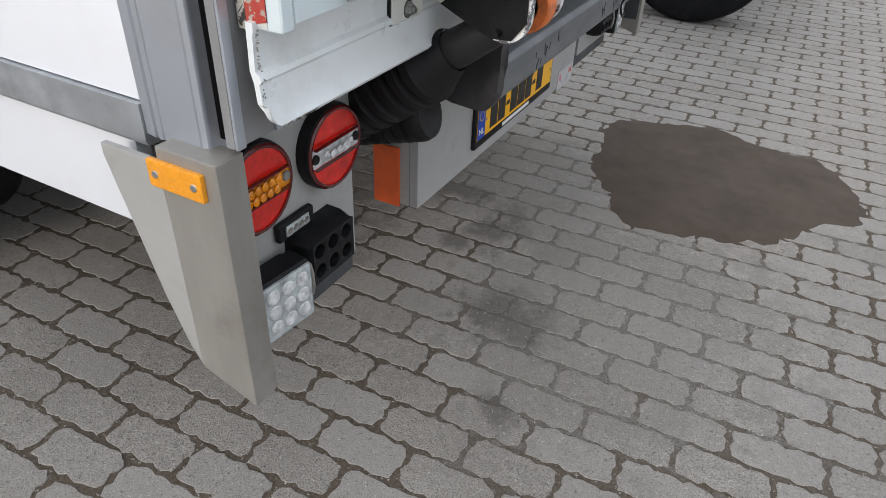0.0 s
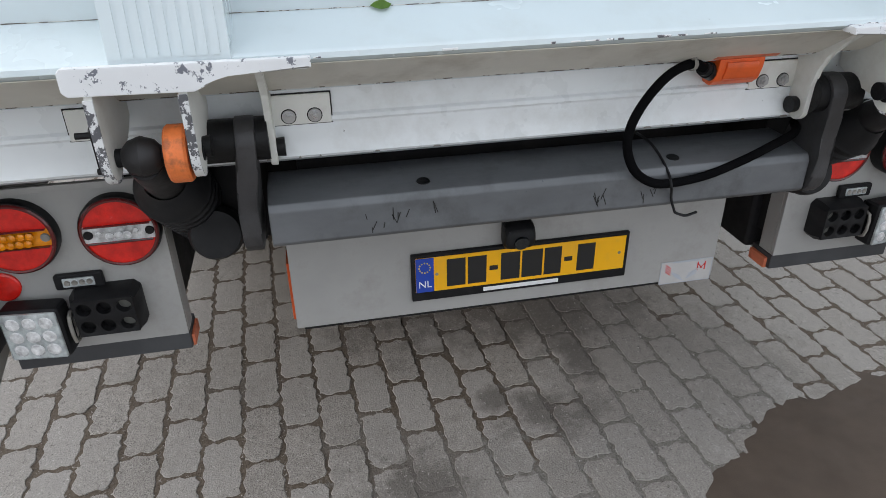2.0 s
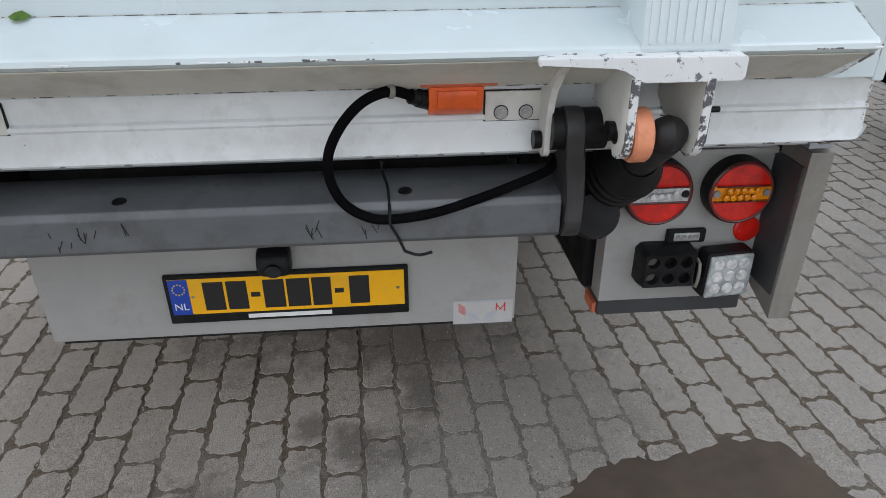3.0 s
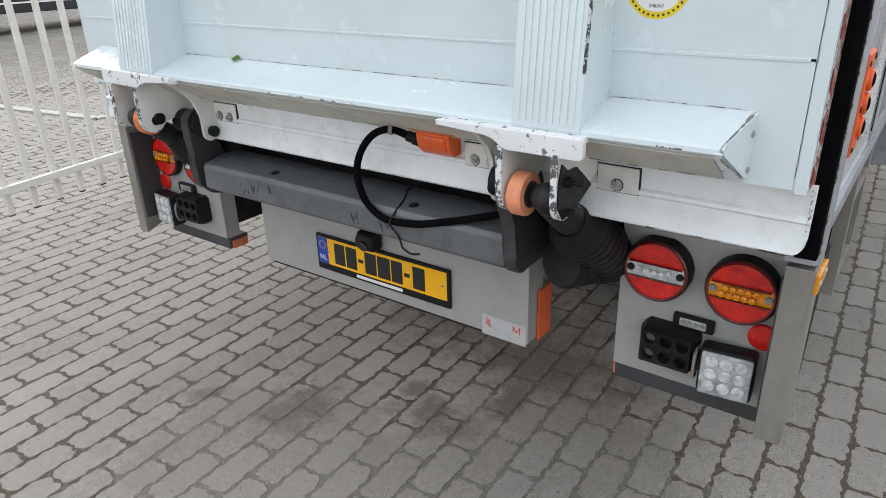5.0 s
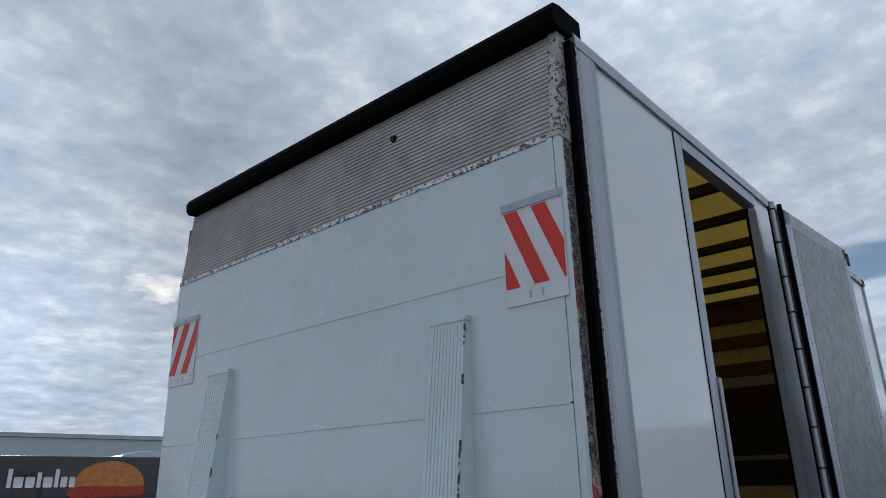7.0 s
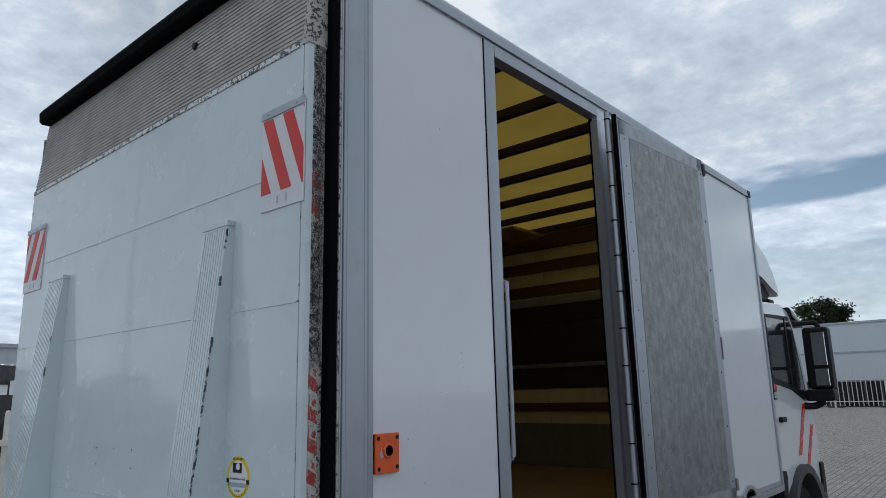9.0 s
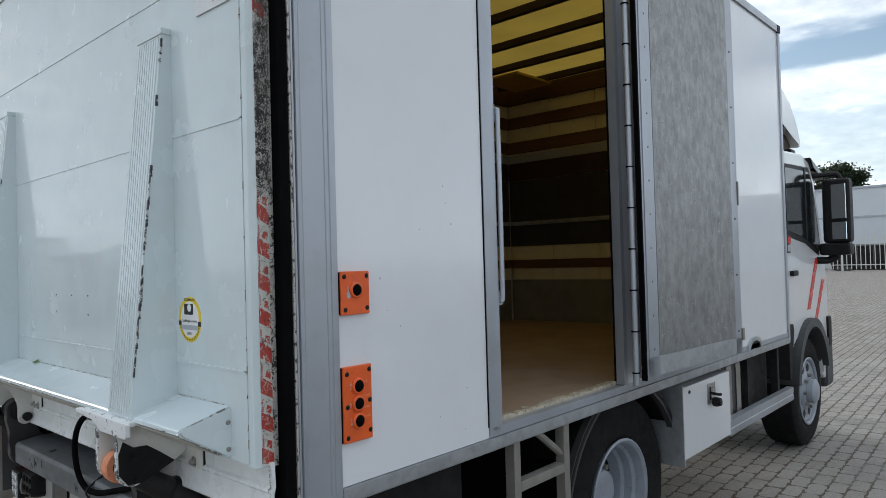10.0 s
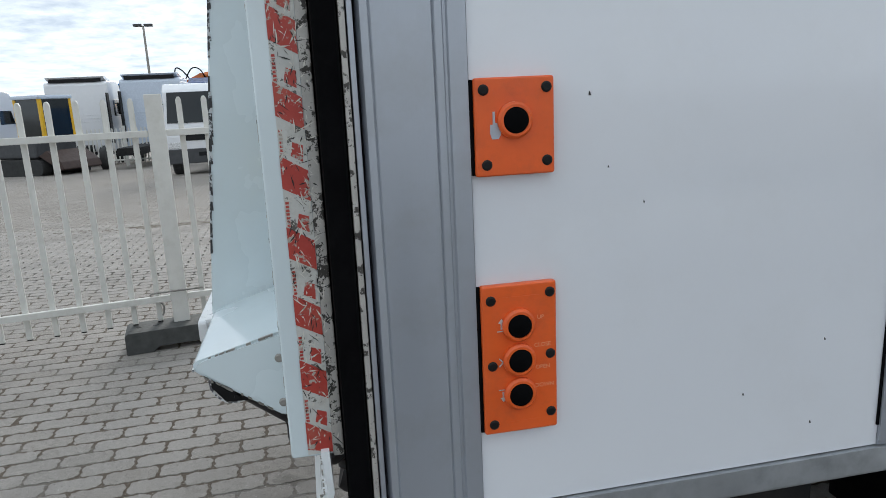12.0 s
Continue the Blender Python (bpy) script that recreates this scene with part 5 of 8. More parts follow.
    box(bm, (0.003, -0.053, -0.053), (0.009, 0.053, 0.053), 0.005, 3, m=m)
    part("lens", bm, LED_WHITE, wl)
    for i in range(3):
        for j in range(3):
            bm = nb()
            c_ = m @ Vector((0.0088, -0.031 + i * 0.031, -0.031 + j * 0.031))
            lathe(bm, [(0.014, 0.0), (0.012, 0.0022), (0.006, 0.0030), (0, 0.0030)], c_, m.to_3x3() @ Vector((1, 0, 0)), 12)
            part("diode", bm, CLEAR_LENS, wl)
    bm = nb()
    tube(bm, [m @ Vector((-0.05, 0.066 * -s, 0.03)), m @ Vector((-0.01, 0.068 * -s, 0.03)), m @ Vector((-0.01, 0.068 * -s, -0.03)), m @ Vector((-0.05, 0.066 * -s, -0.03))], 0.004, 8, 3)
    part("lamp_bracket", bm, STEEL_POST, wl)
    # steel corner post: rear face, side face, slanted foot
    a, b = post_in, post_out
    bm = nb()
    prism(bm, [(post_x, post_z), (post_x, z1 + 0.035), (post_x - 0.105, z1 + 0.035), (post_x - 0.105, post_z + 0.035)], "y", min(a, b), max(a, b), 0.004)
    part("post_leg", bm, STEEL_POST, truck, "stained steel corner leg")
    bm = nb()
    prism(bm, [(post_x - 0.106, post_z + 0.035), (post_x - 0.106, z1 + 0.01), (post_x - 0.215, z1 + 0.01), (post_x - 0.215, z1 - 0.01), (post_x - 0.155, post_z + 0.155), (post_x - 0.125, post_z + 0.07), (post_x - 0.108, post_z + 0.036)], "y", b - s * 0.012, b - s * 0.002, 0.002)
    part("leg_side_plate", bm, GREY_PAINT if s < 0 else CHASSIS, truck)
    bm = nb()
    box(bm, (px, post_in - s * 0.004, post_z + 0.06), (post_x - 0.01, post_in - s * 0.0005, z1), 0.001)
    part("leg_inner_plate", bm, GREY_PLASTIC, truck)
    # amber side marker
    bm = nb()
    mx = post_x - 0.022
    box(bm, (mx - 0.095, b - s * 0.001, z1 - 0.022), (mx, b + s * 0.008, z1 + 0.018), 0.003)
    mk = part("side_marker", bm, AMBER_MARK, truck, "amber side reflector")
    for xx in (mx - 0.014, mx - 0.081):
        bm = nb()
        lathe(bm, [(0.006, 0), (0.005, 0.002), (0, 0.002)], (xx, b + s * 0.0075, z1 - 0.002), (0, s, 0), 10)
        part("screw", bm, STEEL, mk)
    return board


lamp_board(-0.172, -0.745, -1.099, 0.448, 0.811, -1, -0.150, [(-1.008, 0.723), (-0.822, 0.717)], (-1.064, 0.6135), (-0.924, 0.6135), (-0.880, 0.548), (-1.016, 0.528, 0.055, -6), -0.076, -1.100, -1.149, 0.426)
lamp_board(-0.222, 0.7125, 1.071, 0.425, 0.796, 1, -0.185, [(0.9885, 0.7135), (0.806, 0.717)], (1.041, 0.606), (0.896, 0.598), (0.851, 0.532), (0.9885, 0.518, 0.055, 6), -0.106, 1.072, 1.123, 0.43)

# middle skirt with the number plate
SHIFT = Vector((-0.0145, 0, 0))
bm = nb()
box(bm, (-0.172, -0.515, 0.429), (-0.150, 0.499, 0.665), 0.003)
box(bm, (-0.225, -0.515, 0.429), (-0.1725, -0.510, 0.66), 0.001)
box(bm, (-0.225, 0.494, 0.429), (-0.1725, 0.499, 0.66), 0.001)
skirt = part("rear_skirt", bm, GREY_PAINT, truck, "grey sheet steel skirt")
bm = nb()
box(bm, (-0.225, -0.50, 0.417), (-0.16, 0.49, 0.4285), 0.002)
part("skirt_edge", bm, CHASSIS, skirt)
for y in (-0.520, 0.505):
    bm = nb()
    box(bm, (-0.262, y - 0.003, 0.425), (-0.195, y + 0.003, 0.572), 0.001)
    part("orange_marker", bm, ORANGE, truck, "orange marker strip")
py0, py1, pz0, pz1 = -0.250, 0.254, 0.472, 0.5835
bm = nb()
box(bm, (-0.150, py0 - 0.005, pz0 - 0.004), (-0.139, py1 + 0.005, pz1 + 0.004), 0.004, 3)
plate = part("number_plate", bm, BLACK_PLASTIC, truck, "yellow number plate in a black holder")
bm = nb()
box(bm, (-0.1395, py0 + 0.004, pz0 + 0.020), (-0.1375, py1 - 0.004, pz1 - 0.004), 0.001)
part("yellow_field", bm, PLATE_YELLOW, plate)
bm = nb()
box(bm, (-0.1378, py0 + 0.0045, pz0 + 0.0205), (-0.1368, py0 + 0.045, pz1 - 0.0045))
part("blue_field", bm, PLATE_BLUE, plate)
lettering("lettering", "NL", 0.024, on_rear(-0.1366, py0 + 0.0245, pz0 + 0.040), WHITE_PRINT, plate)
for i in range(12):
    bm = nb()
    a = math.pi * i / 6
    cyl(bm, (-0.1370, py0 + 0.0245 + 0.0125 * math.cos(a), pz0 + 0.083 + 0.0125 * math.sin(a)), (-0.1362, py0 + 0.0245 + 0.0125 * math.cos(a), pz0 + 0.083 + 0.0125 * math.sin(a)), 0.0018, seg=6)
    part("star_dot", bm, STICKER_YELLOW, plate)
# the registration is shown as plain bars
zc = (pz0 + 0.020 + pz1 - 0.004) / 2
for y, w, h in ((-0.155, 0.044, 0.074), (-0.105, 0.044, 0.074), (-0.0655, 0.020, 0.012), (-0.025, 0.046, 0.074), (0.028, 0.050, 0.074), (0.079, 0.042, 0.074), (0.1175, 0.020, 0.012), (0.162, 0.044, 0.074)):
    bm = nb()
    y, w, h = (y - 0.006) * 0.97 + 0.002, w * 0.97, h * 0.94
    box(bm, (-0.1376, y - w / 2, zc - h / 2), (-0.1366, y + w / 2, zc + h / 2), 0.0)
    part("character_bar", bm, INK, plate)
bm = nb()
box(bm, (-0.1392, -0.09, pz0 + 0.0035), (-0.1384, 0.09, pz0 + 0.0135))
part("holder_bar", bm, WHITE_PRINT, plate)
for y in (-0.198, 0.236):
    bm = nb()
    lathe(bm, [(0.004, 0), (0.003, 0.0015), (0, 0.002)], (-0.1374, y, zc), (1, 0, 0), 8)
    part("screw", bm, STEEL_POST, plate)
# reversing camera
bm = nb()
prism(bm, [(-0.150, 0.592), (-0.118, 0.588), (-0.098, 0.602), (-0.097, 0.628), (-0.112, 0.650), (-0.150, 0.656)], "y", -0.052, 0.018, 0.016, 3)
rc = part("rear_camera", bm, BLACK_PLASTIC, truck, "black moulded reversing camera housing")
bm = nb()
lathe(bm, [(0.017, 0), (0.017, 0.006), (0.012, 0.004), (0, 0.006)], (-0.101, -0.017, 0.613), (1, 0, -0.3), 20)
part("lens", bm, GLASS_DARK, rc)
# body builder's sticker: drawn as plain shapes
bm = nb()
box(bm, (-0.1502, 0.358, 0.422), (-0.1492, 0.494, 0.484))
stk = part("sticker", bm, STICKER_GREY, skirt, "small white sticker with red and grey marks")
bm = nb()
for k in range(4):
    m = Matrix.Translation((-0.1489, 0.378, 0.470 - k * 0.006)) @ Matrix.Rotation(radians(-38), 4, "X")
    box(bm, (-0.0003, -0.010, -0.0010), (0.0003, 0.010, 0.0010), m=m)
box(bm, (-0.1493, 0.455, 0.452), (-0.1488, 0.458, 0.475)); box(bm, (-0.1493, 0.474, 0.452), (-0.1488, 0.477, 0.475))
for s in (-1, 1):
    m = Matrix.Translation((-0.149, 0.466 + s * 0.004, 0.464)) @ Matrix.Rotation(radians(-s * 40), 4, "X")
    box(bm, (-0.0003, -0.0012, -0.010), (0.0003, 0.0012, 0.010), m=m)
tagged(part("red_mark", bm, RED_FOIL, stk), kind="stuff")
bm = nb()
for k in range(3):
    m = Matrix.Translation((-0.1489, 0.400 + k * 0.004, 0.447 - k * 0.006)) @ Matrix.Rotation(radians(-30), 4, "X")
    box(bm, (-0.0003, -0.014, -0.0016), (0.0003, 0.014, 0.0016), m=m)
    m = Matrix.Translation((-0.1489, 0.446 - k * 0.002, 0.450 - k * 0.006)) @ Matrix.Rotation(radians(25), 4, "X")
    box(bm, (-0.0003, -0.014, -0.0016), (0.0003, 0.014, 0.0016), m=m)
box(bm, (-0.1493, 0.388, 0.479), (-0.1488, 0.462, 0.482))
part("text_bar", bm, GREY_PRINT, stk)
for y0, y1, z0, z1 in ((0.358, 0.494, 0.4825, 0.484), (0.358, 0.494, 0.422, 0.4235), (0.358, 0.3595, 0.422, 0.484), (0.4925, 0.494, 0.422, 0.484)):
    bm = nb()
    box(bm, (-0.1493, y0, z0), (-0.1487, y1, z1))
    part("sticker_border", bm, GREY_PRINT, stk)


SHIFT = Vector((0, 0, 0))
# ---------------------------------------------------------------- the tail lift
lift = thing("tail_lift", "white tail lift platform folded upright at the truck's rear", "tail lift")
GL, GR = -1.0913, 1.0952
for z0, z1 in ((1.010, 1.217), (1.221, 1.794), (1.798, 2.173), (2.177, 2.555)):
    bm = nb()
    box(bm, (-0.056, GL + 0.0225, z0), (0.0, GR - 0.0225, z1), 0.0015)
    part("platform_plank", bm, WHITE, lift)
    bm = nb()
    box(bm, (-0.006, GL + 0.03, z1 - 0.001), (0.0022, GR - 0.03, z1 + 0.005), 0.001)
    part("seam_bead", bm, WHITE, lift)
for a, b in ((GL, GL + 0.022), (GR - 0.022, GR)):
    bm = nb()
    box(bm, (-0.060, a, 1.002), (-0.0008, b, 2.557), 0.005, 3)
    part("edge_profile", bm, WHITE, lift)
# ribbed top section
n = 24
prof = [(-0.075, 2.559), (-0.004, 2.559)]
for i in range(n):
    z = 2.561 + (2.940 - 2.561) * i / n
    dz = (2.940 - 2.561) / n
    x = -0.003 - 0.034 * i / n
    prof += [(x, z + 0.1 * dz), (x, z + 0.62 * dz), (x - 0.0045, z + 0.70 * dz), (x - 0.0045, z + 0.96 * dz)]
prof += [(-0.042, 2.940), (-0.075, 2.940)]
bm = nb()
prism(bm, prof, "y", GL + 0.004, GR - 0.03)
part("ribbed_section", bm, ALU_RIB, lift, "weathered ribbed aluminium tip")
bm = nb()
prism(bm, [(-0.085, 2.55), (0.003, 2.55), (-0.031, 2.932), (-0.085, 2.932)], "y", GR - 0.029, GR + 0.004, 0.004)
part("tip_edge", bm, SCRAPED, lift)
bm = nb()
box(bm, (-0.004, GL + 0.01, 2.547), (0.0045, GR - 0.04, 2.565), 0.002)
part("joint_strip", bm, EDGE_WEAR, lift)
bm = nb()
lathe(bm, [(0, 0), (0.016, 0.003), (0.012, 0.012), (0, 0.014)], (-0.028, 0.3875, 2.8125), (1, 0, 0), 9)
part("tar_spot", bm, BLACK_GREASE_HOLE, lift)

# red and white tape with scraped rim on the platform's flanks
for yy, s in ((GR, 1), (GL, -1)):
    def skin(pts, lift_by):
        b_ = nb()
        prism(b_, pts, "y", min(yy - s * 0.001, yy + s * lift_by), max(yy - s * 0.001, yy + s * lift_by))
        return b_
    bm = skin([(-0.0505, 1.006), (-0.021, 1.006), (-0.021, 1.66), (-0.0505, 1.64)], 0.0010)
    part("tape_backing", bm, TAPE_WHITE, lift, "scratched white tape")
    bm = skin([(-0.0505, 1.641), (-0.021, 1.661), (-0.021, 2.85), (-0.0505, 2.85)], 0.0010)
    part("tape_backing", bm, TAPE_WORN, lift, "tape worn down to marbled black and white")
    z = 0.995
    while z < 2.80:
        pts = [(-0.0505, z + 0.002), (-0.021, z + 0.018), (-0.021, z + 0.054), (-0.0505, z + 0.036)]
        if z > 1.62 and not 2.0 < z < 2.12:          # worn away higher up
            z += 0.079
            continue
        part("tape_piece", skin([(a_, max(b_, 1.0065)) for a_, b_ in pts], 0.0016), TAPE_RED, lift)
        part("tape_logo", skin([(-0.046, z + 0.046), (-0.033, z + 0.053), (-0.036, z + 0.068), (-0.047, z + 0.064)], 0.0016), TAPE_RED, lift)
        bm = nb()
        for k in range(7):
            zz = z + 0.058 + k * 0.0042 - 0.004
            box(bm, (-0.0225, yy - 0.0016, zz), (-0.0262, yy + 0.0016, zz + 0.0027))
        tagged(part("print_mark", bm, TAPE_RED, lift), kind="stuff")
        z += 0.079
    bm = nb()
    box(bm, (-0.064, yy - s * 0.03, 1.0), (-0.0505, yy + s * 0.002, 2.85), 0.003)
    part("scraped_rim", bm, SCRAPED, lift)
    def flank(u, v, s=s, yy=yy):
        return Vector((-0.003 - u, yy + s * 0.0017, v))
    scratches("dark_scuff", lift, flank, (0.020, 0.056), (1.02, 2.85), 520 if s > 0 else 200, INK, (0.004, 0.022), (0.0005, 0.0017), 0.8, 31, Vector((0, s, 0)))
    scratches("pale_scuff", lift, flank, (0.020, 0.056), (1.02, 2.83), 760 if s > 0 else 200, CREAM_SCRAPE, (0.004, 0.024), (0.0006, 0.0022), 0.8, 32, Vector((0, s, 0)))

scratches("dark_scuff", lift, lambda u, v: Vector((-0.003 - u, GR + 0.0018, v)), (0.020, 0.056), (1.62, 2.85), 3800, DARK_SCRAPE, (0.005, 0.026), (0.0008, 0.0024), 0.8, 51, Vector((0, 1, 0)))
# lower lip: bent sheet in two steps, its lower corners rounded
face = [(-0.036, 1.012), (-0.036, 1.003), (-0.038, 0.996), (-0.040, 0.956), (-0.034, 0.952), (-0.032, 0.946), (-0.036, 0.941), (-0.034, 0.915), (-0.028, 0.896), (-0.023, 0.888), (-0.026, 0.883)]
back = [(-0.034, 0.884), (-0.034, 0.892), (-0.042, 0.915), (-0.044, 0.941), (-0.048, 0.956), (-0.046, 1.012)]
LA, LB, RC = -1.100, 1.106, 0.032
bm = nb()
rows_ = []
for k in range(13):
    f = 1 - math.cos(k / 6 * math.pi / 2) if k <= 6 else 1 - math.cos((12 - k) / 6 * math.pi / 2)
    y = LA + RC * f if k <= 6 else LB - RC * f
    floor_z = 0.883 + RC - math.sqrt(max(0.0, RC * RC - (RC - RC * f) ** 2))
    rows_.append([bm.verts.new((x, y, max(z, floor_z + (0.0 if i < len(face) else 0.001)))) for i, (x, z) in enumerate(face + back)])
for a, b in zip(rows_, rows_[1:]):
    for i in range(len(a)):
        j = (i + 1) % len(a)
        bm.faces.new((a[i], a[j], b[j], b[i]))
bm.faces.new(rows_[0])
bm.faces.new(rows_[-1][::-1])
part("lower_lip", bm, WHITE_LIP, lift, "soiled white lower lip profile")
bm = nb()
prism(bm, [(-0.003, 1.010), (-0.036, 1.004), (-0.046, 1.010), (-0.05, 1.03), (-0.003, 1.03)], "y", GL + 0.01, GR - 0.01)
part("lip_shoulder", bm, WHITE_LOW, lift)
def lip_face(u, v):
    return Vector((-0.0232, u, v))
rnd = random.Random(3)
bm = nb()
for k in range(46):
    y, w, h = rnd.uniform(LA + 0.02, LB - 0.02), rnd.uniform(0.003, 0.018), rnd.uniform(0.0004, 0.0018)
    if rnd.random() < 0.4:
        y = LA + rnd.uniform(0.025, 0.08) if rnd.random() < 0.5 else LB - rnd.uniform(0.025, 0.08)
    prism(bm, [(y, 0.8845), (y + w, 0.8845), (y + w * 0.8, 0.8855 + h), (y + w * 0.3, 0.886 + h)], "x", -0.0285, -0.0222)
tagged(part("chipped_edge", bm, STEEL_POST, lift), kind="stuff")
bm = nb()
for yy in (LA, LB):
    for k in range(26):
        z, w = rnd.uniform(0.918, 1.008), rnd.uniform(0.0006, 0.0020)
        y = yy + (rnd.uniform(0.002, 0.007) if yy < 0 else -rnd.uniform(0.002, 0.007))
        if z < 0.915:
            y += 0.010 if yy < 0 else -0.010
        prism(bm, [(y - w, z), (y, z - w * 0.8), (y + w, z + 0.0005), (y, z + w)], "x", -0.0365, -0.0300 if 0.944 < z < 0.954 else -0.0345)
tagged(part("chipped_edge", bm, STEEL_POST, lift), kind="stuff")
# ledge: a hollow beam that slopes down to the rear, cut slanted at its ends
bm = nb()
sec = [(-0.002, 1.135), (0.112, 1.099), (0.118, 1.094), (0.119, 1.086), (0.113, 1.081), (0.012, 1.018), (-0.002, 1.016)]
prism(bm, sec, "y", -0.970, 0.986)
for v in bm.verts:
    k = max(0.0, min(1.0, (0.118 - v.co.x) / 0.118))
    v.co.y += (0.020 * k - 0.008) * (1 if v.co.y > 0 else -1)
ledge = part("ledge_beam", bm, WHITE, lift, "white sloping ledge beam")
for s, y in ((1, 0.986), (-1, -0.970)):
    bm = nb()
    prism(bm, [(-0.001, 1.131), (0.105, 1.099), (0.113, 1.093), (0.108, 1.083), (0.012, 1.022), (-0.001, 1.020)], "y", y - 0.0015, y + 0.0015)
    for v in bm.verts:
        v.co.y += s * (0.0145 - 0.170 * v.co.x)
    part("end_plate", bm, WHITE, ledge)
    bm = nb()
    for k in range(26):
        f0 = rnd.uniform(0, 0.93)
        f1 = f0 + rnd.uniform(0.02, 0.07)
        w = rnd.uniform(0.0008, 0.003)
        xa, xb = 0.004 + 0.108 * f0, 0.004 + 0.108 * f1
        za, zb = (1.133 - 0.036 * f0, 1.133 - 0.036 * f1) if k % 2 else (1.016 + 0.064 * f0, 1.016 + 0.064 * f1)
        n0 = len(bm.verts)
        prism(bm, [(xa, za - w), (xb, zb - w), (xb, zb + 0.0008), (xa, za + 0.0008)], "y", y - 0.0022, y + 0.0022)
        bm.verts.ensure_lookup_table()
        for v in list(bm.verts)[n0:]:
            v.co.y += s * (0.0125 - 0.170 * v.co.x)
    tagged(part("scraped_edge", bm, STEEL_POST, ledge), kind="stuff")
    for z in (1.098, 1.036):
        bm = nb()
        lathe(bm, [(0.006, 0), (0.006, 0.002), (0.004, 0.0035), (0, 0.0035)], (0.007, y + s * 0.0135, z), (0.15, s, 0), 14)
        part("rivet", bm, STEEL_POST, ledge)
bm = nb()
y = -0.985
while y < 0.99:
    w = rnd.uniform(0.012, 0.07)
    if rnd.random() < 0.22:
        d = rnd.uniform(0, 0.001)
        box(bm, (0.1165, y, 1.0862 - d), (0.1195, min(0.985, y + w * 0.7), 1.0885 + d), 0.0008, 1)
    y += w
tagged(part("chipped_rim", bm, EDGE_WEAR, ledge), kind="stuff")
bm = nb()
prism(bm, [(0.008, 1.0145), (0.0125, 1.0178), (0.0128, 1.0172), (0.0085, 1.0138)], "y", -0.955, 0.960)
part("rust_seam", bm, SEAM_LINE, ledge)
bm = nb()
prism(bm, [(0.0145, 1.0188), (0.110, 1.0782), (0.1112, 1.0768), (0.0155, 1.0174)], "y", -0.958, 0.968)
part("underside", bm, LEDGE_SOIL, ledge, "soiled cream underside")

# ramps: tapering ribs with a fluted face
for y0, y1 in ((0.606, 0.744), (-0.698, -0.5355)):
    bm = nb()
    prism(bm, [(-0.002, 1.10), (0.118, 1.086), (0.1215, 1.092), (0.024, 2.066), (0.018, 2.073), (-0.002, 2.073)], "y", y0, y1, 0.003)
    r = part("ramp_rib", bm, WHITE, lift, "white tapering rib with a fluted face")
    for k in range(9):
        bm = nb()
        a = y0 + 0.008 + k * (y1 - y0 - 0.016) / 9
        b = a + (y1 - y0) / 9 * 0.62
        prism(bm, [(0.1190, 1.104), (0.1222, 1.101), (0.0272, 2.054), (0.0235, 2.058)], "y", a, b)
        part("flute", bm, WHITE, r)
    bm = nb()
    box(bm, (0.0, y0 - 0.004, 2.062), (0.028, y1 + 0.004, 2.079), 0.003)
    part("rib_cap", bm, WHITE, r)
    bm = nb()
    z = 1.115
    yy = y1
    while z < 2.02:
        h = rnd.uniform(0.008, 0.055)
        f = (z - 1.092) / (2.056 - 1.092)
        x = 0.1215 + (0.024 - 0.1215) * f
        f2 = (z + h - 1.092) / (2.056 - 1.092)
        x2 = 0.1215 + (0.024 - 0.1215) * f2
        if rnd.random() < ((0.9 if 1.2 < z < 1.72 else 0.45) if y0 > 0 else 0.16):
            w = rnd.uniform(0.0015, 0.0065)
            prism(bm, [(x - w, z), (x + 0.0012, z), (x2 + 0.0012, z + h), (x2 - w * 0.6, z + h)], "y", yy - 0.004, yy + 0.0012)
        z += h
    tagged(part("scraped_edge", bm, BLACK_WEAR, r), kind="stuff")


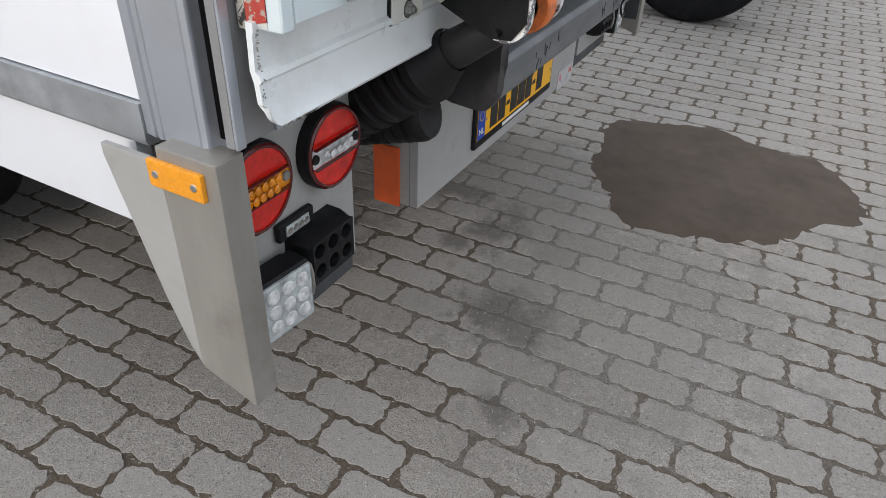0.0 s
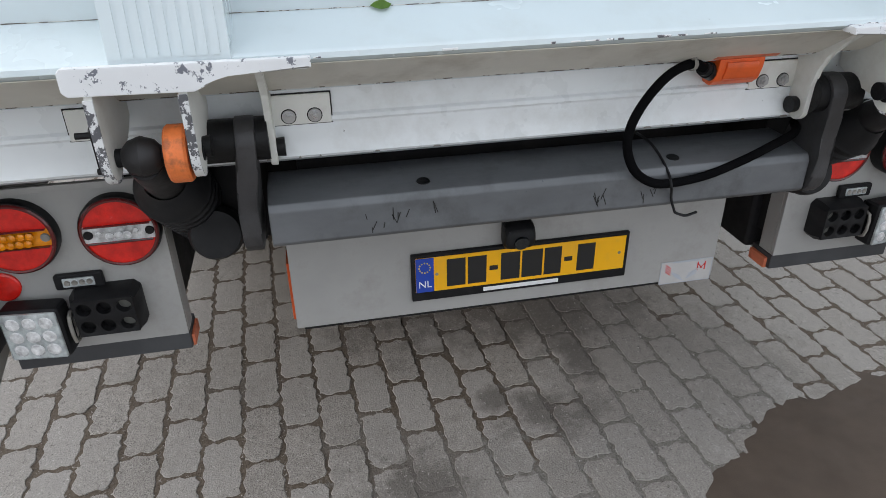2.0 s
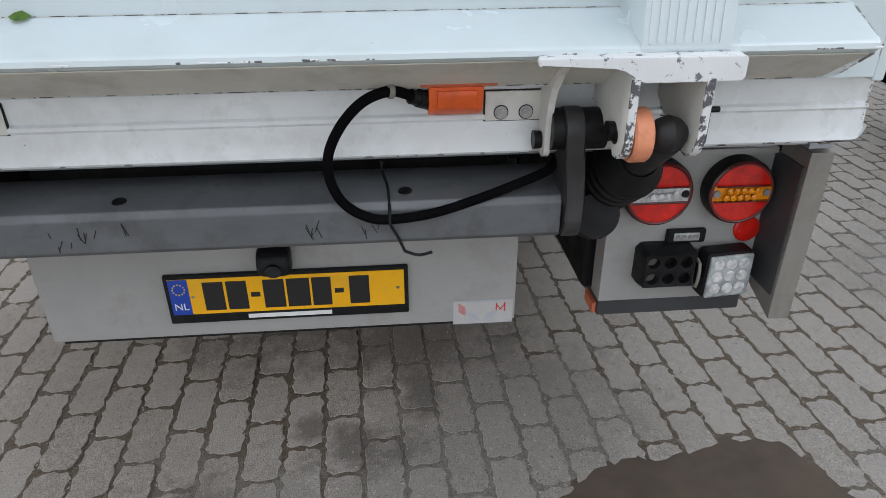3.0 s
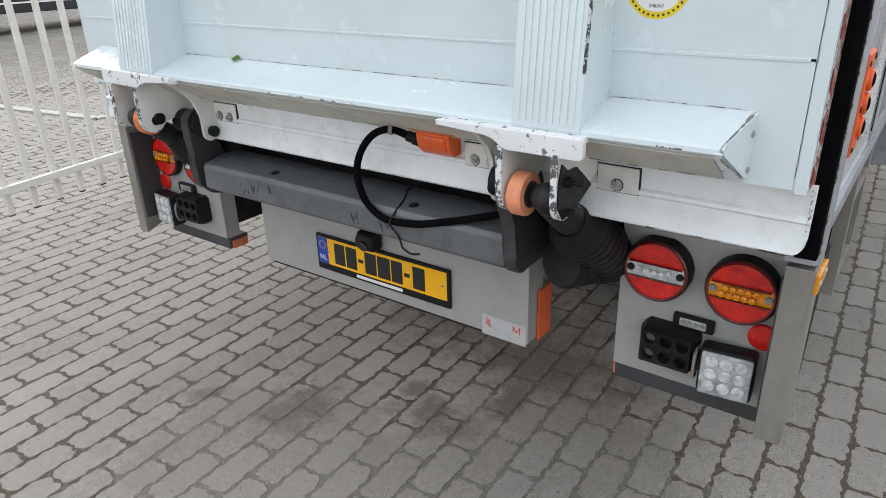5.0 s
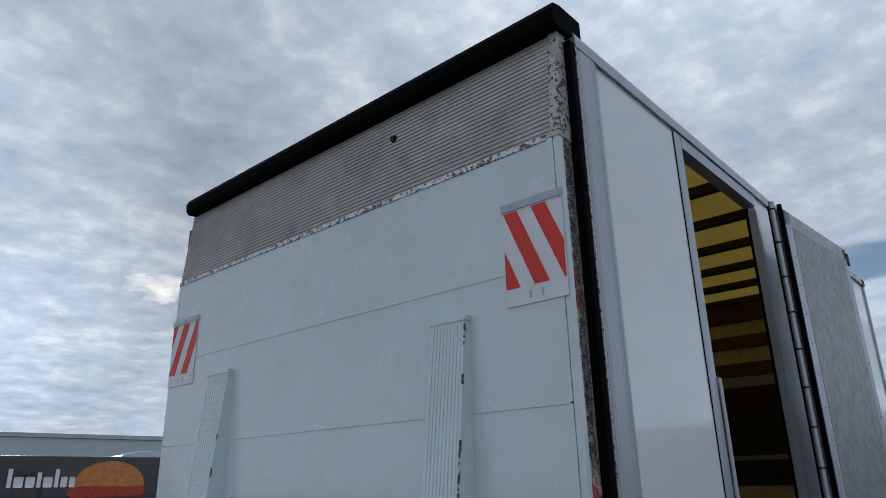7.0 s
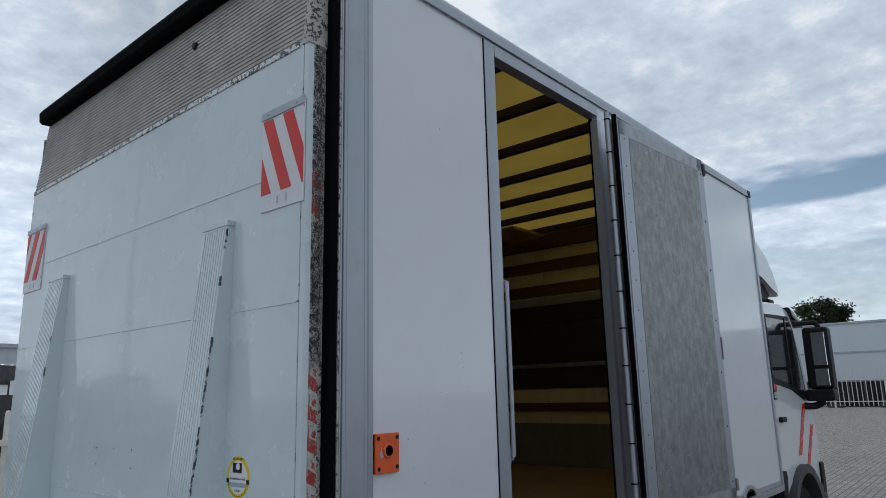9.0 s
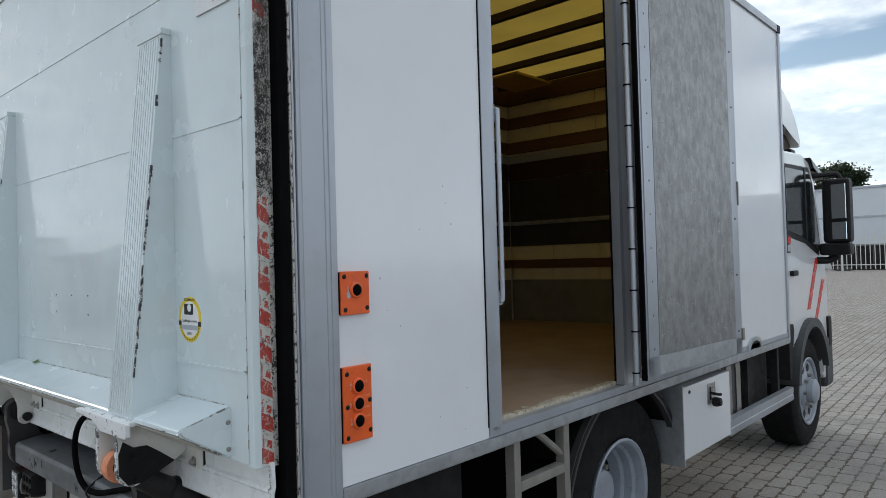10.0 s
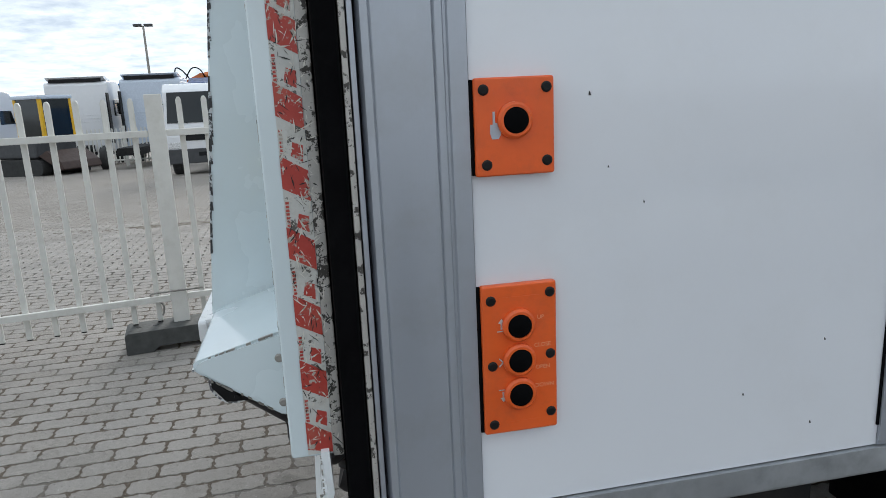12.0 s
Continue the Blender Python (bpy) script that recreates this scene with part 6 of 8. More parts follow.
# hinge blocks under the ramps
def hinge_block(yo, yi, yl, s, roller, pad_pts):
    """yo, yi: outer and inner cheek; yl: the curved lug beside the arm; s: side."""
    lo, hi = min(yo, yi), max(yo, yi)
    bm = nb()
    prism(bm, pad_pts, "x", 0.129, 0.143, 0.003)
    box(bm, (0.065, min(p[0] for p in pad_pts) + 0.004, 1.071), (0.133, max(p[0] for p in pad_pts) - 0.004, 1.084), 0.004)
    pad = part("hinge_pad", bm, CHIPPED, lift, "chipped white hinge pad")
    for y, rim in ((yo, True), (yi, True)):
        bm = nb()
        pts = [(-0.034, 1.03), (-0.034, 0.975), (0.0, 0.955), (0.02, 0.95)] + arc(0.104, 0.957, 0.040, 200, 360, 10) + [(0.144, 1.04), (0.130, 1.072), (0.04, 1.045)]
        prism(bm, pts, "y", y - 0.006, y + 0.006, 0.002)
        part("cheek_plate", bm, WHITE_LOW, lift)
        bm = nb()
        prism(bm, arc(0.104, 0.957, 0.0415, 250, 360, 8) + [(0.1455, 1.05), (0.1415, 1.05)] + arc(0.104, 0.957, 0.0375, 360, 250, 8), "y", y - 0.0064, y + 0.0064)
        part("cheek_rim", bm, EDGE_WEAR, lift)
    # curved lug and mounting strips
    bm = nb()
    pts = [(-0.034, 1.01), (-0.034, 0.920)] + arc(-0.008, 0.903, 0.024, 180, 360, 8) + [(0.017, 0.95), (0.023, 0.982), (0.040, 1.012), (0.072, 1.042), (0.118, 1.072), (0.108, 1.075), (0.012, 1.016)]
    prism(bm, pts, "y", yl - 0.006, yl + 0.006, 0.002)
    part("curved_lug", bm, WHITE_LOW, lift)
    for y, w in ((yl - s * 0.053, 0.10), (yo + s * 0.05, 0.085)):
        bm = nb()
        box(bm, (-0.040, y - w / 2, 0.938), (-0.031, y + w / 2, 0.990), 0.002)
        st = part("mounting_strip", bm, WHITE_LOW, lift)
        # thin dark line around the strip
        bm = nb()
        box(bm, (-0.041, y - w / 2 - 0.0022, 0.9362), (-0.0345, y + w / 2 + 0.0022, 0.9918), 0.001)
        part("sealant_edge", bm, BLACK_GREASE_HOLE, st)
        for k in ((-0.022, 0.022) if w > 0.09 else (0.0,)):
            bm = nb()
            cyl(bm, (-0.032, y + k, 0.953), (-0.029, y + k, 0.953), 0.0115, seg=16)
            cyl(bm, (-0.029, y + k, 0.953), (-0.022, y + k, 0.953), 0.008, seg=6)
            cyl(bm, (-0.022, y + k, 0.953), (-0.018, y + k, 0.953), 0.0045, seg=8)
            part("bolt", bm, STEEL, st)
            # dark ring around the nut
            bm = nb()
            cyl(bm, (-0.0325, y + k, 0.953), (-0.0308, y + k, 0.953), 0.0132, seg=18)
            part("washer", bm, BLACK_GREASE_HOLE, st)
    # roller ring, pin and dark rod end between the cheeks
    ry = yi + s * 0.028
    bm = nb()
    lathe(bm, [(0.024, -0.016), (0.041, -0.016), (0.044, -0.012), (0.044, 0.012), (0.041, 0.016), (0.024, 0.016)], (0.098, ry, 0.950), (0, 1, 0), 32)
    part("roller", bm, roller, lift, "worn orange roller")
    bm = nb()
    lathe(bm, [(0.026, -0.018), (0.026, 0.018), (0.018, 0.020), (0, 0.020)], (0.098, ry, 0.950), (0, 1, 0), 20)
    lathe(bm, [(0.0, -0.030), (0.014, -0.028), (0.025, -0.018), (0.031, 0.0), (0.025, 0.018), (0.014, 0.028), (0, 0.030)], (0.100, ry + s * 0.052, 0.950), (0, 1, 0), 24)
    part("rod_end", bm, ARM_DARK, lift, "greasy dark rod end")
    bm = nb()
    cyl(bm, (0.098, lo - 0.008, 0.950), (0.098, hi + 0.008, 0.950), 0.014, seg=14)
    cyl(bm, (0.105, yo + s * 0.004, 0.990), (0.105, yo + s * 0.018, 0.990), 0.011, seg=8)
    cyl(bm, (0.105, yo + s * 0.018, 0.990), (0.105, yo + s * 0.040, 0.990), 0.005, seg=8)
    cyl(bm, (0.10, yo + s * 0.004, 0.932), (0.10, yo + s * 0.024, 0.932), 0.005, seg=8)
    part("hinge_pin", bm, BLACK_GREASE_HOLE, lift)
    # black grease, drawn larger to paint the outer cheek's shaded side too
    bm = nb()
    prism(bm, [(0.0, 0.957), (0.05, 0.935), (0.085, 0.920), (0.120, 0.922), (0.141, 0.95), (0.141, 1.0), (0.130, 1.03), (0.105, 1.012), (0.07, 1.010), (0.035, 0.985)], "y", yo + s * 0.0068 if s > 0 else yo - 0.0098, yo + s * 0.0068 + 0.003 if s > 0 else yo - 0.0068)
    part("grease_smear", bm, BLACK_GREASE_HOLE, lift)
    # lift arm: dark forged plate from the lug down to the cross tube
    ya = yl + s * 0.040
    bm = nb()
    pts = arc(0.008, 0.930, 0.042, 10, 170, 8) + [(-0.040, 0.88), (-0.07, 0.82), (-0.125, 0.79), (-0.13, 0.745), (-0.06, 0.728), (-0.005, 0.722), (0.014, 0.727), (0.027, 0.742), (0.034, 0.765), (0.030, 0.81), (0.034, 0.85), (0.044, 0.89)]
    prism(bm, pts, "y", ya - 0.0165, ya + 0.0165, 0.006, 2)
    for v in bm.verts:                       # the plate is cranked sideways half way down
        k = max(0.0, min(1.0, (0.93 - v.co.z) / 0.12))
        v.co.y += s * 0.014 * k * k * (3 - 2 * k)
    part("lift_arm", bm, ARM_GREY, lift, "grimy dark grey steel lift arm")
    bm = nb()
    cyl(bm, (0.005, yl + s * 0.004, 0.932), (0.005, yi + s * 0.004, 0.932), 0.036, seg=24)
    cyl(bm, (-0.012, yl - s * 0.020, 0.908), (-0.012, yl - s * 0.004, 0.908), 0.0165, 0.0150, seg=18)
    cyl(bm, (0.090, yi - s * 0.018, 0.955), (0.090, yi - s * 0.004, 0.955), 0.0165, 0.0150, seg=18)
    part("pivot_boss", bm, BLACK_GREASE_HOLE, lift)
    # ram with rubber bellows, running under the box
    p0, p1 = Vector((0.094, ry + s * 0.054, 0.938)), Vector((-0.36, ry + s * 0.045, 0.620))
    d = (p1 - p0).normalized()
    bm = nb()
    cyl(bm, p0, p0 + d * 0.13, 0.027, 0.034, seg=20)
    part("ram_rod", bm, ARM_DARK, lift)
    bm = nb()
    lathe(bm, [(0.0375, 0), (0.039, 0.004), (0.0375, 0.012)], p0 + d * 0.128, d, 24)
    cl = part("hose_clip", bm, STEEL, lift)
    prof = [(0.036, 0.0), (0.046, 0.02), (0.061, 0.05)]
    for k in range(9):
        prof += [(0.066, 0.055 + k * 0.032), (0.066, 0.070 + k * 0.032), (0.055, 0.078 + k * 0.032), (0.055, 0.081 + k * 0.032)]
    bm = nb()
    lathe(bm, prof, p0 + d * 0.115, d, 28)
    part("bellows", bm, BELLOWS, lift, "black ribbed rubber bellows")
    q0, q1 = Vector((-0.07, ya + s * 0.090, 0.725)), Vector((-0.44, ya + s * 0.12, 0.62))
    d = (q1 - q0).normalized()
    prof = [(0.0, 0.0), (0.045, 0.0), (0.05, 0.01)]
    for k in range(13):
        prof += [(0.052, 0.02 + k * 0.025), (0.052, 0.032 + k * 0.025), (0.043, 0.036 + k * 0.025), (0.043, 0.041 + k * 0.025)]
    bm = nb()
    lathe(bm, prof, q0, d, 24)
    part("bellows", bm, BELLOWS, lift)
    bm = nb()
    box(bm, (-0.14, min(ya, ya + s * 0.15), 0.66), (-0.42, max(ya, ya + s * 0.15), 0.90), 0.02)
    part("arm_bracket", bm, CHASSIS, lift)


SHIFT = Vector((0, -0.014, 0.004))
hinge_block(0.724, 0.609, 0.515, 1, ROLLER_PALE, [(0.462, 1.0835), (0.772, 1.082), (0.776, 1.078), (0.776, 1.049), (0.770, 1.044), (0.623, 1.044), (0.607, 1.050), (0.592, 1.066), (0.576, 1.070), (0.464, 1.071)])
SHIFT = Vector((0, 0.003, 0.004))
hinge_block(-0.732, -0.609, -0.506, -1, ROLLER, [(-0.430, 1.0905), (-0.757, 1.094), (-0.763, 1.088), (-0.763, 1.062), (-0.756, 1.055), (-0.592, 1.052), (-0.578, 1.058), (-0.562, 1.070), (-0.546, 1.074), (-0.430, 1.075)])

SHIFT = Vector((0, 0, 0))
# cross tube
bm = nb()
prism(bm, [(0.012, 0.733), (0.020, 0.742), (0.020, 0.803), (0.012, 0.815), (-0.045, 0.824), (-0.06, 0.825), (-0.12, 0.825), (-0.13, 0.815), (-0.13, 0.74), (-0.10, 0.72)], "y", -0.526, 0.535, 0.003)
ct = part("cross_tube", bm, TUBE_GREY, lift, "grimy grey steel cross tube")
# drain holes: black discs, their inner dark put into colour
for y in (-0.245, 0.255):
    bm = nb()
    lathe(bm, [(0.013, 0.0), (0.012, 0.0012), (0, 0.0012)], (-0.020, y, 0.8200), (0.16, 0, 0.99), 18)
    part("drain_hole", bm, BLACK_GREASE_HOLE, ct)
rnd2 = random.Random(11)
for yc in (-0.30, 0.14):
    bm = nb()
    for k in range(11):
        y = yc + rnd2.uniform(-0.07, 0.07)
        z = rnd2.uniform(0.750, 0.785)
        a = rnd2.uniform(-0.5, 0.5)
        l = rnd2.uniform(0.005, 0.016)
        m = Matrix.Translation((0.0203, y, z)) @ Matrix.Rotation(a, 4, "X")
        box(bm, (-0.0002, -0.0008, -l), (0.0005, 0.0008, l), m=m)
    tagged(part("scratch_marks", bm, INK, ct), kind="stuff")

# cable with its orange junction box
bm = nb()
prism(bm, [(-0.034, 0.965), (-0.010, 0.962), (0.006, 0.974), (0.014, 0.998), (0.016, 1.016), (-0.030, 1.016)], "y", 0.298, 0.389, 0.003)
prism(bm, [(-0.005, 0.968), (0.011, 0.978), (0.019, 1.000), (0.018, 1.010), (0.0, 1.010)], "y", 0.312, 0.378, 0.003)
jb = part("junction_box", bm, ORANGE, lift, "orange junction box")
bm = nb()
prism(bm, [(-0.030, 1.0165), (0.016, 1.0165), (0.026, 1.0235), (0.024, 1.026), (0.012, 1.0195), (-0.030, 1.0195)], "y", 0.284, 0.410)
part("mounting_flange", bm, ORANGE_OLD, jb)
bm = nb()
tube(bm, [(-0.010, 0.300, 0.988), (0.008, 0.274, 1.000), (0.026, 0.236, 1.015), (0.034, 0.192, 1.002), (0.037, 0.155, 0.966), (0.036, 0.130, 0.918), (0.034, 0.127, 0.872), (0.033, 0.146, 0.826), (0.031, 0.182, 0.797), (0.030, 0.223, 0.788), (0.029, 0.30, 0.796), (0.020, 0.378, 0.815), (0.004, 0.45, 0.834), (-0.012, 0.51, 0.852), (-0.05, 0.535, 0.86)], 0.0088, 12, 6)
cable = part("cable", bm, RUBBER, lift, "black corrugated cable")
bm = nb()
cyl(bm, (-0.013, 0.304, 0.986), (0.003, 0.280, 0.996), 0.0165, 0.015, seg=16)
cyl(bm, (0.003, 0.280, 0.996), (0.010, 0.268, 1.001), 0.0125, seg=16)
part("cable_gland", bm, BLACK_PLASTIC, cable)
bm = nb()
tube(bm, [(0.027, 0.250, 0.722), (0.026, 0.238, 0.752), (0.040, 0.226, 0.784), (0.022, 0.226, 0.806), (-0.02, 0.224, 0.829), (-0.05, 0.216, 0.845), (-0.10, 0.214, 0.846)], 0.0028, 6)
tube(bm, [(0.027, 0.250, 0.722), (0.026, 0.275, 0.712), (0.024, 0.300, 0.716)], 0.0028, 6)
part("cable_tie", bm, BLACK_PLASTIC, cable)
bm = nb()
lathe(bm, [(0.0108, -0.005), (0.0125, -0.003), (0.0125, 0.003), (0.0108, 0.005)], (0.026, 0.236, 1.015), (-0.35, 1.0, -0.1), 14)
box(bm, (0.020, 0.231, 1.022), (0.032, 0.241, 1.034), 0.002)
part("cable_clip", bm, STEEL_POST, cable)


# red and white warning flags
def warning_flag(y0, y1, z0, z1, lean):
    bm = nb()
    box(bm, (0.0005, y0, z0), (0.0045, y1, z1), 0.001)
    f = part("warning_flag", bm, WHITE_FOIL, lift, "red and white striped warning flag")
    bm = nb()
    box(bm, (0.0046, y0 - 0.004, z1 - 0.018), (0.0085, y1 + 0.002, z1 + 0.006), 0.001)
    part("clamp_strip", bm, ALU, f)
    zz0, zz1 = z0 + 0.052, z1 - 0.022
    w, h = y1 - y0 - 0.004, zz1 - zz0
    sw = w * 0.245
    slope = 0.42 * lean
    for k in range(-3, 5):
        c = k * 2 * sw
        poly = [(c, 0.0), (c + sw, 0.0), (c + sw + slope * h, h), (c + slope * h, h)]
        # clip to the flag's width
        out = poly
        for side in (0, 1):
            res = []
            for i in range(len(out)):
                a_, b_ = out[i], out[(i + 1) % len(out)]
                ia = a_[0] >= 0 if side == 0 else a_[0] <= w
                ib = b_[0] >= 0 if side == 0 else b_[0] <= w
                lim = 0.0 if side == 0 else w
                if ia:
                    res.append(a_)
                if ia != ib:
                    t = (lim - a_[0]) / (b_[0] - a_[0])
                    res.append((lim, a_[1] + t * (b_[1] - a_[1])))
            out = res
            if len(out) < 3:
                break
        if len(out) >= 3:
            bm = nb()
            prism(bm, [(y0 + 0.002 + p[0], zz0 + p[1]) for p in out], "x", 0.0040, 0.0056)
            part("red_stripe", bm, RED_FOIL, f)
    for k in (0.42, 0.62):
        bm = nb()
        box(bm, (0.0040, y0 + k * w - 0.004, z0 + 0.015), (0.0050, y0 + k * w + 0.004, z0 + 0.038))
        part("print_mark", bm, GREY_PRINT, f)
    bm = nb()
    for k in (0.15, 0.5, 0.85):
        lathe(bm, [(0.004, 0), (0.003, 0.002), (0, 0.002)], (0.0084, y0 + k * w, z1 - 0.006), (1, 0, 0), 8)
    tagged(part("rivet", bm, STEEL, f), kind="stuff")


warning_flag(0.885, 1.0895, 2.074, 2.380, -1)
warning_flag(-1.088, -0.862, 2.056, 2.362, 1)

SHIFT = Vector((0, 0.002, -0.006))
# round inspection sticker
bm = nb()
lathe(bm, [(0.057, 0.0), (0.0565, 0.0009), (0, 0.0009)], (0.0, 0.815, 1.334), (1, 0, 0), 48)
badge = part("inspection_sticker", bm, STICKER_YELLOW, lift, "round yellow and white inspection sticker")
bm = nb()
lathe(bm, [(0.0455, 0.0), (0.0450, 0.0006), (0, 0.0006)], (0.0008, 0.815, 1.334), (1, 0, 0), 48)
part("white_disc", bm, WHITE_PRINT, badge)
bm = nb()
box(bm, (0.0013, 0.800 - 0.011, 1.346), (0.0018, 0.815 + 0.019, 1.373))
part("dark_block", bm, INK, badge)
for yb_ in (0.759, 0.857):
    bm = nb()
    box(bm, (0.0010, yb_, 1.318), (0.0017, yb_ + 0.014, 1.330))
    part("dark_block", bm, INK, badge)
bm = nb()
lathe(bm, [(0.0095, 0.0), (0.009, 0.0005), (0, 0.0005)], (0.0018, 0.815, 1.363), (1, 0, 0), 20)
box(bm, (0.0018, 0.797, 1.340), (0.0021, 0.819, 1.346))
part("emblem", bm, WHITE_PRINT, badge)
lettering("lettering", "Laadklepkeurmerk", 0.0098, on_rear(0.0016, 0.815, 1.3305), INK, badge, 0.0002)
lettering("lettering", "2023|2024|2025", 0.0085, on_rear(0.0012, 0.815, 1.3835), INK, badge, 0.0002)
lettering("lettering", "548347", 0.0090, on_rear(0.0016, 0.815, 1.2985), INK, badge, 0.0002)
bm = nb()
box(bm, (0.0012, 0.773, 1.308), (0.0016, 0.857, 1.320))
part("grey_bar", bm, GREY_PRINT, badge)
bm = nb()
for k in range(14):
    a = radians(205 + k * 10)
    c_ = (0.0010, 0.815 + 0.051 * math.cos(a), 1.334 + 0.051 * math.sin(a))
    cyl(bm, c_, (0.0014, c_[1], c_[2]), 0.0022, seg=6)
part("month_ticks", bm, INK, badge)

SHIFT = Vector((0, 0, 0))
# screw stubs left in the platform
for y, z in ((-0.118, 1.379), (0.022, 1.379), (0.160, 1.379), (-0.118, 1.322), (0.160, 1.319)):
    bm = nb()
    lathe(bm, [(0.0024, 0), (0.002, 0.002), (0, 0.0025)], (0.0, y, z), (1, 0, 0), 8)
    part("screw_stub", bm, BLACK_GREASE_HOLE, lift)
# chips along the platform's edges
for yy, n_, w in ((GR - 0.022, 20, 0.0018), (GL + 0.022, 12, 0.0018)):
    bm = nb()
    for k in range(n_):
        z = rnd.uniform(1.02, 2.50)
        h = rnd.uniform(0.004, 0.03)
        d = rnd.uniform(0.0005, w)
        prism(bm, [(yy - d, z), (yy + d * 0.4, z + h * 0.2), (yy + d * 0.6, z + h), (yy - d * 0.5, z + h * 0.8)], "x", -0.002, 0.0008)
    tagged(part("paint_chips", bm, SCRAPED, lift), kind="stuff")
bm = nb()
box(bm, (0.0, -0.955, 1.1342), (0.0018, 0.985, 1.1352))
part("grime_line", bm, SEAM_LINE, lift)

# fallen leaf on the ledge
leaf_ = thing("fallen_leaf", "small green leaf lying on the white ledge", "leaf", Matrix.Translation((0.012, -0.322, 1.178)))
bm = nb()
vs_ = [bm.verts.new(p) for p in ((-0.006, -0.016, 0.004), (0.004, -0.010, 0.002), (0.010, 0.0, 0.0), (0.005, 0.012, 0.001), (-0.004, 0.018, 0.005), (-0.009, 0.004, 0.012), (-0.008, -0.008, 0.009))]
mid_ = bm.verts.new((-0.002, 0.001, 0.0075))
for i in range(7):
    bm.faces.new((vs_[i], vs_[(i + 1) % 7], mid_))
bmesh.ops.solidify(bm, geom=bm.faces[:], thickness=0.0006)
part("blade", bm, LEAF_BRIGHT, leaf_)


# ---------------------------------------------------------------- the cab
SIZE = 0.985
CAB_BACK, CAB_MOVE, CAB_SQUEEZE = -4.36, -0.12, 0.86      # short cab: drawn longer than it is


def cab_part(name, b_, material, parent, label=""):
    for v in b_.verts:
        v.co.x = CAB_BACK + CAB_MOVE + (v.co.x - CAB_BACK) * CAB_SQUEEZE
    return part(name, b_, material, parent, label)


bm = nb()
side = [(-4.36, 0.95), (-4.36, 2.20), (-4.46, 2.30), (-5.05, 2.32), (-5.30, 2.27), (-5.46, 2.08), (-5.74, 1.50), (-5.80, 1.20), (-5.80, 0.55), (-5.62, 0.45), (-5.52, 0.50), (-5.50, 0.75), (-5.38, 0.93), (-5.05, 1.00), (-4.72, 0.93), (-4.58, 0.80)]
prism(bm, side, "y", -1.09, 1.07, 0.03, 3)
cabin = cab_part("cab_body", bm, CAB_WHITE, truck, "white cab with red side stripes")
bm = nb()
prism(bm, [(-4.43, 2.20), (-4.43, 1.66), (-5.05, 1.60), (-5.50, 1.50), (-5.56, 1.60), (-5.36, 2.10), (-5.22, 2.22)], "y", 1.066, 1.074, 0.004)
cab_part("door_seal", bm, BLACK_PLASTIC, cabin)
bm = nb()
prism(bm, [(-4.47, 2.17), (-4.47, 1.70), (-5.03, 1.645), (-5.44, 1.56), (-5.50, 1.62), (-5.33, 2.07), (-5.20, 2.18)], "y", 1.072, 1.078)
cab_part("side_window", bm, GLASS_DARK, cabin, "tinted cab side window")
bm = nb()
prism(bm, [(-5.05, 1.63), (-5.09, 1.63), (-5.09, 2.2), (-5.05, 2.2)], "y", 1.073, 1.082)
cab_part("window_bar", bm, BLACK_PLASTIC, cabin)
bm = nb()
prism(bm, [(-5.345, 1.48), (-5.43, 1.48), (-5.145, 1.075), (-5.06, 1.075)], "y", 1.068, 1.074)
part("red_stripe", bm, CAB_RED, cabin)
bm = nb()
prism(bm, [(-5.53, 1.30), (-5.61, 1.30), (-5.33, 0.955), (-5.25, 0.955)], "y", 1.068, 1.074)
part("red_stripe", bm, CAB_RED, cabin)
bm = nb()
box(bm, (-4.53, 1.068, 1.355), (-4.68, 1.10, 1.395), 0.01)
cab_part("door_handle", bm, BLACK_PLASTIC, cabin)
bm = nb()
box(bm, (-4.42, 1.068, 1.53), (-4.52, 1.085, 1.66), 0.006)
ln = cab_part("side_lamp", bm, BLACK_PLASTIC, cabin)
bm = nb()
box(bm, (-4.43, 1.083, 1.60), (-4.51, 1.090, 1.65), 0.003)
cab_part("lens", bm, RED_LENS, cabin)
bm = nb()
box(bm, (-4.43, 1.083, 1.54), (-4.51, 1.090, 1.59), 0.003)
cab_part("lens", bm, CLEAR_LENS, cabin)
bm = nb()
prism(bm, arc(-5.05, 0.45, 0.56, 10, 165, 20) + arc(-5.05, 0.45, 0.49, 165, 10, 20), "y", 0.75, 1.115, 0.004)
cab_part("wheel_arch", bm, GREY_PLASTIC, truck)
bm = nb()
box(bm, (-5.60, -1.08, 0.38), (-5.86, 1.085, 0.82), 0.05, 3)
cab_part("front_bumper", bm, GREY_PLASTIC, truck)
bm = nb()
box(bm, (-5.70, 1.0, 0.72), (-5.82, 1.09, 0.98), 0.02)
cab_part("corner_lamp", bm, BLACK_PLASTIC, truck)
bm = nb()
prism(bm, [(-4.36, 0.60), (-4.40, 0.60), (-4.52, 0.95), (-4.50, 1.0), (-4.36, 1.0)], "y", 0.75, 1.09, 0.004)
cab_part("cab_step", bm, CHASSIS, truck)
bm = nb()
prism(bm, [(-4.50, 2.62), (-4.48, 2.98), (-4.62, 3.01), (-4.95, 2.955), (-5.20, 2.872), (-5.38, 2.812), (-5.55, 2.652), (-5.645, 2.548), (-5.66, 2.45), (-5.60, 2.452), (-5.42, 2.54), (-5.18, 2.588)], "y", -0.93, 0.915, 0.02, 3)
part("wind_deflector", bm, CAB_WHITE, truck, "white roof wind deflector")
bm = nb()
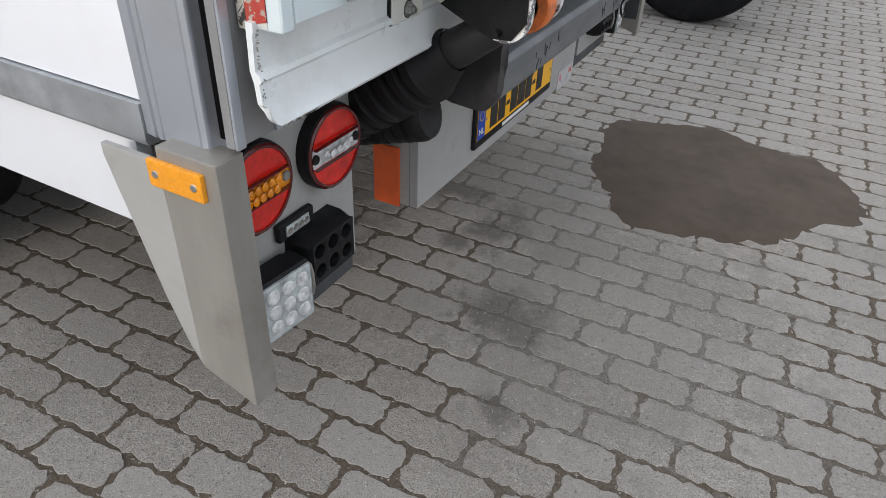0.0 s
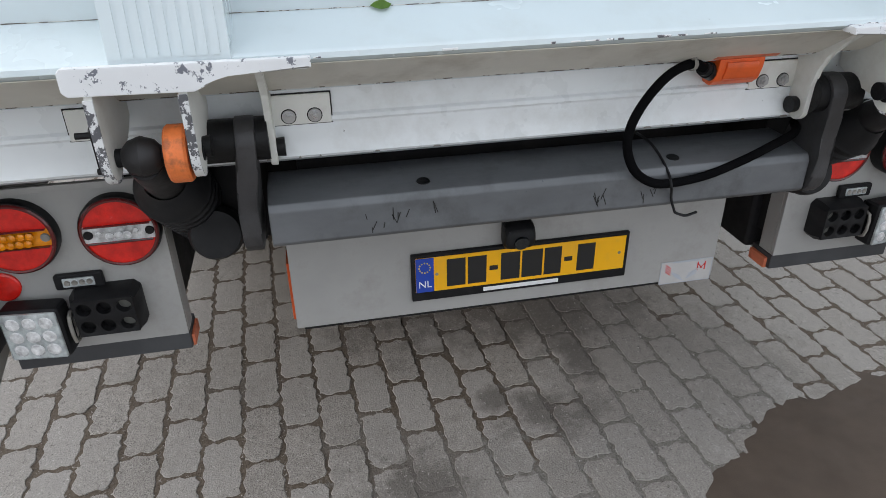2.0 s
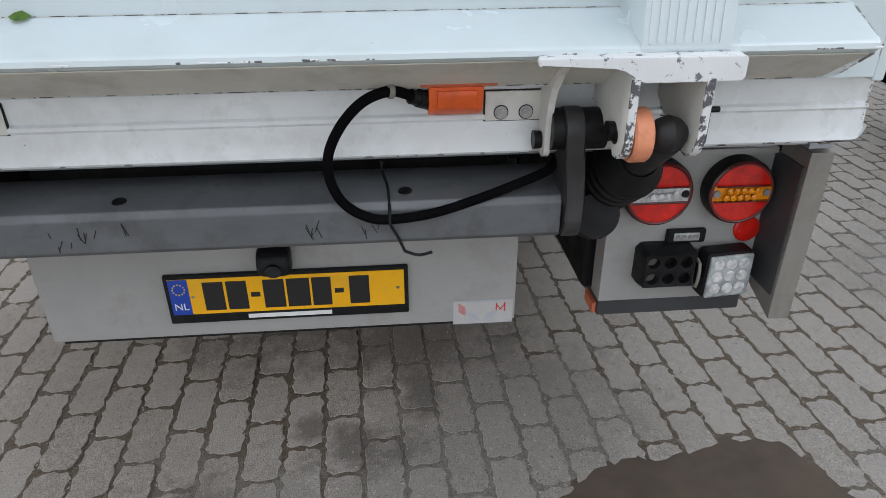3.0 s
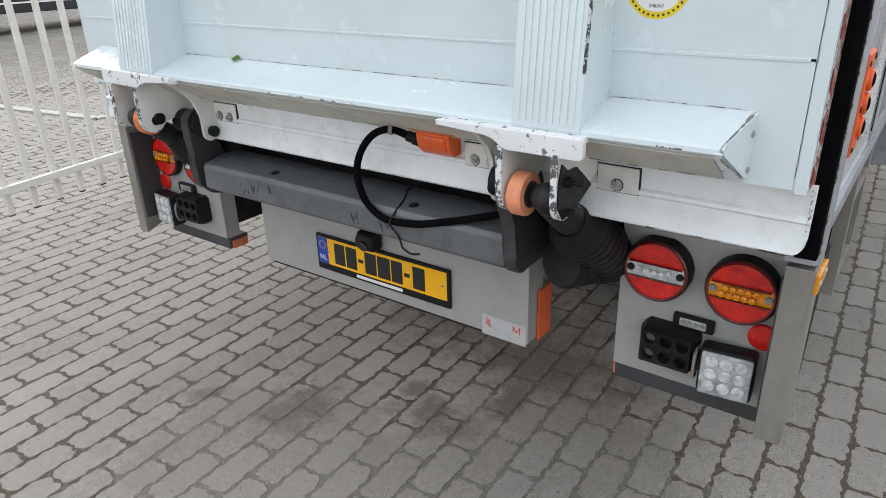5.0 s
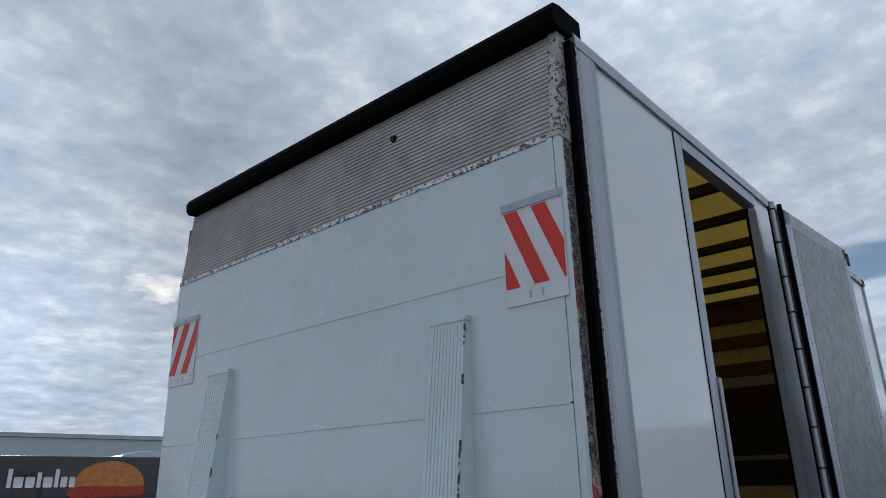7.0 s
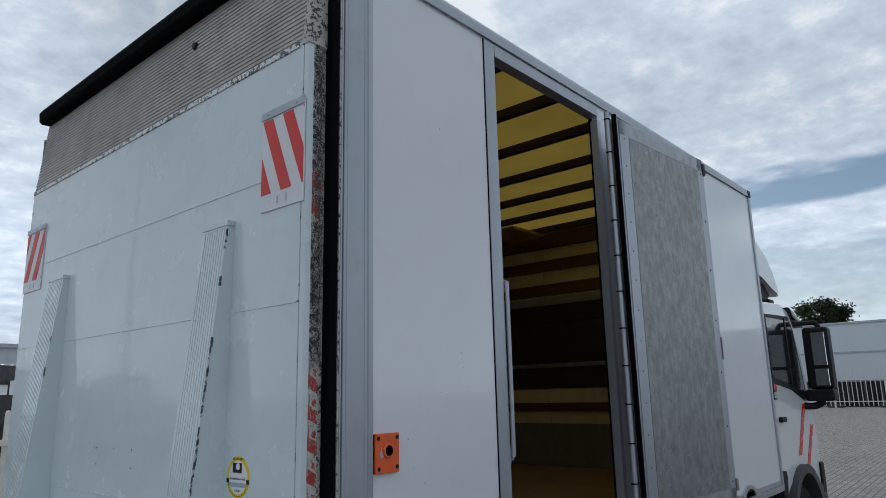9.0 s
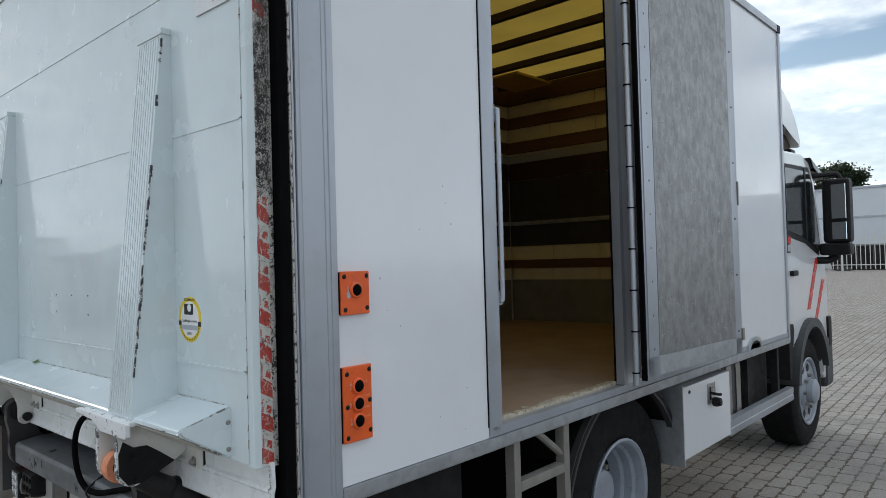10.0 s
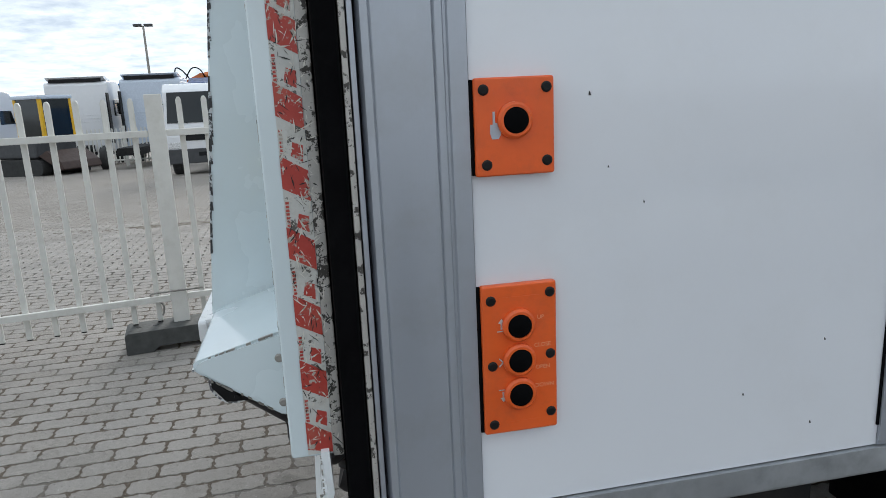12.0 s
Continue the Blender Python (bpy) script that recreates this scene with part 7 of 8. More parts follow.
prism(bm, [(-4.50, 2.34), (-4.50, 2.63), (-5.18, 2.585), (-5.42, 2.535), (-5.55, 2.46), (-5.40, 2.36), (-5.20, 2.33)], "y", -0.86, 0.86)
part("deflector_cheek", bm, BROWN_STEEL, truck)
bm = nb()
box(bm, (-5.02, 0.86, 2.31), (-5.16, 1.0, 2.37), 0.02)
cab_part("roof_marker", bm, BLACK_PLASTIC, truck)
# sun visor and mirrors
bm = nb()
prism(bm, [(-5.20, 2.30), (-5.62, 2.20), (-5.64, 2.14), (-5.30, 2.22)], "y", -1.0, 1.10, 0.01)
cab_part("sun_visor", bm, GLASS_DARK, truck)
for s, yb in ((1, 1.07), (-1, -1.09)):
    bm = nb()
    box(bm, (-5.44, yb + s * 0.05, 1.60), (-5.60, yb + s * 0.255, 2.13), 0.035, 3)
    box(bm, (-5.42, yb + s * 0.02, 1.50), (-5.62, yb + s * 0.25, 1.60), 0.03, 3)
    mr = cab_part("wing_mirror", bm, BLACK_PLASTIC, truck, "black wing mirror housing")
    bm = nb()
    tube(bm, [(-5.40, yb - s * 0.01, 2.16), (-5.48, yb + s * 0.10, 2.17), (-5.52, yb + s * 0.16, 2.16), (-5.52, yb + s * 0.2, 2.05)], 0.022, 8)
    cab_part("mirror_arm", bm, BLACK_PLASTIC, mr)
    bm = nb()
    tube(bm, [(-5.46, yb - s * 0.01, 1.46), (-5.50, yb + s * 0.08, 1.46), (-5.5, yb + s * 0.15, 1.50)], 0.03, 8)
    cab_part("mirror_arm", bm, BLACK_PLASTIC, mr)
    bm = nb()
    prism(bm, [(-5.455, yb + s * 0.075), (-5.463, yb + s * 0.078), (-5.413, yb + s * 0.231), (-5.405, yb + s * 0.228)], "z", 1.80, 2.08)
    cab_part("mirror_glass", bm, MIRROR, mr)
    bm = nb()
    prism(bm, [(-5.455, yb + s * 0.075), (-5.463, yb + s * 0.078), (-5.413, yb + s * 0.231), (-5.405, yb + s * 0.228)], "z", 1.63, 1.77)
    cab_part("mirror_glass", bm, MIRROR, mr)


# ---------------------------------------------------------------- fence beside the truck
SIZE = 1.0
FA = math.atan(0.165)
fence = thing("palisade_fence", "white steel palisade fence on plastic feet", "fence", Matrix.Translation((0, -2.73, 0)) @ Matrix.Rotation(FA, 4, "Z"))
PANEL0, PANEL1, POST = -5.9, 3.6, 0.832
spots_ = [POST - 0.145 - 0.149 * k for k in range(45)] + [POST + 0.13 + 0.149 * k for k in range(19)]
for px in spots_:
    if not PANEL0 <= px <= PANEL1:
        continue
    bm = nb()
    prism(bm, [(px - 0.017, 0.15), (px + 0.017, 0.15), (px + 0.017, 1.54), (px + 0.008, 1.56), (px - 0.008, 1.56), (px - 0.017, 1.54)], "y", -0.012, 0.012, 0.004, 1)
    picket = part("picket", bm, FENCE_WHITE, fence)
    bm = nb()
    box(bm, (px - 0.016, -0.011, 0.143), (px + 0.016, 0.011, 0.1495), 0.002, 1)
    part("end_cap", bm, BLACK_PLASTIC, picket)
for z in (0.30, 1.345):
    for a, b in ((PANEL0 - 0.05, POST - 0.052), (POST + 0.052, PANEL1)):
        bm = nb()
        box(bm, (a, 0.013, z - 0.02), (b, 0.045, z + 0.02), 0.004)
        part("rail", bm, FENCE_WHITE, fence)
for x in (POST, -5.95, 3.62):
    bm = nb()
    box(bm, (x - 0.05, -0.05, 0.13), (x + 0.05, 0.05, 1.58), 0.006)
    part("post", bm, FENCE_WHITE, fence)
bm = nb()
tube(bm, [(POST - 0.15, 0.02, 0.34), (POST - 0.05, 0.065, 0.35), (POST + 0.06, 0.065, 0.35), (POST + 0.17, 0.02, 0.33), (POST + 0.10, 0.03, 0.26), (POST + 0.11, 0.03, 0.19)], 0.006, 8)
part("tie_wire", bm, STEEL_POST, fence)
for x in (POST + 0.01, -5.85):
    foot = thing("fence_foot", "dark recycled plastic fence foot on the paving", "fence foot", Matrix.Translation((0, -2.73, 0)) @ Matrix.Rotation(FA, 4, "Z") @ Matrix.Translation((x, 0.05, 0)), group="fence feet")
    bm = nb()
    prism(bm, [(-0.33, 0.0), (-0.17, 0.0), (-0.14, 0.04), (0.14, 0.04), (0.17, 0.0), (0.33, 0.0), (0.33, 0.125), (0.31, 0.14), (-0.31, 0.14), (-0.33, 0.125)], "y", -0.12, 0.12, 0.006)
    part("foot_block", bm, FOOT, foot)
    # dowel holes are black discs with the dark painted in
    for k in range(6):
        bm = nb()
        lathe(bm, [(0.018, 0), (0.017, 0.001), (0, 0.001)], (-0.25 + k * 0.1, 0.0, 0.14), (0, 0, 1), 12)
        part("dowel_hole", bm, BLACK_GREASE_HOLE, foot)


# ---------------------------------------------------------------- van behind the fence
VAN_TURN = 172.0


def dark_van():
    """Black panel van; local x along its flank, flank at y = 0 facing +y."""
    at = Matrix.Translation((-5.4, -16.3, yard_z(-5.4, -16.3))) @ Matrix.Rotation(radians(VAN_TURN), 4, "Z") @ Matrix.Scale(1.13, 4)
    v = thing("panel_van", "black panel van with a printed burger on its flank", "van", at)
    prof = [(-1.98, 0.42), (3.6, 0.42), (4.1, 0.5), (4.1, 1.1), (3.5, 1.35), (2.9, 2.25), (2.6, 2.38), (-1.85, 2.38), (-1.96, 2.30), (-2.02, 1.2)]
    bm = nb()
    prism(bm, prof, "y", -1.95, 0.0, 0.05, 3)
    part("van_body", bm, VAN_BLACK, v)
    for x in (-0.72, 3.0):
        bm = nb()
        lathe(bm, [(0.19, -0.2), (0.33, -0.2), (0.345, -0.17), (0.345, -0.02), (0.33, 0.008), (0.20, 0.012), (0.19, 0.0)], (x, 0.0, 0.345), (0, 1, 0), 36)
        t = part("van_wheel", bm, TYRE, v)
        bm = nb()
        lathe(bm, [(0.20, 0.004), (0.195, 0.012), (0.17, -0.01), (0.15, -0.015), (0.08, 0.006), (0.03, 0.012), (0, 0.012)], (x, 0.0, 0.345), (0, 1, 0), 28)
        part("rim", bm, TRUCK_GREY, t)
    bm = nb()
    box(bm, (-0.45, -0.02, 1.46), (1.9, 0.014, 1.49), 0.004)
    part("slide_rail", bm, STEEL_POST, v)
    bm = nb()
    box(bm, (-0.2, -0.01, 0.60), (2.5, 0.016, 0.63), 0.004)
    part("trim_strip", bm, WHITE_PRINT, v)
    bm = nb()
    prism(bm, [(2.2, 1.48), (2.2, 2.15), (2.85, 2.15), (3.3, 1.48)], "y", -0.002, 0.008)
    part("van_window", bm, GLASS_DARK, v)
    bm = nb()
    box(bm, (-1.75, -0.002, 0.86), (-1.63, 0.012, 0.90), 0.004)
    part("side_marker", bm, AMBER_MARK, v)
    bm = nb()
    prism(bm, [(0.9, 2.36), (2.5, 2.36), (2.4, 2.45), (1.9, 2.53), (1.4, 2.53), (1.0, 2.44)], "y", -1.6, -0.3, 0.02)
    part("roof_unit", bm, TRUCK_GREY, v)
    # printed burger, flat on the flank
    bm = nb()
    prism(bm, [(-0.05, 1.72)] + arc(0.70, 1.80, 0.73, 180, 0, 18, 0.48) + [(1.43, 1.72)], "y", 0.002, 0.005)
    part("print_bun", bm, SKIN_BUN, v)
    bm = nb()
    prism(bm, [(-0.12, 1.70), (0.14, 1.76), (1.03, 1.74), (1.41, 1.76), (1.48, 1.60), (1.33, 1.52), (-0.01, 1.50), (-0.14, 1.58)], "y", 0.005, 0.007)
    part("print_red", bm, PRINT_REDS, v)
    bm = nb()
    prism(bm, [(-0.01, 1.52), (1.37, 1.55), (1.41, 1.40), (1.18, 1.33), (0.07, 1.35), (-0.05, 1.42)], "y", 0.005, 0.0075)
    part("print_meat", bm, PRINT_MEAT, v)
    bm = nb()
    prism(bm, [(0.66, 1.42), (1.03, 1.48), (1.44, 1.44), (1.37, 1.32), (0.88, 1.28), (0.66, 1.32)], "y", 0.0075, 0.009)
    part("print_green", bm, PRINT_GREEN, v)
    bm = nb()
    prism(bm, [(-0.01, 1.36), (1.37, 1.36), (1.33, 1.20), (1.11, 1.12), (0.21, 1.12), (0.01, 1.22)], "y", 0.003, 0.0045)
    part("print_bun", bm, SKIN_BUN, v)
    # the brand is drawn as plain white strokes
    x = -1.28
    for w, h, up in ((0.10, 0.52, 1), (0.22, 0.30, 0), (0.22, 0.30, 0), (0.10, 0.42, 1), (0.22, 0.30, 0), (0.10, 0.52, 1), (0.16, 0.30, 0), (0.14, 0.30, 0)):
        bm = nb()
        box(bm, (x, 0.009, 1.74), (x + w * 0.78, 0.011, 1.74 + h * 0.72), 0.03 if w > 0.12 else 0.01)
        part("brand_stroke", bm, WHITE_PRINT, v)
        x += w * 0.78 + 0.04
    # the printed flank looks back at the truck
    for ob in [o for o in bpy.data.objects if o.parent == v or (o.parent and o.parent.parent == v)]:
        ob.data.transform(Matrix.Scale(-1, 4, (0, 1, 0)))
        ob.data.flip_normals()
    return v


dark_van()


# ---------------------------------------------------------------- far buildings, yard, vehicles
def hall(name, label, at, length, depth, height, material, extras, pitch):
    """Flat-roofed hall; its long wall lies at local y = 0 and looks along +y."""
    w = thing(name, label, "building", at)
    bm = nb()
    box(bm, (0, -depth, -3.2), (length, 0, height), 0.02)
    part("wall", bm, material, w)
    bm = nb()
    box(bm, (-0.08, -depth - 0.08, height), (length + 0.08, 0.08, height + 0.18), 0.02)
    part("roof_edge", bm, ALU, w)
    for i in range(1, int(length / pitch)):
        bm = nb()
        box(bm, (i * pitch - 0.02, -0.01, -3.1), (i * pitch + 0.02, 0.02, height - 0.05))
        part("cladding_joint", bm, material, w)
    for x0, x1, z0, z1 in extras:
        bm = nb()
        box(bm, (x0, -1.9, z0), (x1, -0.9, z1), 0.03)
        part("roof_unit", bm, GREY_PLASTIC, w)
    return w


hall("warehouse", "long grey flat-roofed warehouse with roof units", Matrix.Translation((-50.0, -24.0, 0)) @ Matrix.Rotation(radians(-8), 4, "Z"), 46, 16, 3.9, BUILDING, [(28.0, 29.5, 4.0, 4.6), (20.0, 20.6, 4.0, 4.7)], 1.2)
h2 = hall("storage_hall", "long pale storage hall beyond the yard", Matrix.Translation((-64.0, 44.0, 0)) @ Matrix.Rotation(radians(-90), 4, "Z"), 58, 5, 6.6, BUILDING_W, [], 6.0)
bm = nb()
box(bm, (0.5, 0.0, 4.2), (57.5, 0.06, 4.34))
part("wall_band", bm, ALU, h2)


def fence_run(label, at, length, height, gap, feet):
    f = thing("palisade_fence", label, "fence", at)
    x = 0.0
    while x < length:
        bm = nb()
        prism(bm, [(x - 0.025, 0.12), (x + 0.025, 0.12), (x + 0.025, height - 0.03), (x + 0.01, height), (x - 0.01, height), (x - 0.025, height - 0.03)], "y", -0.012, 0.012)
        part("picket", bm, FENCE_WHITE, f)
        x += gap
    for z in (height * 0.16, height * 0.86):
        bm = nb()
        box(bm, (-0.05, 0.013, z - 0.03), (length, 0.05, z + 0.03), 0.004)
        part("rail", bm, FENCE_WHITE, f)
    x = 0.0
    while x <= length:
        bm = nb()
        box(bm, (x - 0.06, -0.062, 0.0), (x + 0.06, 0.062, height + 0.08), 0.006)
        part("post", bm, FENCE_WHITE, f)
        x += 3.3
    if feet:
        x = 0.0
        while x <= length:
            m = f.matrix_basis @ Matrix.Translation((x, 0.12, 0))
            foot = thing("fence_foot", "dark concrete fence foot on the paving", "fence foot", m, group="fence feet")
            bm = nb()
            box(bm, (-0.5, -0.05, 0.0), (0.5, 0.25, 0.28), 0.02)
            part("foot_block", bm, FOOT, foot)
            x += 3.3
    return f


fence_run("white palisade fence at the far end of the yard", Matrix.Translation((-56.0, -16.0, 0)) @ Matrix.Rotation(radians(90), 4, "Z"), 23.0, 2.75, 0.30, True)
fence_run("white palisade fence between the parked lorries", Matrix.Translation((0.5, -28.6, yard_z(4, -28.6))), 10.6, 1.55, 0.16, False)


def skip(at):
    """Open steel container with sloping ends and ribs."""
    k = thing("steel_skip", "dark steel skip standing behind the far fence", "skip", at, group="steel skips")
    bm = nb()
    prism(bm, [(-2.2, 0.0), (2.2, 0.0), (2.7, 1.9), (-2.7, 1.9)], "x", -1.0, 1.0, 0.03)
    part("skip_body", bm, CHASSIS, k)
    for y in (-1.6, -0.5, 0.6, 1.7):
        for s in (-1, 1):
            bm = nb()
            box(bm, (s * 0.99, y - 0.06, 0.2), (s * 1.08, y + 0.06, 1.85), 0.01)
            part("rib", bm, GREY_PLASTIC, k)
    bm = nb()
    box(bm, (-1.06, -2.76, 1.84), (1.06, 2.76, 1.95), 0.02)
    part("rim", bm, STEEL_POST, k)
    return k


for y in (-14.5, -8.4, -2.2, 4.0):
    skip(Matrix.Translation((-59.5, y, 0)))


def lorry(label, at, paint, height, width, length, nose, sleeper, lower):
    """Forward-control lorry cab on a short chassis; its windscreen looks along +y. sleeper: raised roof."""
    v = thing("lorry", label, "lorry", at, group="parked lorries")
    hw = width / 2
    zb, zs, zt = 0.95, height * 0.57, height
    prof = [(0.0, zb - 0.35), (nose, zb - 0.35), (nose + 0.04, zb + 0.25), (nose - 0.02, zs), (nose - 0.22, zt - 0.22), (nose - 0.42, zt - 0.03), (nose - 0.8, zt), (0.08, zt), (0.0, zt - 0.12)]
    bm = nb()
    prism(bm, [(y, z) for y, z in prof], "x", -hw, hw, 0.06, 3)
    cabin = part("cab", bm, paint, v)
    bm = nb()
    prism(bm, [(-hw + 0.08, zs + 0.02), (hw - 0.08, zs + 0.02), (hw - 0.14, zt - (0.75 if sleeper else 0.26)), (-hw + 0.14, zt - (0.75 if sleeper else 0.26))], "y", -0.012, 0.012, 0.004)
    for q in bm.verts:
        f = (q.co.z - zs) / (zt - 0.22 - zs)
        q.co.y += nose - 0.02 - 0.20 * f + 0.016
    wsc = part("windscreen", bm, GLASS_DARK, cabin, "dark windscreen")
    for k in (-0.36, 0.36):
        bm = nb()
        box(bm, (k * width - 0.32, nose - 0.03, zs + 0.0), (k * width - 0.30, nose + 0.03, zs + 0.03))
        part("wiper", bm, BLACK_PLASTIC, wsc)
    for s in (-1, 1):
        bm = nb()
        prism(bm, [(nose - 0.25, zs + 0.05), (0.55, zs + 0.05), (0.55, zt - (0.8 if sleeper else 0.3)), (nose - 0.5, zt - (0.8 if sleeper else 0.3))], "x", min(s * (hw - 0.01), s * (hw + 0.008)), max(s * (hw - 0.01), s * (hw + 0.008)))
        part("side_window", bm, GLASS_DARK, cabin)
        bm = nb()
        box(bm, (s * (hw + 0.06), nose - 0.18, zs + 0.12), (s * (hw + 0.24), nose - 0.06, zs + 0.62), 0.03)
        box(bm, (s * (hw - 0.02), nose - 0.14, zs + 0.56), (s * (hw + 0.10), nose - 0.10, zs + 0.60), 0.01)
        part("wing_mirror", bm, BLACK_PLASTIC, v)
        bm = nb()
        box(bm, (s * (hw - 0.05), nose - 0.02, zb - 0.12), (s * (hw - 0.42), nose + 0.055, zb + 0.06), 0.02)
        part("headlight", bm, CLEAR_LENS, v)
    bm = nb()
    box(bm, (-hw + 0.02, nose - 0.25, 0.38), (hw - 0.02, nose + 0.05, zb - 0.14), 0.04, 3)
    part("front_bumper", bm, lower, v)
    bm = nb()
    box(bm, (-hw * 0.62, nose, zb + 0.10), (hw * 0.62, nose + 0.052, zb + 0.42), 0.015)
    part("grille", bm, BLACK_PLASTIC, v, "black radiator grille")
    bm = nb()
    box(bm, (-0.28, nose + 0.02, zb - 0.36), (0.28, nose + 0.058, zb - 0.24), 0.004)
    part("plate_holder", bm, BLACK_PLASTIC, v)
    bm = nb()
    box(bm, (-0.42, -length, 0.62), (0.42, nose - 0.5, 0.90), 0.02)
    part("chassis", bm, CHASSIS, v)
    for y in (nose - 0.75, -length + 0.9):
        for s in (-1, 1):
            bm = nb()
            lathe(bm, [(0.0, -0.26), (0.44, -0.26), (0.48, -0.22), (0.48, -0.04), (0.44, 0.0), (0.28, 0.0), (0.26, -0.03), (0.0, -0.02)], (s * (hw - 0.04), y, 0.48), (s, 0, 0), 28)
            part("wheel", bm, TYRE_FAR, v)
    # rear face of the cab: pressings and air ducts, roof spoiler
    for z in (zs - 0.16, zs - 0.02, zs + 0.12):
        bm = nb()
        box(bm, (-hw * 0.72, -0.012, z), (hw * 0.72, 0.006, z + 0.05), 0.006)
        part("pressing", bm, paint, cabin)
    for s in (-1, 1):
        bm = nb()
        box(bm, (s * (hw - 0.03), -0.30, zb), (s * (hw + 0.02), 0.02, zt - 0.5), 0.01)
        part("side_deflector", bm, BLACK_PLASTIC if sleeper else paint, v)
    if sleeper:
        bm = nb()
        prism(bm, [(nose - 0.7, zt - 0.05), (0.25, zt + 0.22), (0.0, zt + 0.20), (0.05, zt + 0.13), (0.4, zt - 0.02)], "x", -hw + 0.10, hw - 0.10, 0.02)
        part("roof_spoiler", bm, paint, v)
        # black box paints the dark hollow under the spoiler
        bm = nb()
        box(bm, (-hw + 0.22, -0.004, zt - 0.02), (hw - 0.22, 0.07, zt + 0.12), 0.01)
        part("spoiler_hollow", bm, BLACK_PLASTIC, v)
    return v


def stand(x, y, turn):
    return Matrix.Translation((x, y, yard_z(x, y))) @ Matrix.Rotation(radians(turn), 4, "Z")


lorry("white short-nosed lorry facing the fence, with a dark bumper", stand(2.75, -21.3, 2), CAB_WHITE, 2.72, 2.30, 5.0, 1.75, False, GREY_PLASTIC)
lorry("white tractor unit seen from behind, with a roof spoiler", stand(9.07, -30.0, 178), CAB_WHITE, 3.55, 2.5, 4.6, 2.1, True, GREY_PLASTIC)
lorry("blue tractor unit parked in the row", stand(9.2, -33.6, 178), TRUCK_BLUE, 3.45, 2.5, 4.6, 2.1, True, GREY_PLASTIC)
lorry("silver-blue tractor unit with a high roof", stand(6.15, -30.2, 178), TRUCK_GREY, 3.60, 2.5, 4.6, 2.1, True, GREY_PLASTIC)
lorry("pale tractor unit at the end of the row", stand(13.6, -30.0, 176), CAB_WHITE, 3.3, 2.5, 4.6, 2.1, True, GREY_PLASTIC)
lorry("dark blue lorry with a loading crane behind its cab", stand(3.8, -33.6, 2), DARK_BLUE, 3.55, 2.5, 5.2, 1.9, True, GREY_PLASTIC)
lorry("blue and white lorry carrying a folded crane", stand(0.0, -24.5, 6), CAB_WHITE, 2.95, 2.4, 5.2, 1.8, False, GREY_PLASTIC)


# the crane lorry's blue flank, visor and load bed
crane_lorry = [o for o in bpy.data.objects if o.name.startswith("lorry") and o.parent is None][-1]
bm = nb()
box(bm, (1.205, -3.2, 0.95), (1.225, 0.4, 2.35), 0.01)
part("side_board", bm, TRUCK_BLUE, crane_lorry, "blue side board")
bm = nb()
box(bm, (-1.20, 1.74, 1.36), (1.20, 1.845, 1.48), 0.01)
part("blue_band", bm, TRUCK_BLUE, crane_lorry)
bm = nb()
box(bm, (-1.12, 1.50, 2.60), (1.12, 1.80, 2.84), 0.02)
part("sun_visor", bm, BROWN_STEEL, crane_lorry, "dark brown sun visor")


def folded_crane(label, at, paint):
    c = thing("loading_crane", label, "crane", at)
    bm = nb()
    box(bm, (-0.25, -0.25, 0.9), (0.25, 0.25, 2.9), 0.04)
    part("crane_column", bm, paint, c)
    bm = nb()
    tube(bm, [(-0.1, 0, 2.8), (-0.15, 0, 3.7), (0.1, 0, 3.95), (0.5, 0, 3.85)], 0.15, 10, 5)
    part("knuckle", bm, paint, c)
    bm = nb()
    prism(bm, [(0.3, 3.95), (0.5, 4.05), (1.7, 3.45), (1.7, 3.2), (1.5, 3.2), (0.35, 3.7)], "y", -0.12, 0.12, 0.02)
    part("crane_arm", bm, paint, c)
    bm = nb()
    tube(bm, [(0.2, 0.15, 3.6), (0.5, 0.2, 4.2), (0.9, 0.16, 4.25), (1.3, 0.15, 3.6)], 0.03, 6, 6)
    tube(bm, [(0.9, 0.18, 3.6), (1.3, 0.2, 4.15), (1.6, 0.18, 4.3), (1.7, 0.16, 3.9)], 0.03, 6, 6)
    part("hydraulic_hose", bm, RUBBER, c)
    bm = nb()
    cyl(bm, (0.9, 0.1, 3.4), (1.8, 0.1, 3.75), 0.06, seg=10)
    part("ram", bm, ARM_DARK, c)
    return c


folded_crane("orange folded loading crane standing behind a lorry cab", stand(4.0, -34.2, 2), CRANE_ORANGE)
folded_crane("rusty brown folded loading crane behind a lorry cab", stand(0.9, -25.4, 176), CRANE_BROWN)
beacon = thing("beacon", "orange rotating beacon on a lorry roof", "beacon", stand(0.2, -23.7, 0))
bm = nb()
lathe(bm, [(0.10, 0.0), (0.10, 0.05), (0.085, 0.06), (0.08, 0.22), (0.05, 0.25), (0, 0.25)], (0, 0, 2.95), (0, 0, 1), 16)
part("dome", bm, AMBER_LENS, beacon)


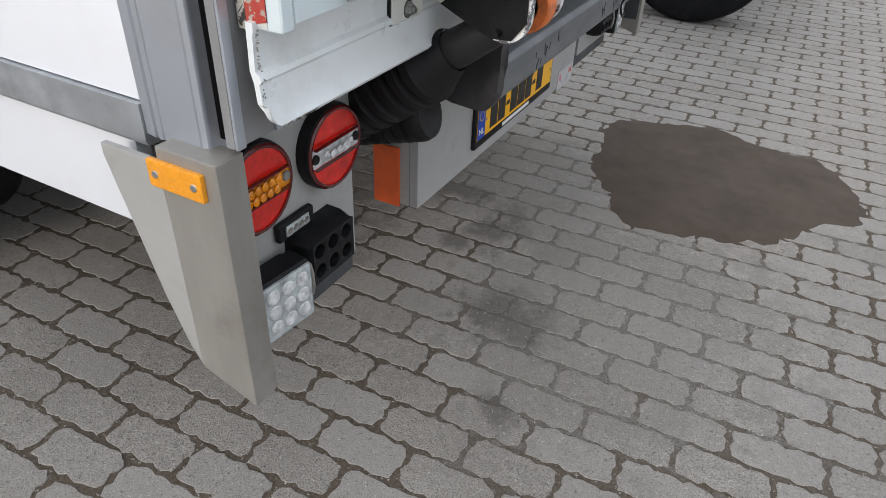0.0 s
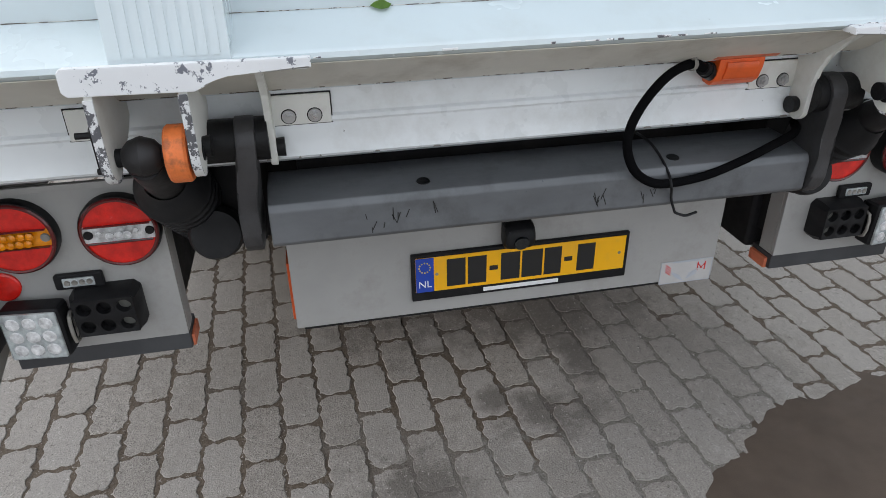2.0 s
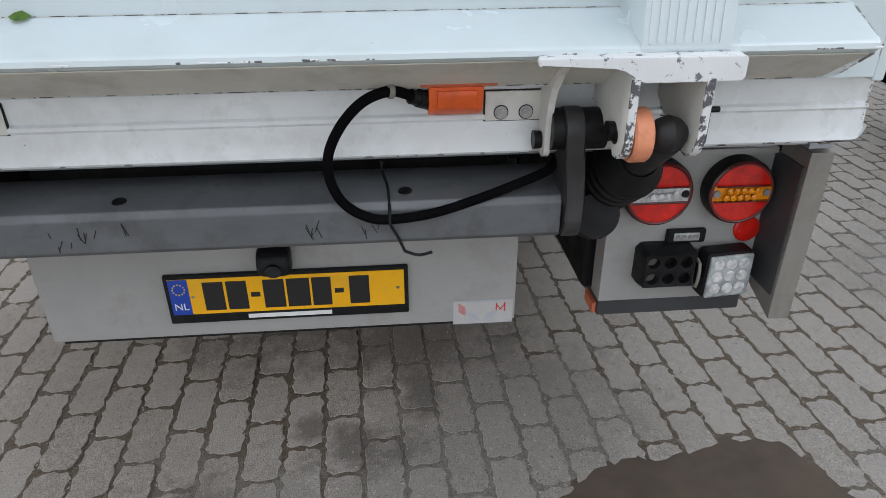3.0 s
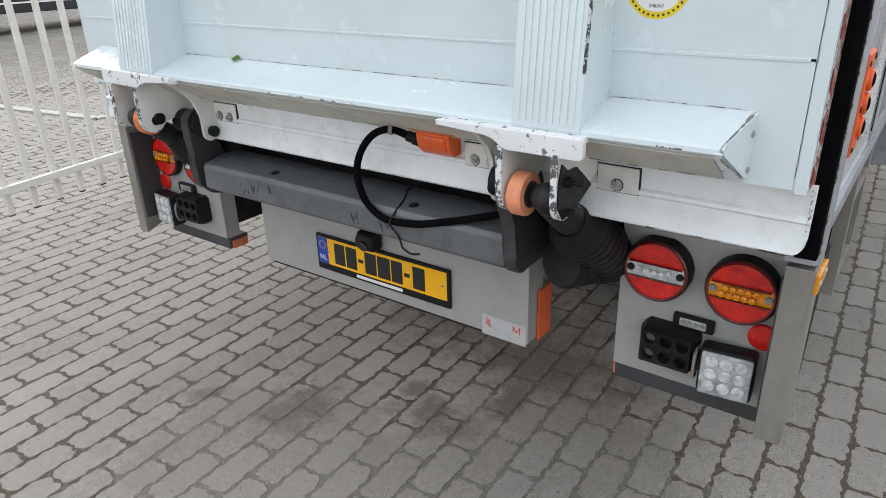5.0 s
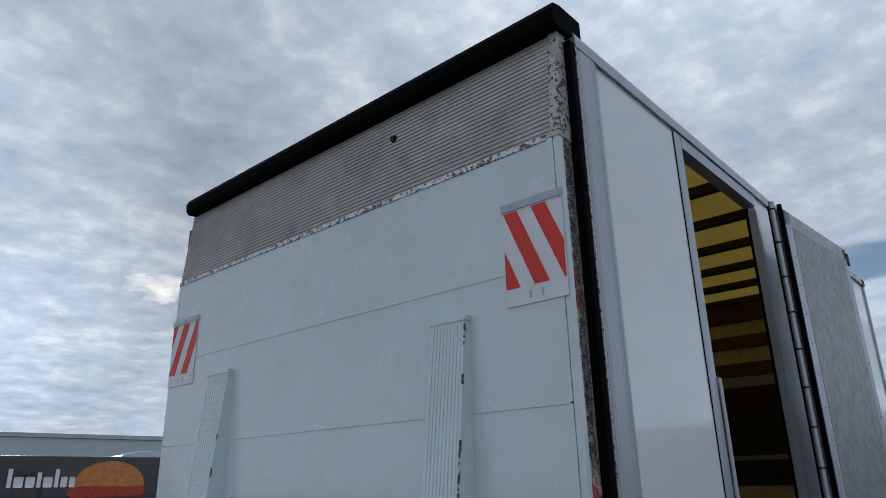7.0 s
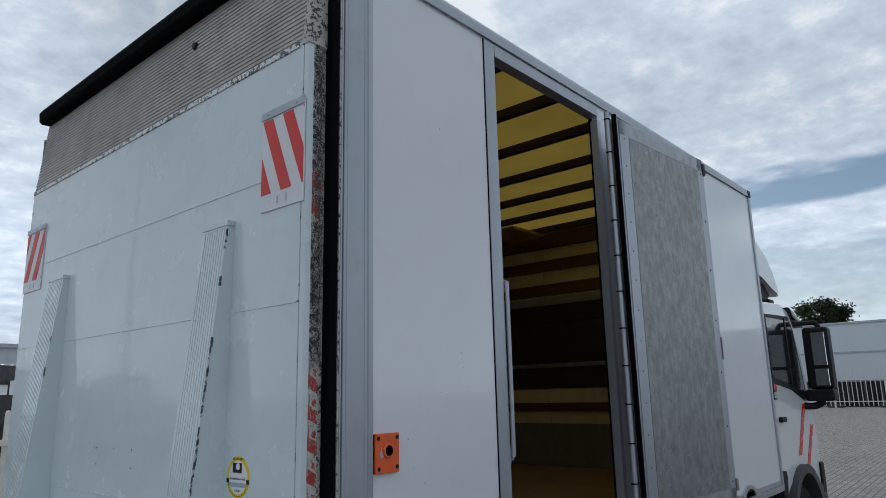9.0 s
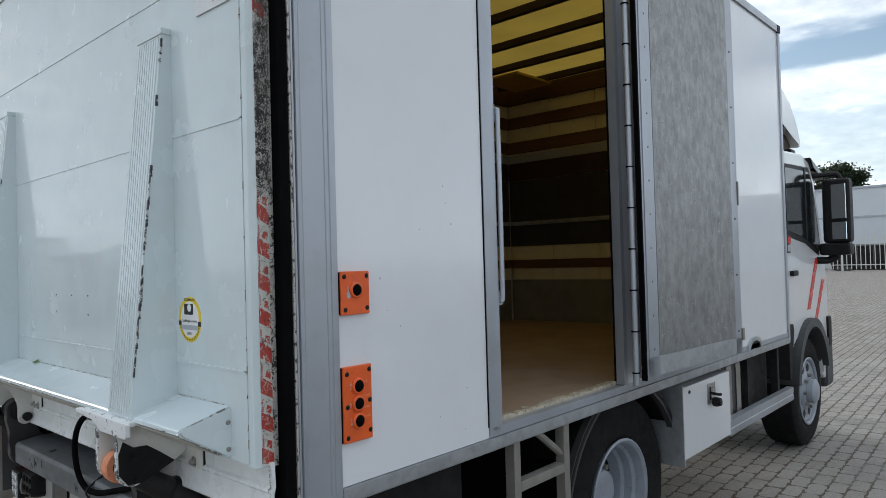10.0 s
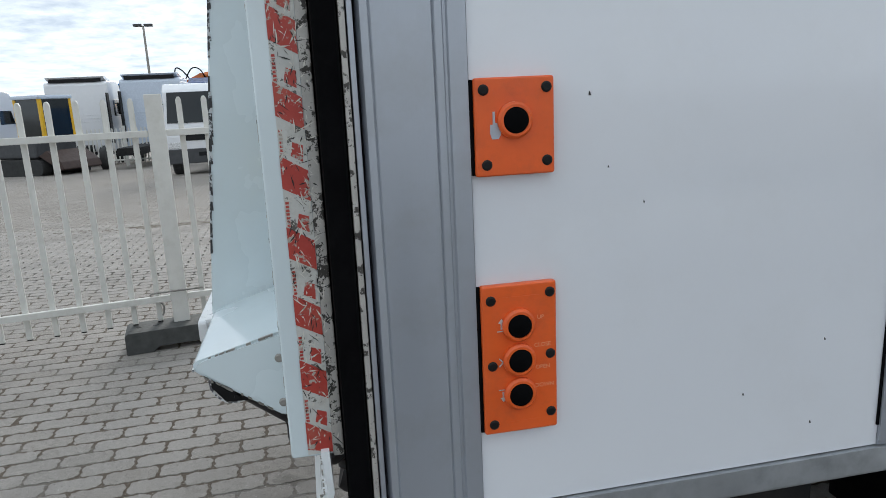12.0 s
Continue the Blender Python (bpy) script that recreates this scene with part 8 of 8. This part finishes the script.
def digger(at):
    d = thing("compact_digger", "yellow and black compact digger with a dark cab", "digger", at)
    for s in (-1, 1):
        bm = nb()
        prism(bm, arc(-0.85, 0.30, 0.30, 90, 270, 8) + arc(0.85, 0.30, 0.30, -90, 90, 8), "y", s * 0.75 - 0.2, s * 0.75 + 0.2, 0.02)
        part("track", bm, TYRE_FAR, d)
    bm = nb()
    box(bm, (-1.0, -0.9, 0.62), (0.9, 0.9, 1.35), 0.12, 3)
    part("engine_house", bm, GREY_PLASTIC, d)
    bm = nb()
    box(bm, (-0.15, -0.55, 1.30), (1.05, 0.75, 2.72), 0.10, 3)
    cabin = part("cab", bm, GLASS_DARK, d, "dark glazed cab")
    for x, y in ((-0.12, -0.52), (1.0, -0.52), (-0.12, 0.72), (1.0, 0.72)):
        bm = nb()
        box(bm, (x - 0.06, y - 0.06, 1.2), (x + 0.06, y + 0.06, 2.70), 0.03)
        part("cab_pillar", bm, TRUCK_YELLOW, cabin)
    bm = nb()
    box(bm, (-0.22, -0.62, 2.66), (1.1, 0.82, 2.80), 0.05)
    part("cab_roof", bm, TRUCK_GREY, cabin)
    bm = nb()
    prism(bm, [(0.9, 0.7), (1.3, 0.9), (1.9, 0.5), (2.0, 0.25), (1.8, 0.2), (1.2, 0.6)], "y", -0.85, 0.85, 0.03)
    part("dozer_blade", bm, BROWN_STEEL, d)
    return d


digger(stand(9.35, -25.5, 150))

# lamp mast
mast = thing("lamp_mast", "tall thin galvanised lamp mast", "lamp mast", stand(11.8, -60.0, 0))
bm = nb()
cyl(bm, (0, 0, 0), (0, 0, 9.9), 0.15, 0.08, seg=12)
part("pole", bm, STEEL_POST, mast)
for s in (-1, 1):
    bm = nb()
    box(bm, (s * 0.08, -0.25, 9.85), (s * 0.75, 0.25, 10.05), 0.04)
    part("lamp_head", bm, GREY_PLASTIC, mast)


# tree behind the storage hall
def tree(label, at, height, radius, seed):
    r_ = random.Random(seed)
    t = thing("tree", label, "tree", at)
    bm = nb()
    tips = []
    cyl(bm, (0, 0, 0), (0, 0, height * 0.55), 0.28, 0.17, seg=10)
    for k in range(11):
        a = k * 2.4 + r_.uniform(-0.3, 0.3)
        z0 = height * r_.uniform(0.32, 0.55)
        rr = radius * r_.uniform(0.55, 0.95)
        z1 = height * r_.uniform(0.62, 0.95)
        p = (rr * math.cos(a), rr * math.sin(a), z1)
        tube(bm, [(0, 0, z0), (p[0] * 0.45, p[1] * 0.45, z0 + (z1 - z0) * 0.55), p], 0.07, 6, 4)
        tips.append(Vector(p))
        tips.append(Vector((p[0] * 0.55, p[1] * 0.55, z0 + (z1 - z0) * 0.75)))
    tips.append(Vector((0, 0, height * 0.95)))
    part("trunk", bm, BARK, t)
    verts, faces = [], []
    for c in tips:
        for _ in range(560):
            d = Vector((r_.gauss(0, 1), r_.gauss(0, 1), r_.gauss(0, 0.75)))
            q = c + d * radius * 0.20
            s = r_.uniform(0.09, 0.20)
            u = Vector((r_.gauss(0, 1), r_.gauss(0, 1), r_.gauss(0, 1))).normalized() * s
            w = u.orthogonal().normalized() * s * 0.6
            b0 = len(verts)
            verts += [q - u, q + w, q + u, q - w]
            faces.append((b0, b0 + 1, b0 + 2, b0 + 3))
    me = bpy.data.meshes.new("crown")
    me.from_pydata([tuple(v) for v in verts], [], faces)
    me.materials.append(LEAF)
    cr = new("crown", me)
    cr.parent = t
    return t


tree("round leafy tree behind the hall", Matrix.Translation((-72.0, -13.0, 0)), 9.6, 2.1, 4)

# tall yard lamp, mirrored in the white platform
def yard_lamp(at, height):
    v = thing("street_lamp", "tall grey steel yard lamp post with two floodlights", "street lamp", at)
    bm = nb()
    cyl(bm, (0, 0, -2.0), (0, 0, height), 0.16, 0.09, seg=14)
    part("pole", bm, GALV, v)
    bm = nb()
    box(bm, (-1.0, -0.05, height - 0.05), (1.0, 0.05, height + 0.05), 0.01)
    part("cross_arm", bm, GALV, v)
    for x in (-0.8, 0.8):
        bm = nb()
        box(bm, (x - 0.38, -0.28, height + 0.06), (x + 0.38, 0.28, height + 0.36), 0.04)
        head = part("floodlight", bm, GREY_PLASTIC, v)
        bm = nb()
        box(bm, (x - 0.32, 0.281, height + 0.10), (x + 0.32, 0.30, height + 0.32), 0.005)
        part("lamp_glass", bm, CLEAR_LENS, head)
    bm = nb()
    box(bm, (-0.45, -0.3, 2.3), (0.45, -0.12, 2.5), 0.02)
    part("sign_bracket", bm, GALV, v)


yard_lamp(Matrix.Translation((12.0, -26.9, yard_z(12, -26.9))) @ Matrix.Rotation(radians(25), 4, "Z"), 14.2)

# pale kerb edging set in the yard behind the fence
for a, b in (((-1.75, -9.8), (-2.12, -5.4)), ((-2.12, -5.4), (-4.2, -5.05))):
    pa, pb_ = Vector((*a, yard_z(*a))), Vector((*b, yard_z(*b)))
    d = (pb_ - pa).normalized()
    n_ = Vector((-d.y, d.x, 0)) * 0.05
    bm = nb()
    vs_ = [bm.verts.new(p + Vector((0, 0, dz))) for dz in (-0.01, 0.02) for p in (pa - n_, pa + n_, pb_ + n_, pb_ - n_)]
    for f in ((0, 1, 2, 3), (4, 5, 6, 7), (0, 1, 5, 4), (1, 2, 6, 5), (2, 3, 7, 6), (3, 0, 4, 7)):
        bm.faces.new([vs_[i] for i in f])
    tagged(part("kerb", bm, CONCRETE), "pale concrete edging strip in the paving", "kerb", kind="structure")

# ---------------------------------------------------------------- chassis parked alongside
SIZE = 1.0
neighbour = thing("truck_chassis", "parked truck chassis with a pale fuel tank and large tyres", "truck chassis")
wheel(-0.27, 3.08, -1, 0.50, 0.29, 0.30, 0.10, neighbour)
wheel(-0.27, 5.05, 1, 0.50, 0.29, 0.30, 0.10, neighbour)
bm = nb()
prism(bm, [(3.06, 0.42), (3.12, 0.34), (3.30, 0.30), (3.52, 0.32), (3.60, 0.40), (3.60, 0.84), (3.52, 0.92), (3.30, 0.95), (3.12, 0.91), (3.06, 0.83)], "x", -2.75, -1.05, 0.05, 4)
tank = part("fuel_tank", bm, TANK_PALE, neighbour, "pale rounded fuel tank")
for x in (-2.52, -1.30):
    bm = nb()
    prism(bm, [(3.045, 0.41), (3.11, 0.325), (3.30, 0.288), (3.53, 0.31), (3.61, 0.39), (3.61, 0.85), (3.53, 0.932), (3.30, 0.962), (3.11, 0.925), (3.045, 0.84)], "x", x - 0.035, x + 0.035, 0.01)
    part("tank_strap", bm, RUBBER, tank, "black tank strap")
bm = nb()
cyl(bm, (-1.6, 3.07, 0.72), (-1.6, 3.02, 0.74), 0.055, seg=18)
part("tank_cap", bm, BLACK_PLASTIC, tank)
for y in (3.62, 4.42):
    bm = nb()
    box(bm, (-6.5, y, 0.68), (0.25, y + 0.08, 0.96), 0.01)
    part("frame_rail", bm, CHASSIS, neighbour)
bm = nb()
cyl(bm, (-0.27, 3.2, 0.5), (-0.27, 4.95, 0.5), 0.08, seg=14)
part("axle", bm, CHASSIS, neighbour)
for x in (-0.2, -2.6, -5.0):
    bm = nb()
    box(bm, (x - 0.05, 3.70, 0.72), (x + 0.05, 4.42, 0.90), 0.01)
    part("cross_member", bm, CHASSIS, neighbour)
bm = nb()
prism(bm, arc(-0.27, 0.5, 0.60, 20, 160, 16) + arc(-0.27, 0.5, 0.585, 160, 20, 16), "y", 3.08, 3.45)
part("mudguard", bm, GREY_PLASTIC, neighbour)
wheel(-5.3, 3.08, -1, 0.50, 0.29, 0.30, 0.02, neighbour)
wheel(-5.3, 5.05, 1, 0.50, 0.29, 0.30, 0.02, neighbour)


# ---------------------------------------------------------------- ground and paving
bm = nb()
steps_ = [-600, -300, -150, -90] + [-60 + 4 * k for k in range(16)] + [4, 8, 16, 40, 120, 600]
grid_ = [[bm.verts.new((x, y, yard_z(x, y) - 0.0020)) for y in steps_] for x in steps_]
for i in range(len(steps_) - 1):
    for j in range(len(steps_) - 1):
        bm.faces.new((grid_[i][j], grid_[i + 1][j], grid_[i + 1][j + 1], grid_[i][j + 1]))
ground = tagged(part("ground", bm, GROUND, sharp=180), "paved yard of grey concrete bricks with sandy joints", "ground", kind="structure")

# mud patch over the bricks behind the truck
bm = nb()
cx, cy = 0.34, 0.95
rings = []
rnd = random.Random(21)
for k, f in enumerate((0.25, 0.5, 0.72, 0.86, 0.95, 1.04)):
    ring = []
    for i in range(72):
        a = 2 * math.pi * i / 72
        wob = 1 + 0.10 * math.sin(3 * a + 0.6) + 0.05 * math.sin(7 * a + 2.0) + (0.035 * rnd.uniform(-1, 1) + 0.02 * math.sin(23 * a) if f > 0.8 else 0)
        ring.append(bm.verts.new((cx + 0.525 * f * wob * math.cos(a), cy + 0.50 * f * wob * math.sin(a), (0.0042, 0.0042, 0.0040, 0.0034, 0.0022, -0.004)[k])))
    rings.append(ring)
bm.faces.new(rings[0])
for a_, b_ in zip(rings, rings[1:]):
    for i in range(72):
        bm.faces.new((a_[i], a_[(i + 1) % 72], b_[(i + 1) % 72], b_[i]))
tagged(part("mud_patch", bm, MUD), "dark dried mud patch over the paving", "mud", kind="stuff")

# bricks: a few worn shapes, laid in stretcher bond
rnd = random.Random(77)


def brick_shape(nl, ns):
    """Worn outline with ragged flanks and knocked-off corners; returns vertices (top, rim and foot ring) and faces."""
    L, W, cut = BW - 0.013, RH - 0.012, 0.009
    ph = [rnd.uniform(0, 6.28) for _ in range(4)]
    pts = []
    for side in range(4):
        n, ln = (nl, L) if side % 2 == 0 else (ns, W)
        for k in range(n):
            t = (k + 0.5) / n
            edge = min(t, 1 - t) * ln
            j = rnd.uniform(-0.0036, 0.0036) + 0.0036 * math.sin(ph[side] + t * ln * 120)
            j += cut * max(0.0, 1 - edge / 0.016)
            a = -ln / 2 + ln * t
            pts.append(((a, -W / 2 + j), (L / 2 - j, a), (-a, W / 2 - j), (-L / 2 + j, -a))[side])
    n = len(pts)
    top = [(x * 0.984, y * 0.968, 0.0) for x, y in pts]
    rim = [(x, y, -0.0012) for x, y in pts]
    foot = [(x * 1.004, y * 1.004, -0.014) for x, y in pts]
    faces = [tuple(range(n))]
    for r in range(2):
        for i in range(n):
            a, b = r * n + i, r * n + (i + 1) % n
            faces.append((a, a + n, b + n, b))
    return np.array(top + rim + foot), faces


NEAR_SHAPES = [brick_shape(13, 7) for _ in range(16)]
SHAPES = [brick_shape(6, 3) for _ in range(10)]
meshes = []
for v, f in NEAR_SHAPES:
    me = bpy.data.meshes.new("brick")
    me.from_pydata(v.tolist(), [], f)
    me.materials.append(PAVER)
    for p in me.polygons[1:]:
        p.use_smooth = True
    meshes.append(me)
ca, sa = math.cos(radians(PAVE_TURN)), math.sin(radians(PAVE_TURN))
far_v, far_f, base = [], [], 0
X0, X1, Y0, Y1 = -10.0, 4.2, -8.5, 6.0
for row in range(int(-10 / RH), int(8 / RH)):
    off = 0.5 * BW if row % 2 else 0.0
    for col in range(int(-12 / BW), int(6 / BW)):
        u, v = (col + 0.5) * BW - off + U0, (row + 0.5) * RH + V0
        x, y = u * ca - v * sa, u * sa + v * ca
        if not (X0 < x < X1 and Y0 < y < Y1):
            continue
        near = -2.2 < x < 2.0 and -3.2 < y < 2.6
        k = rnd.randrange(len(SHAPES))
        z = max(-0.0011, rnd.gauss(-0.0001, 0.0006)) + yard_z(x, y)
        tx, ty = rnd.gauss(0, 0.004), rnd.gauss(0, 0.004)
        turn = PAVE_TURN + (180 if rnd.random() < 0.5 else 0) + rnd.gauss(0, 0.5)
        if -1.0 < x < 1.05 and -1.65 < y < 1.5:
            ob = new("brick", meshes[rnd.randrange(len(meshes))])
            ob.parent = ground
            ob.matrix_basis = Matrix.LocRotScale((x, y, z), Euler((tx, ty, radians(turn))), None)
        else:
            sv, sf = NEAR_SHAPES[rnd.randrange(len(NEAR_SHAPES))] if near else SHAPES[k]
            c_, s_ = math.cos(radians(turn)), math.sin(radians(turn))
            px_, py_ = sv[:, 0] * c_ - sv[:, 1] * s_, sv[:, 0] * s_ + sv[:, 1] * c_
            far_v.append(np.stack((px_ + x, py_ + y, sv[:, 2] + z + px_ * -ty + py_ * tx), 1))
            far_f.extend(tuple(i + base for i in f) for f in sf)
            base += len(sv)
me = bpy.data.meshes.new("paving_bricks")
me.from_pydata(np.concatenate(far_v).tolist(), [], far_f)
me.materials.append(PAVER)
pb = new("paving_bricks", me)
pb.parent = ground
tagged(pb, "grey concrete paving bricks", kind="stuff")
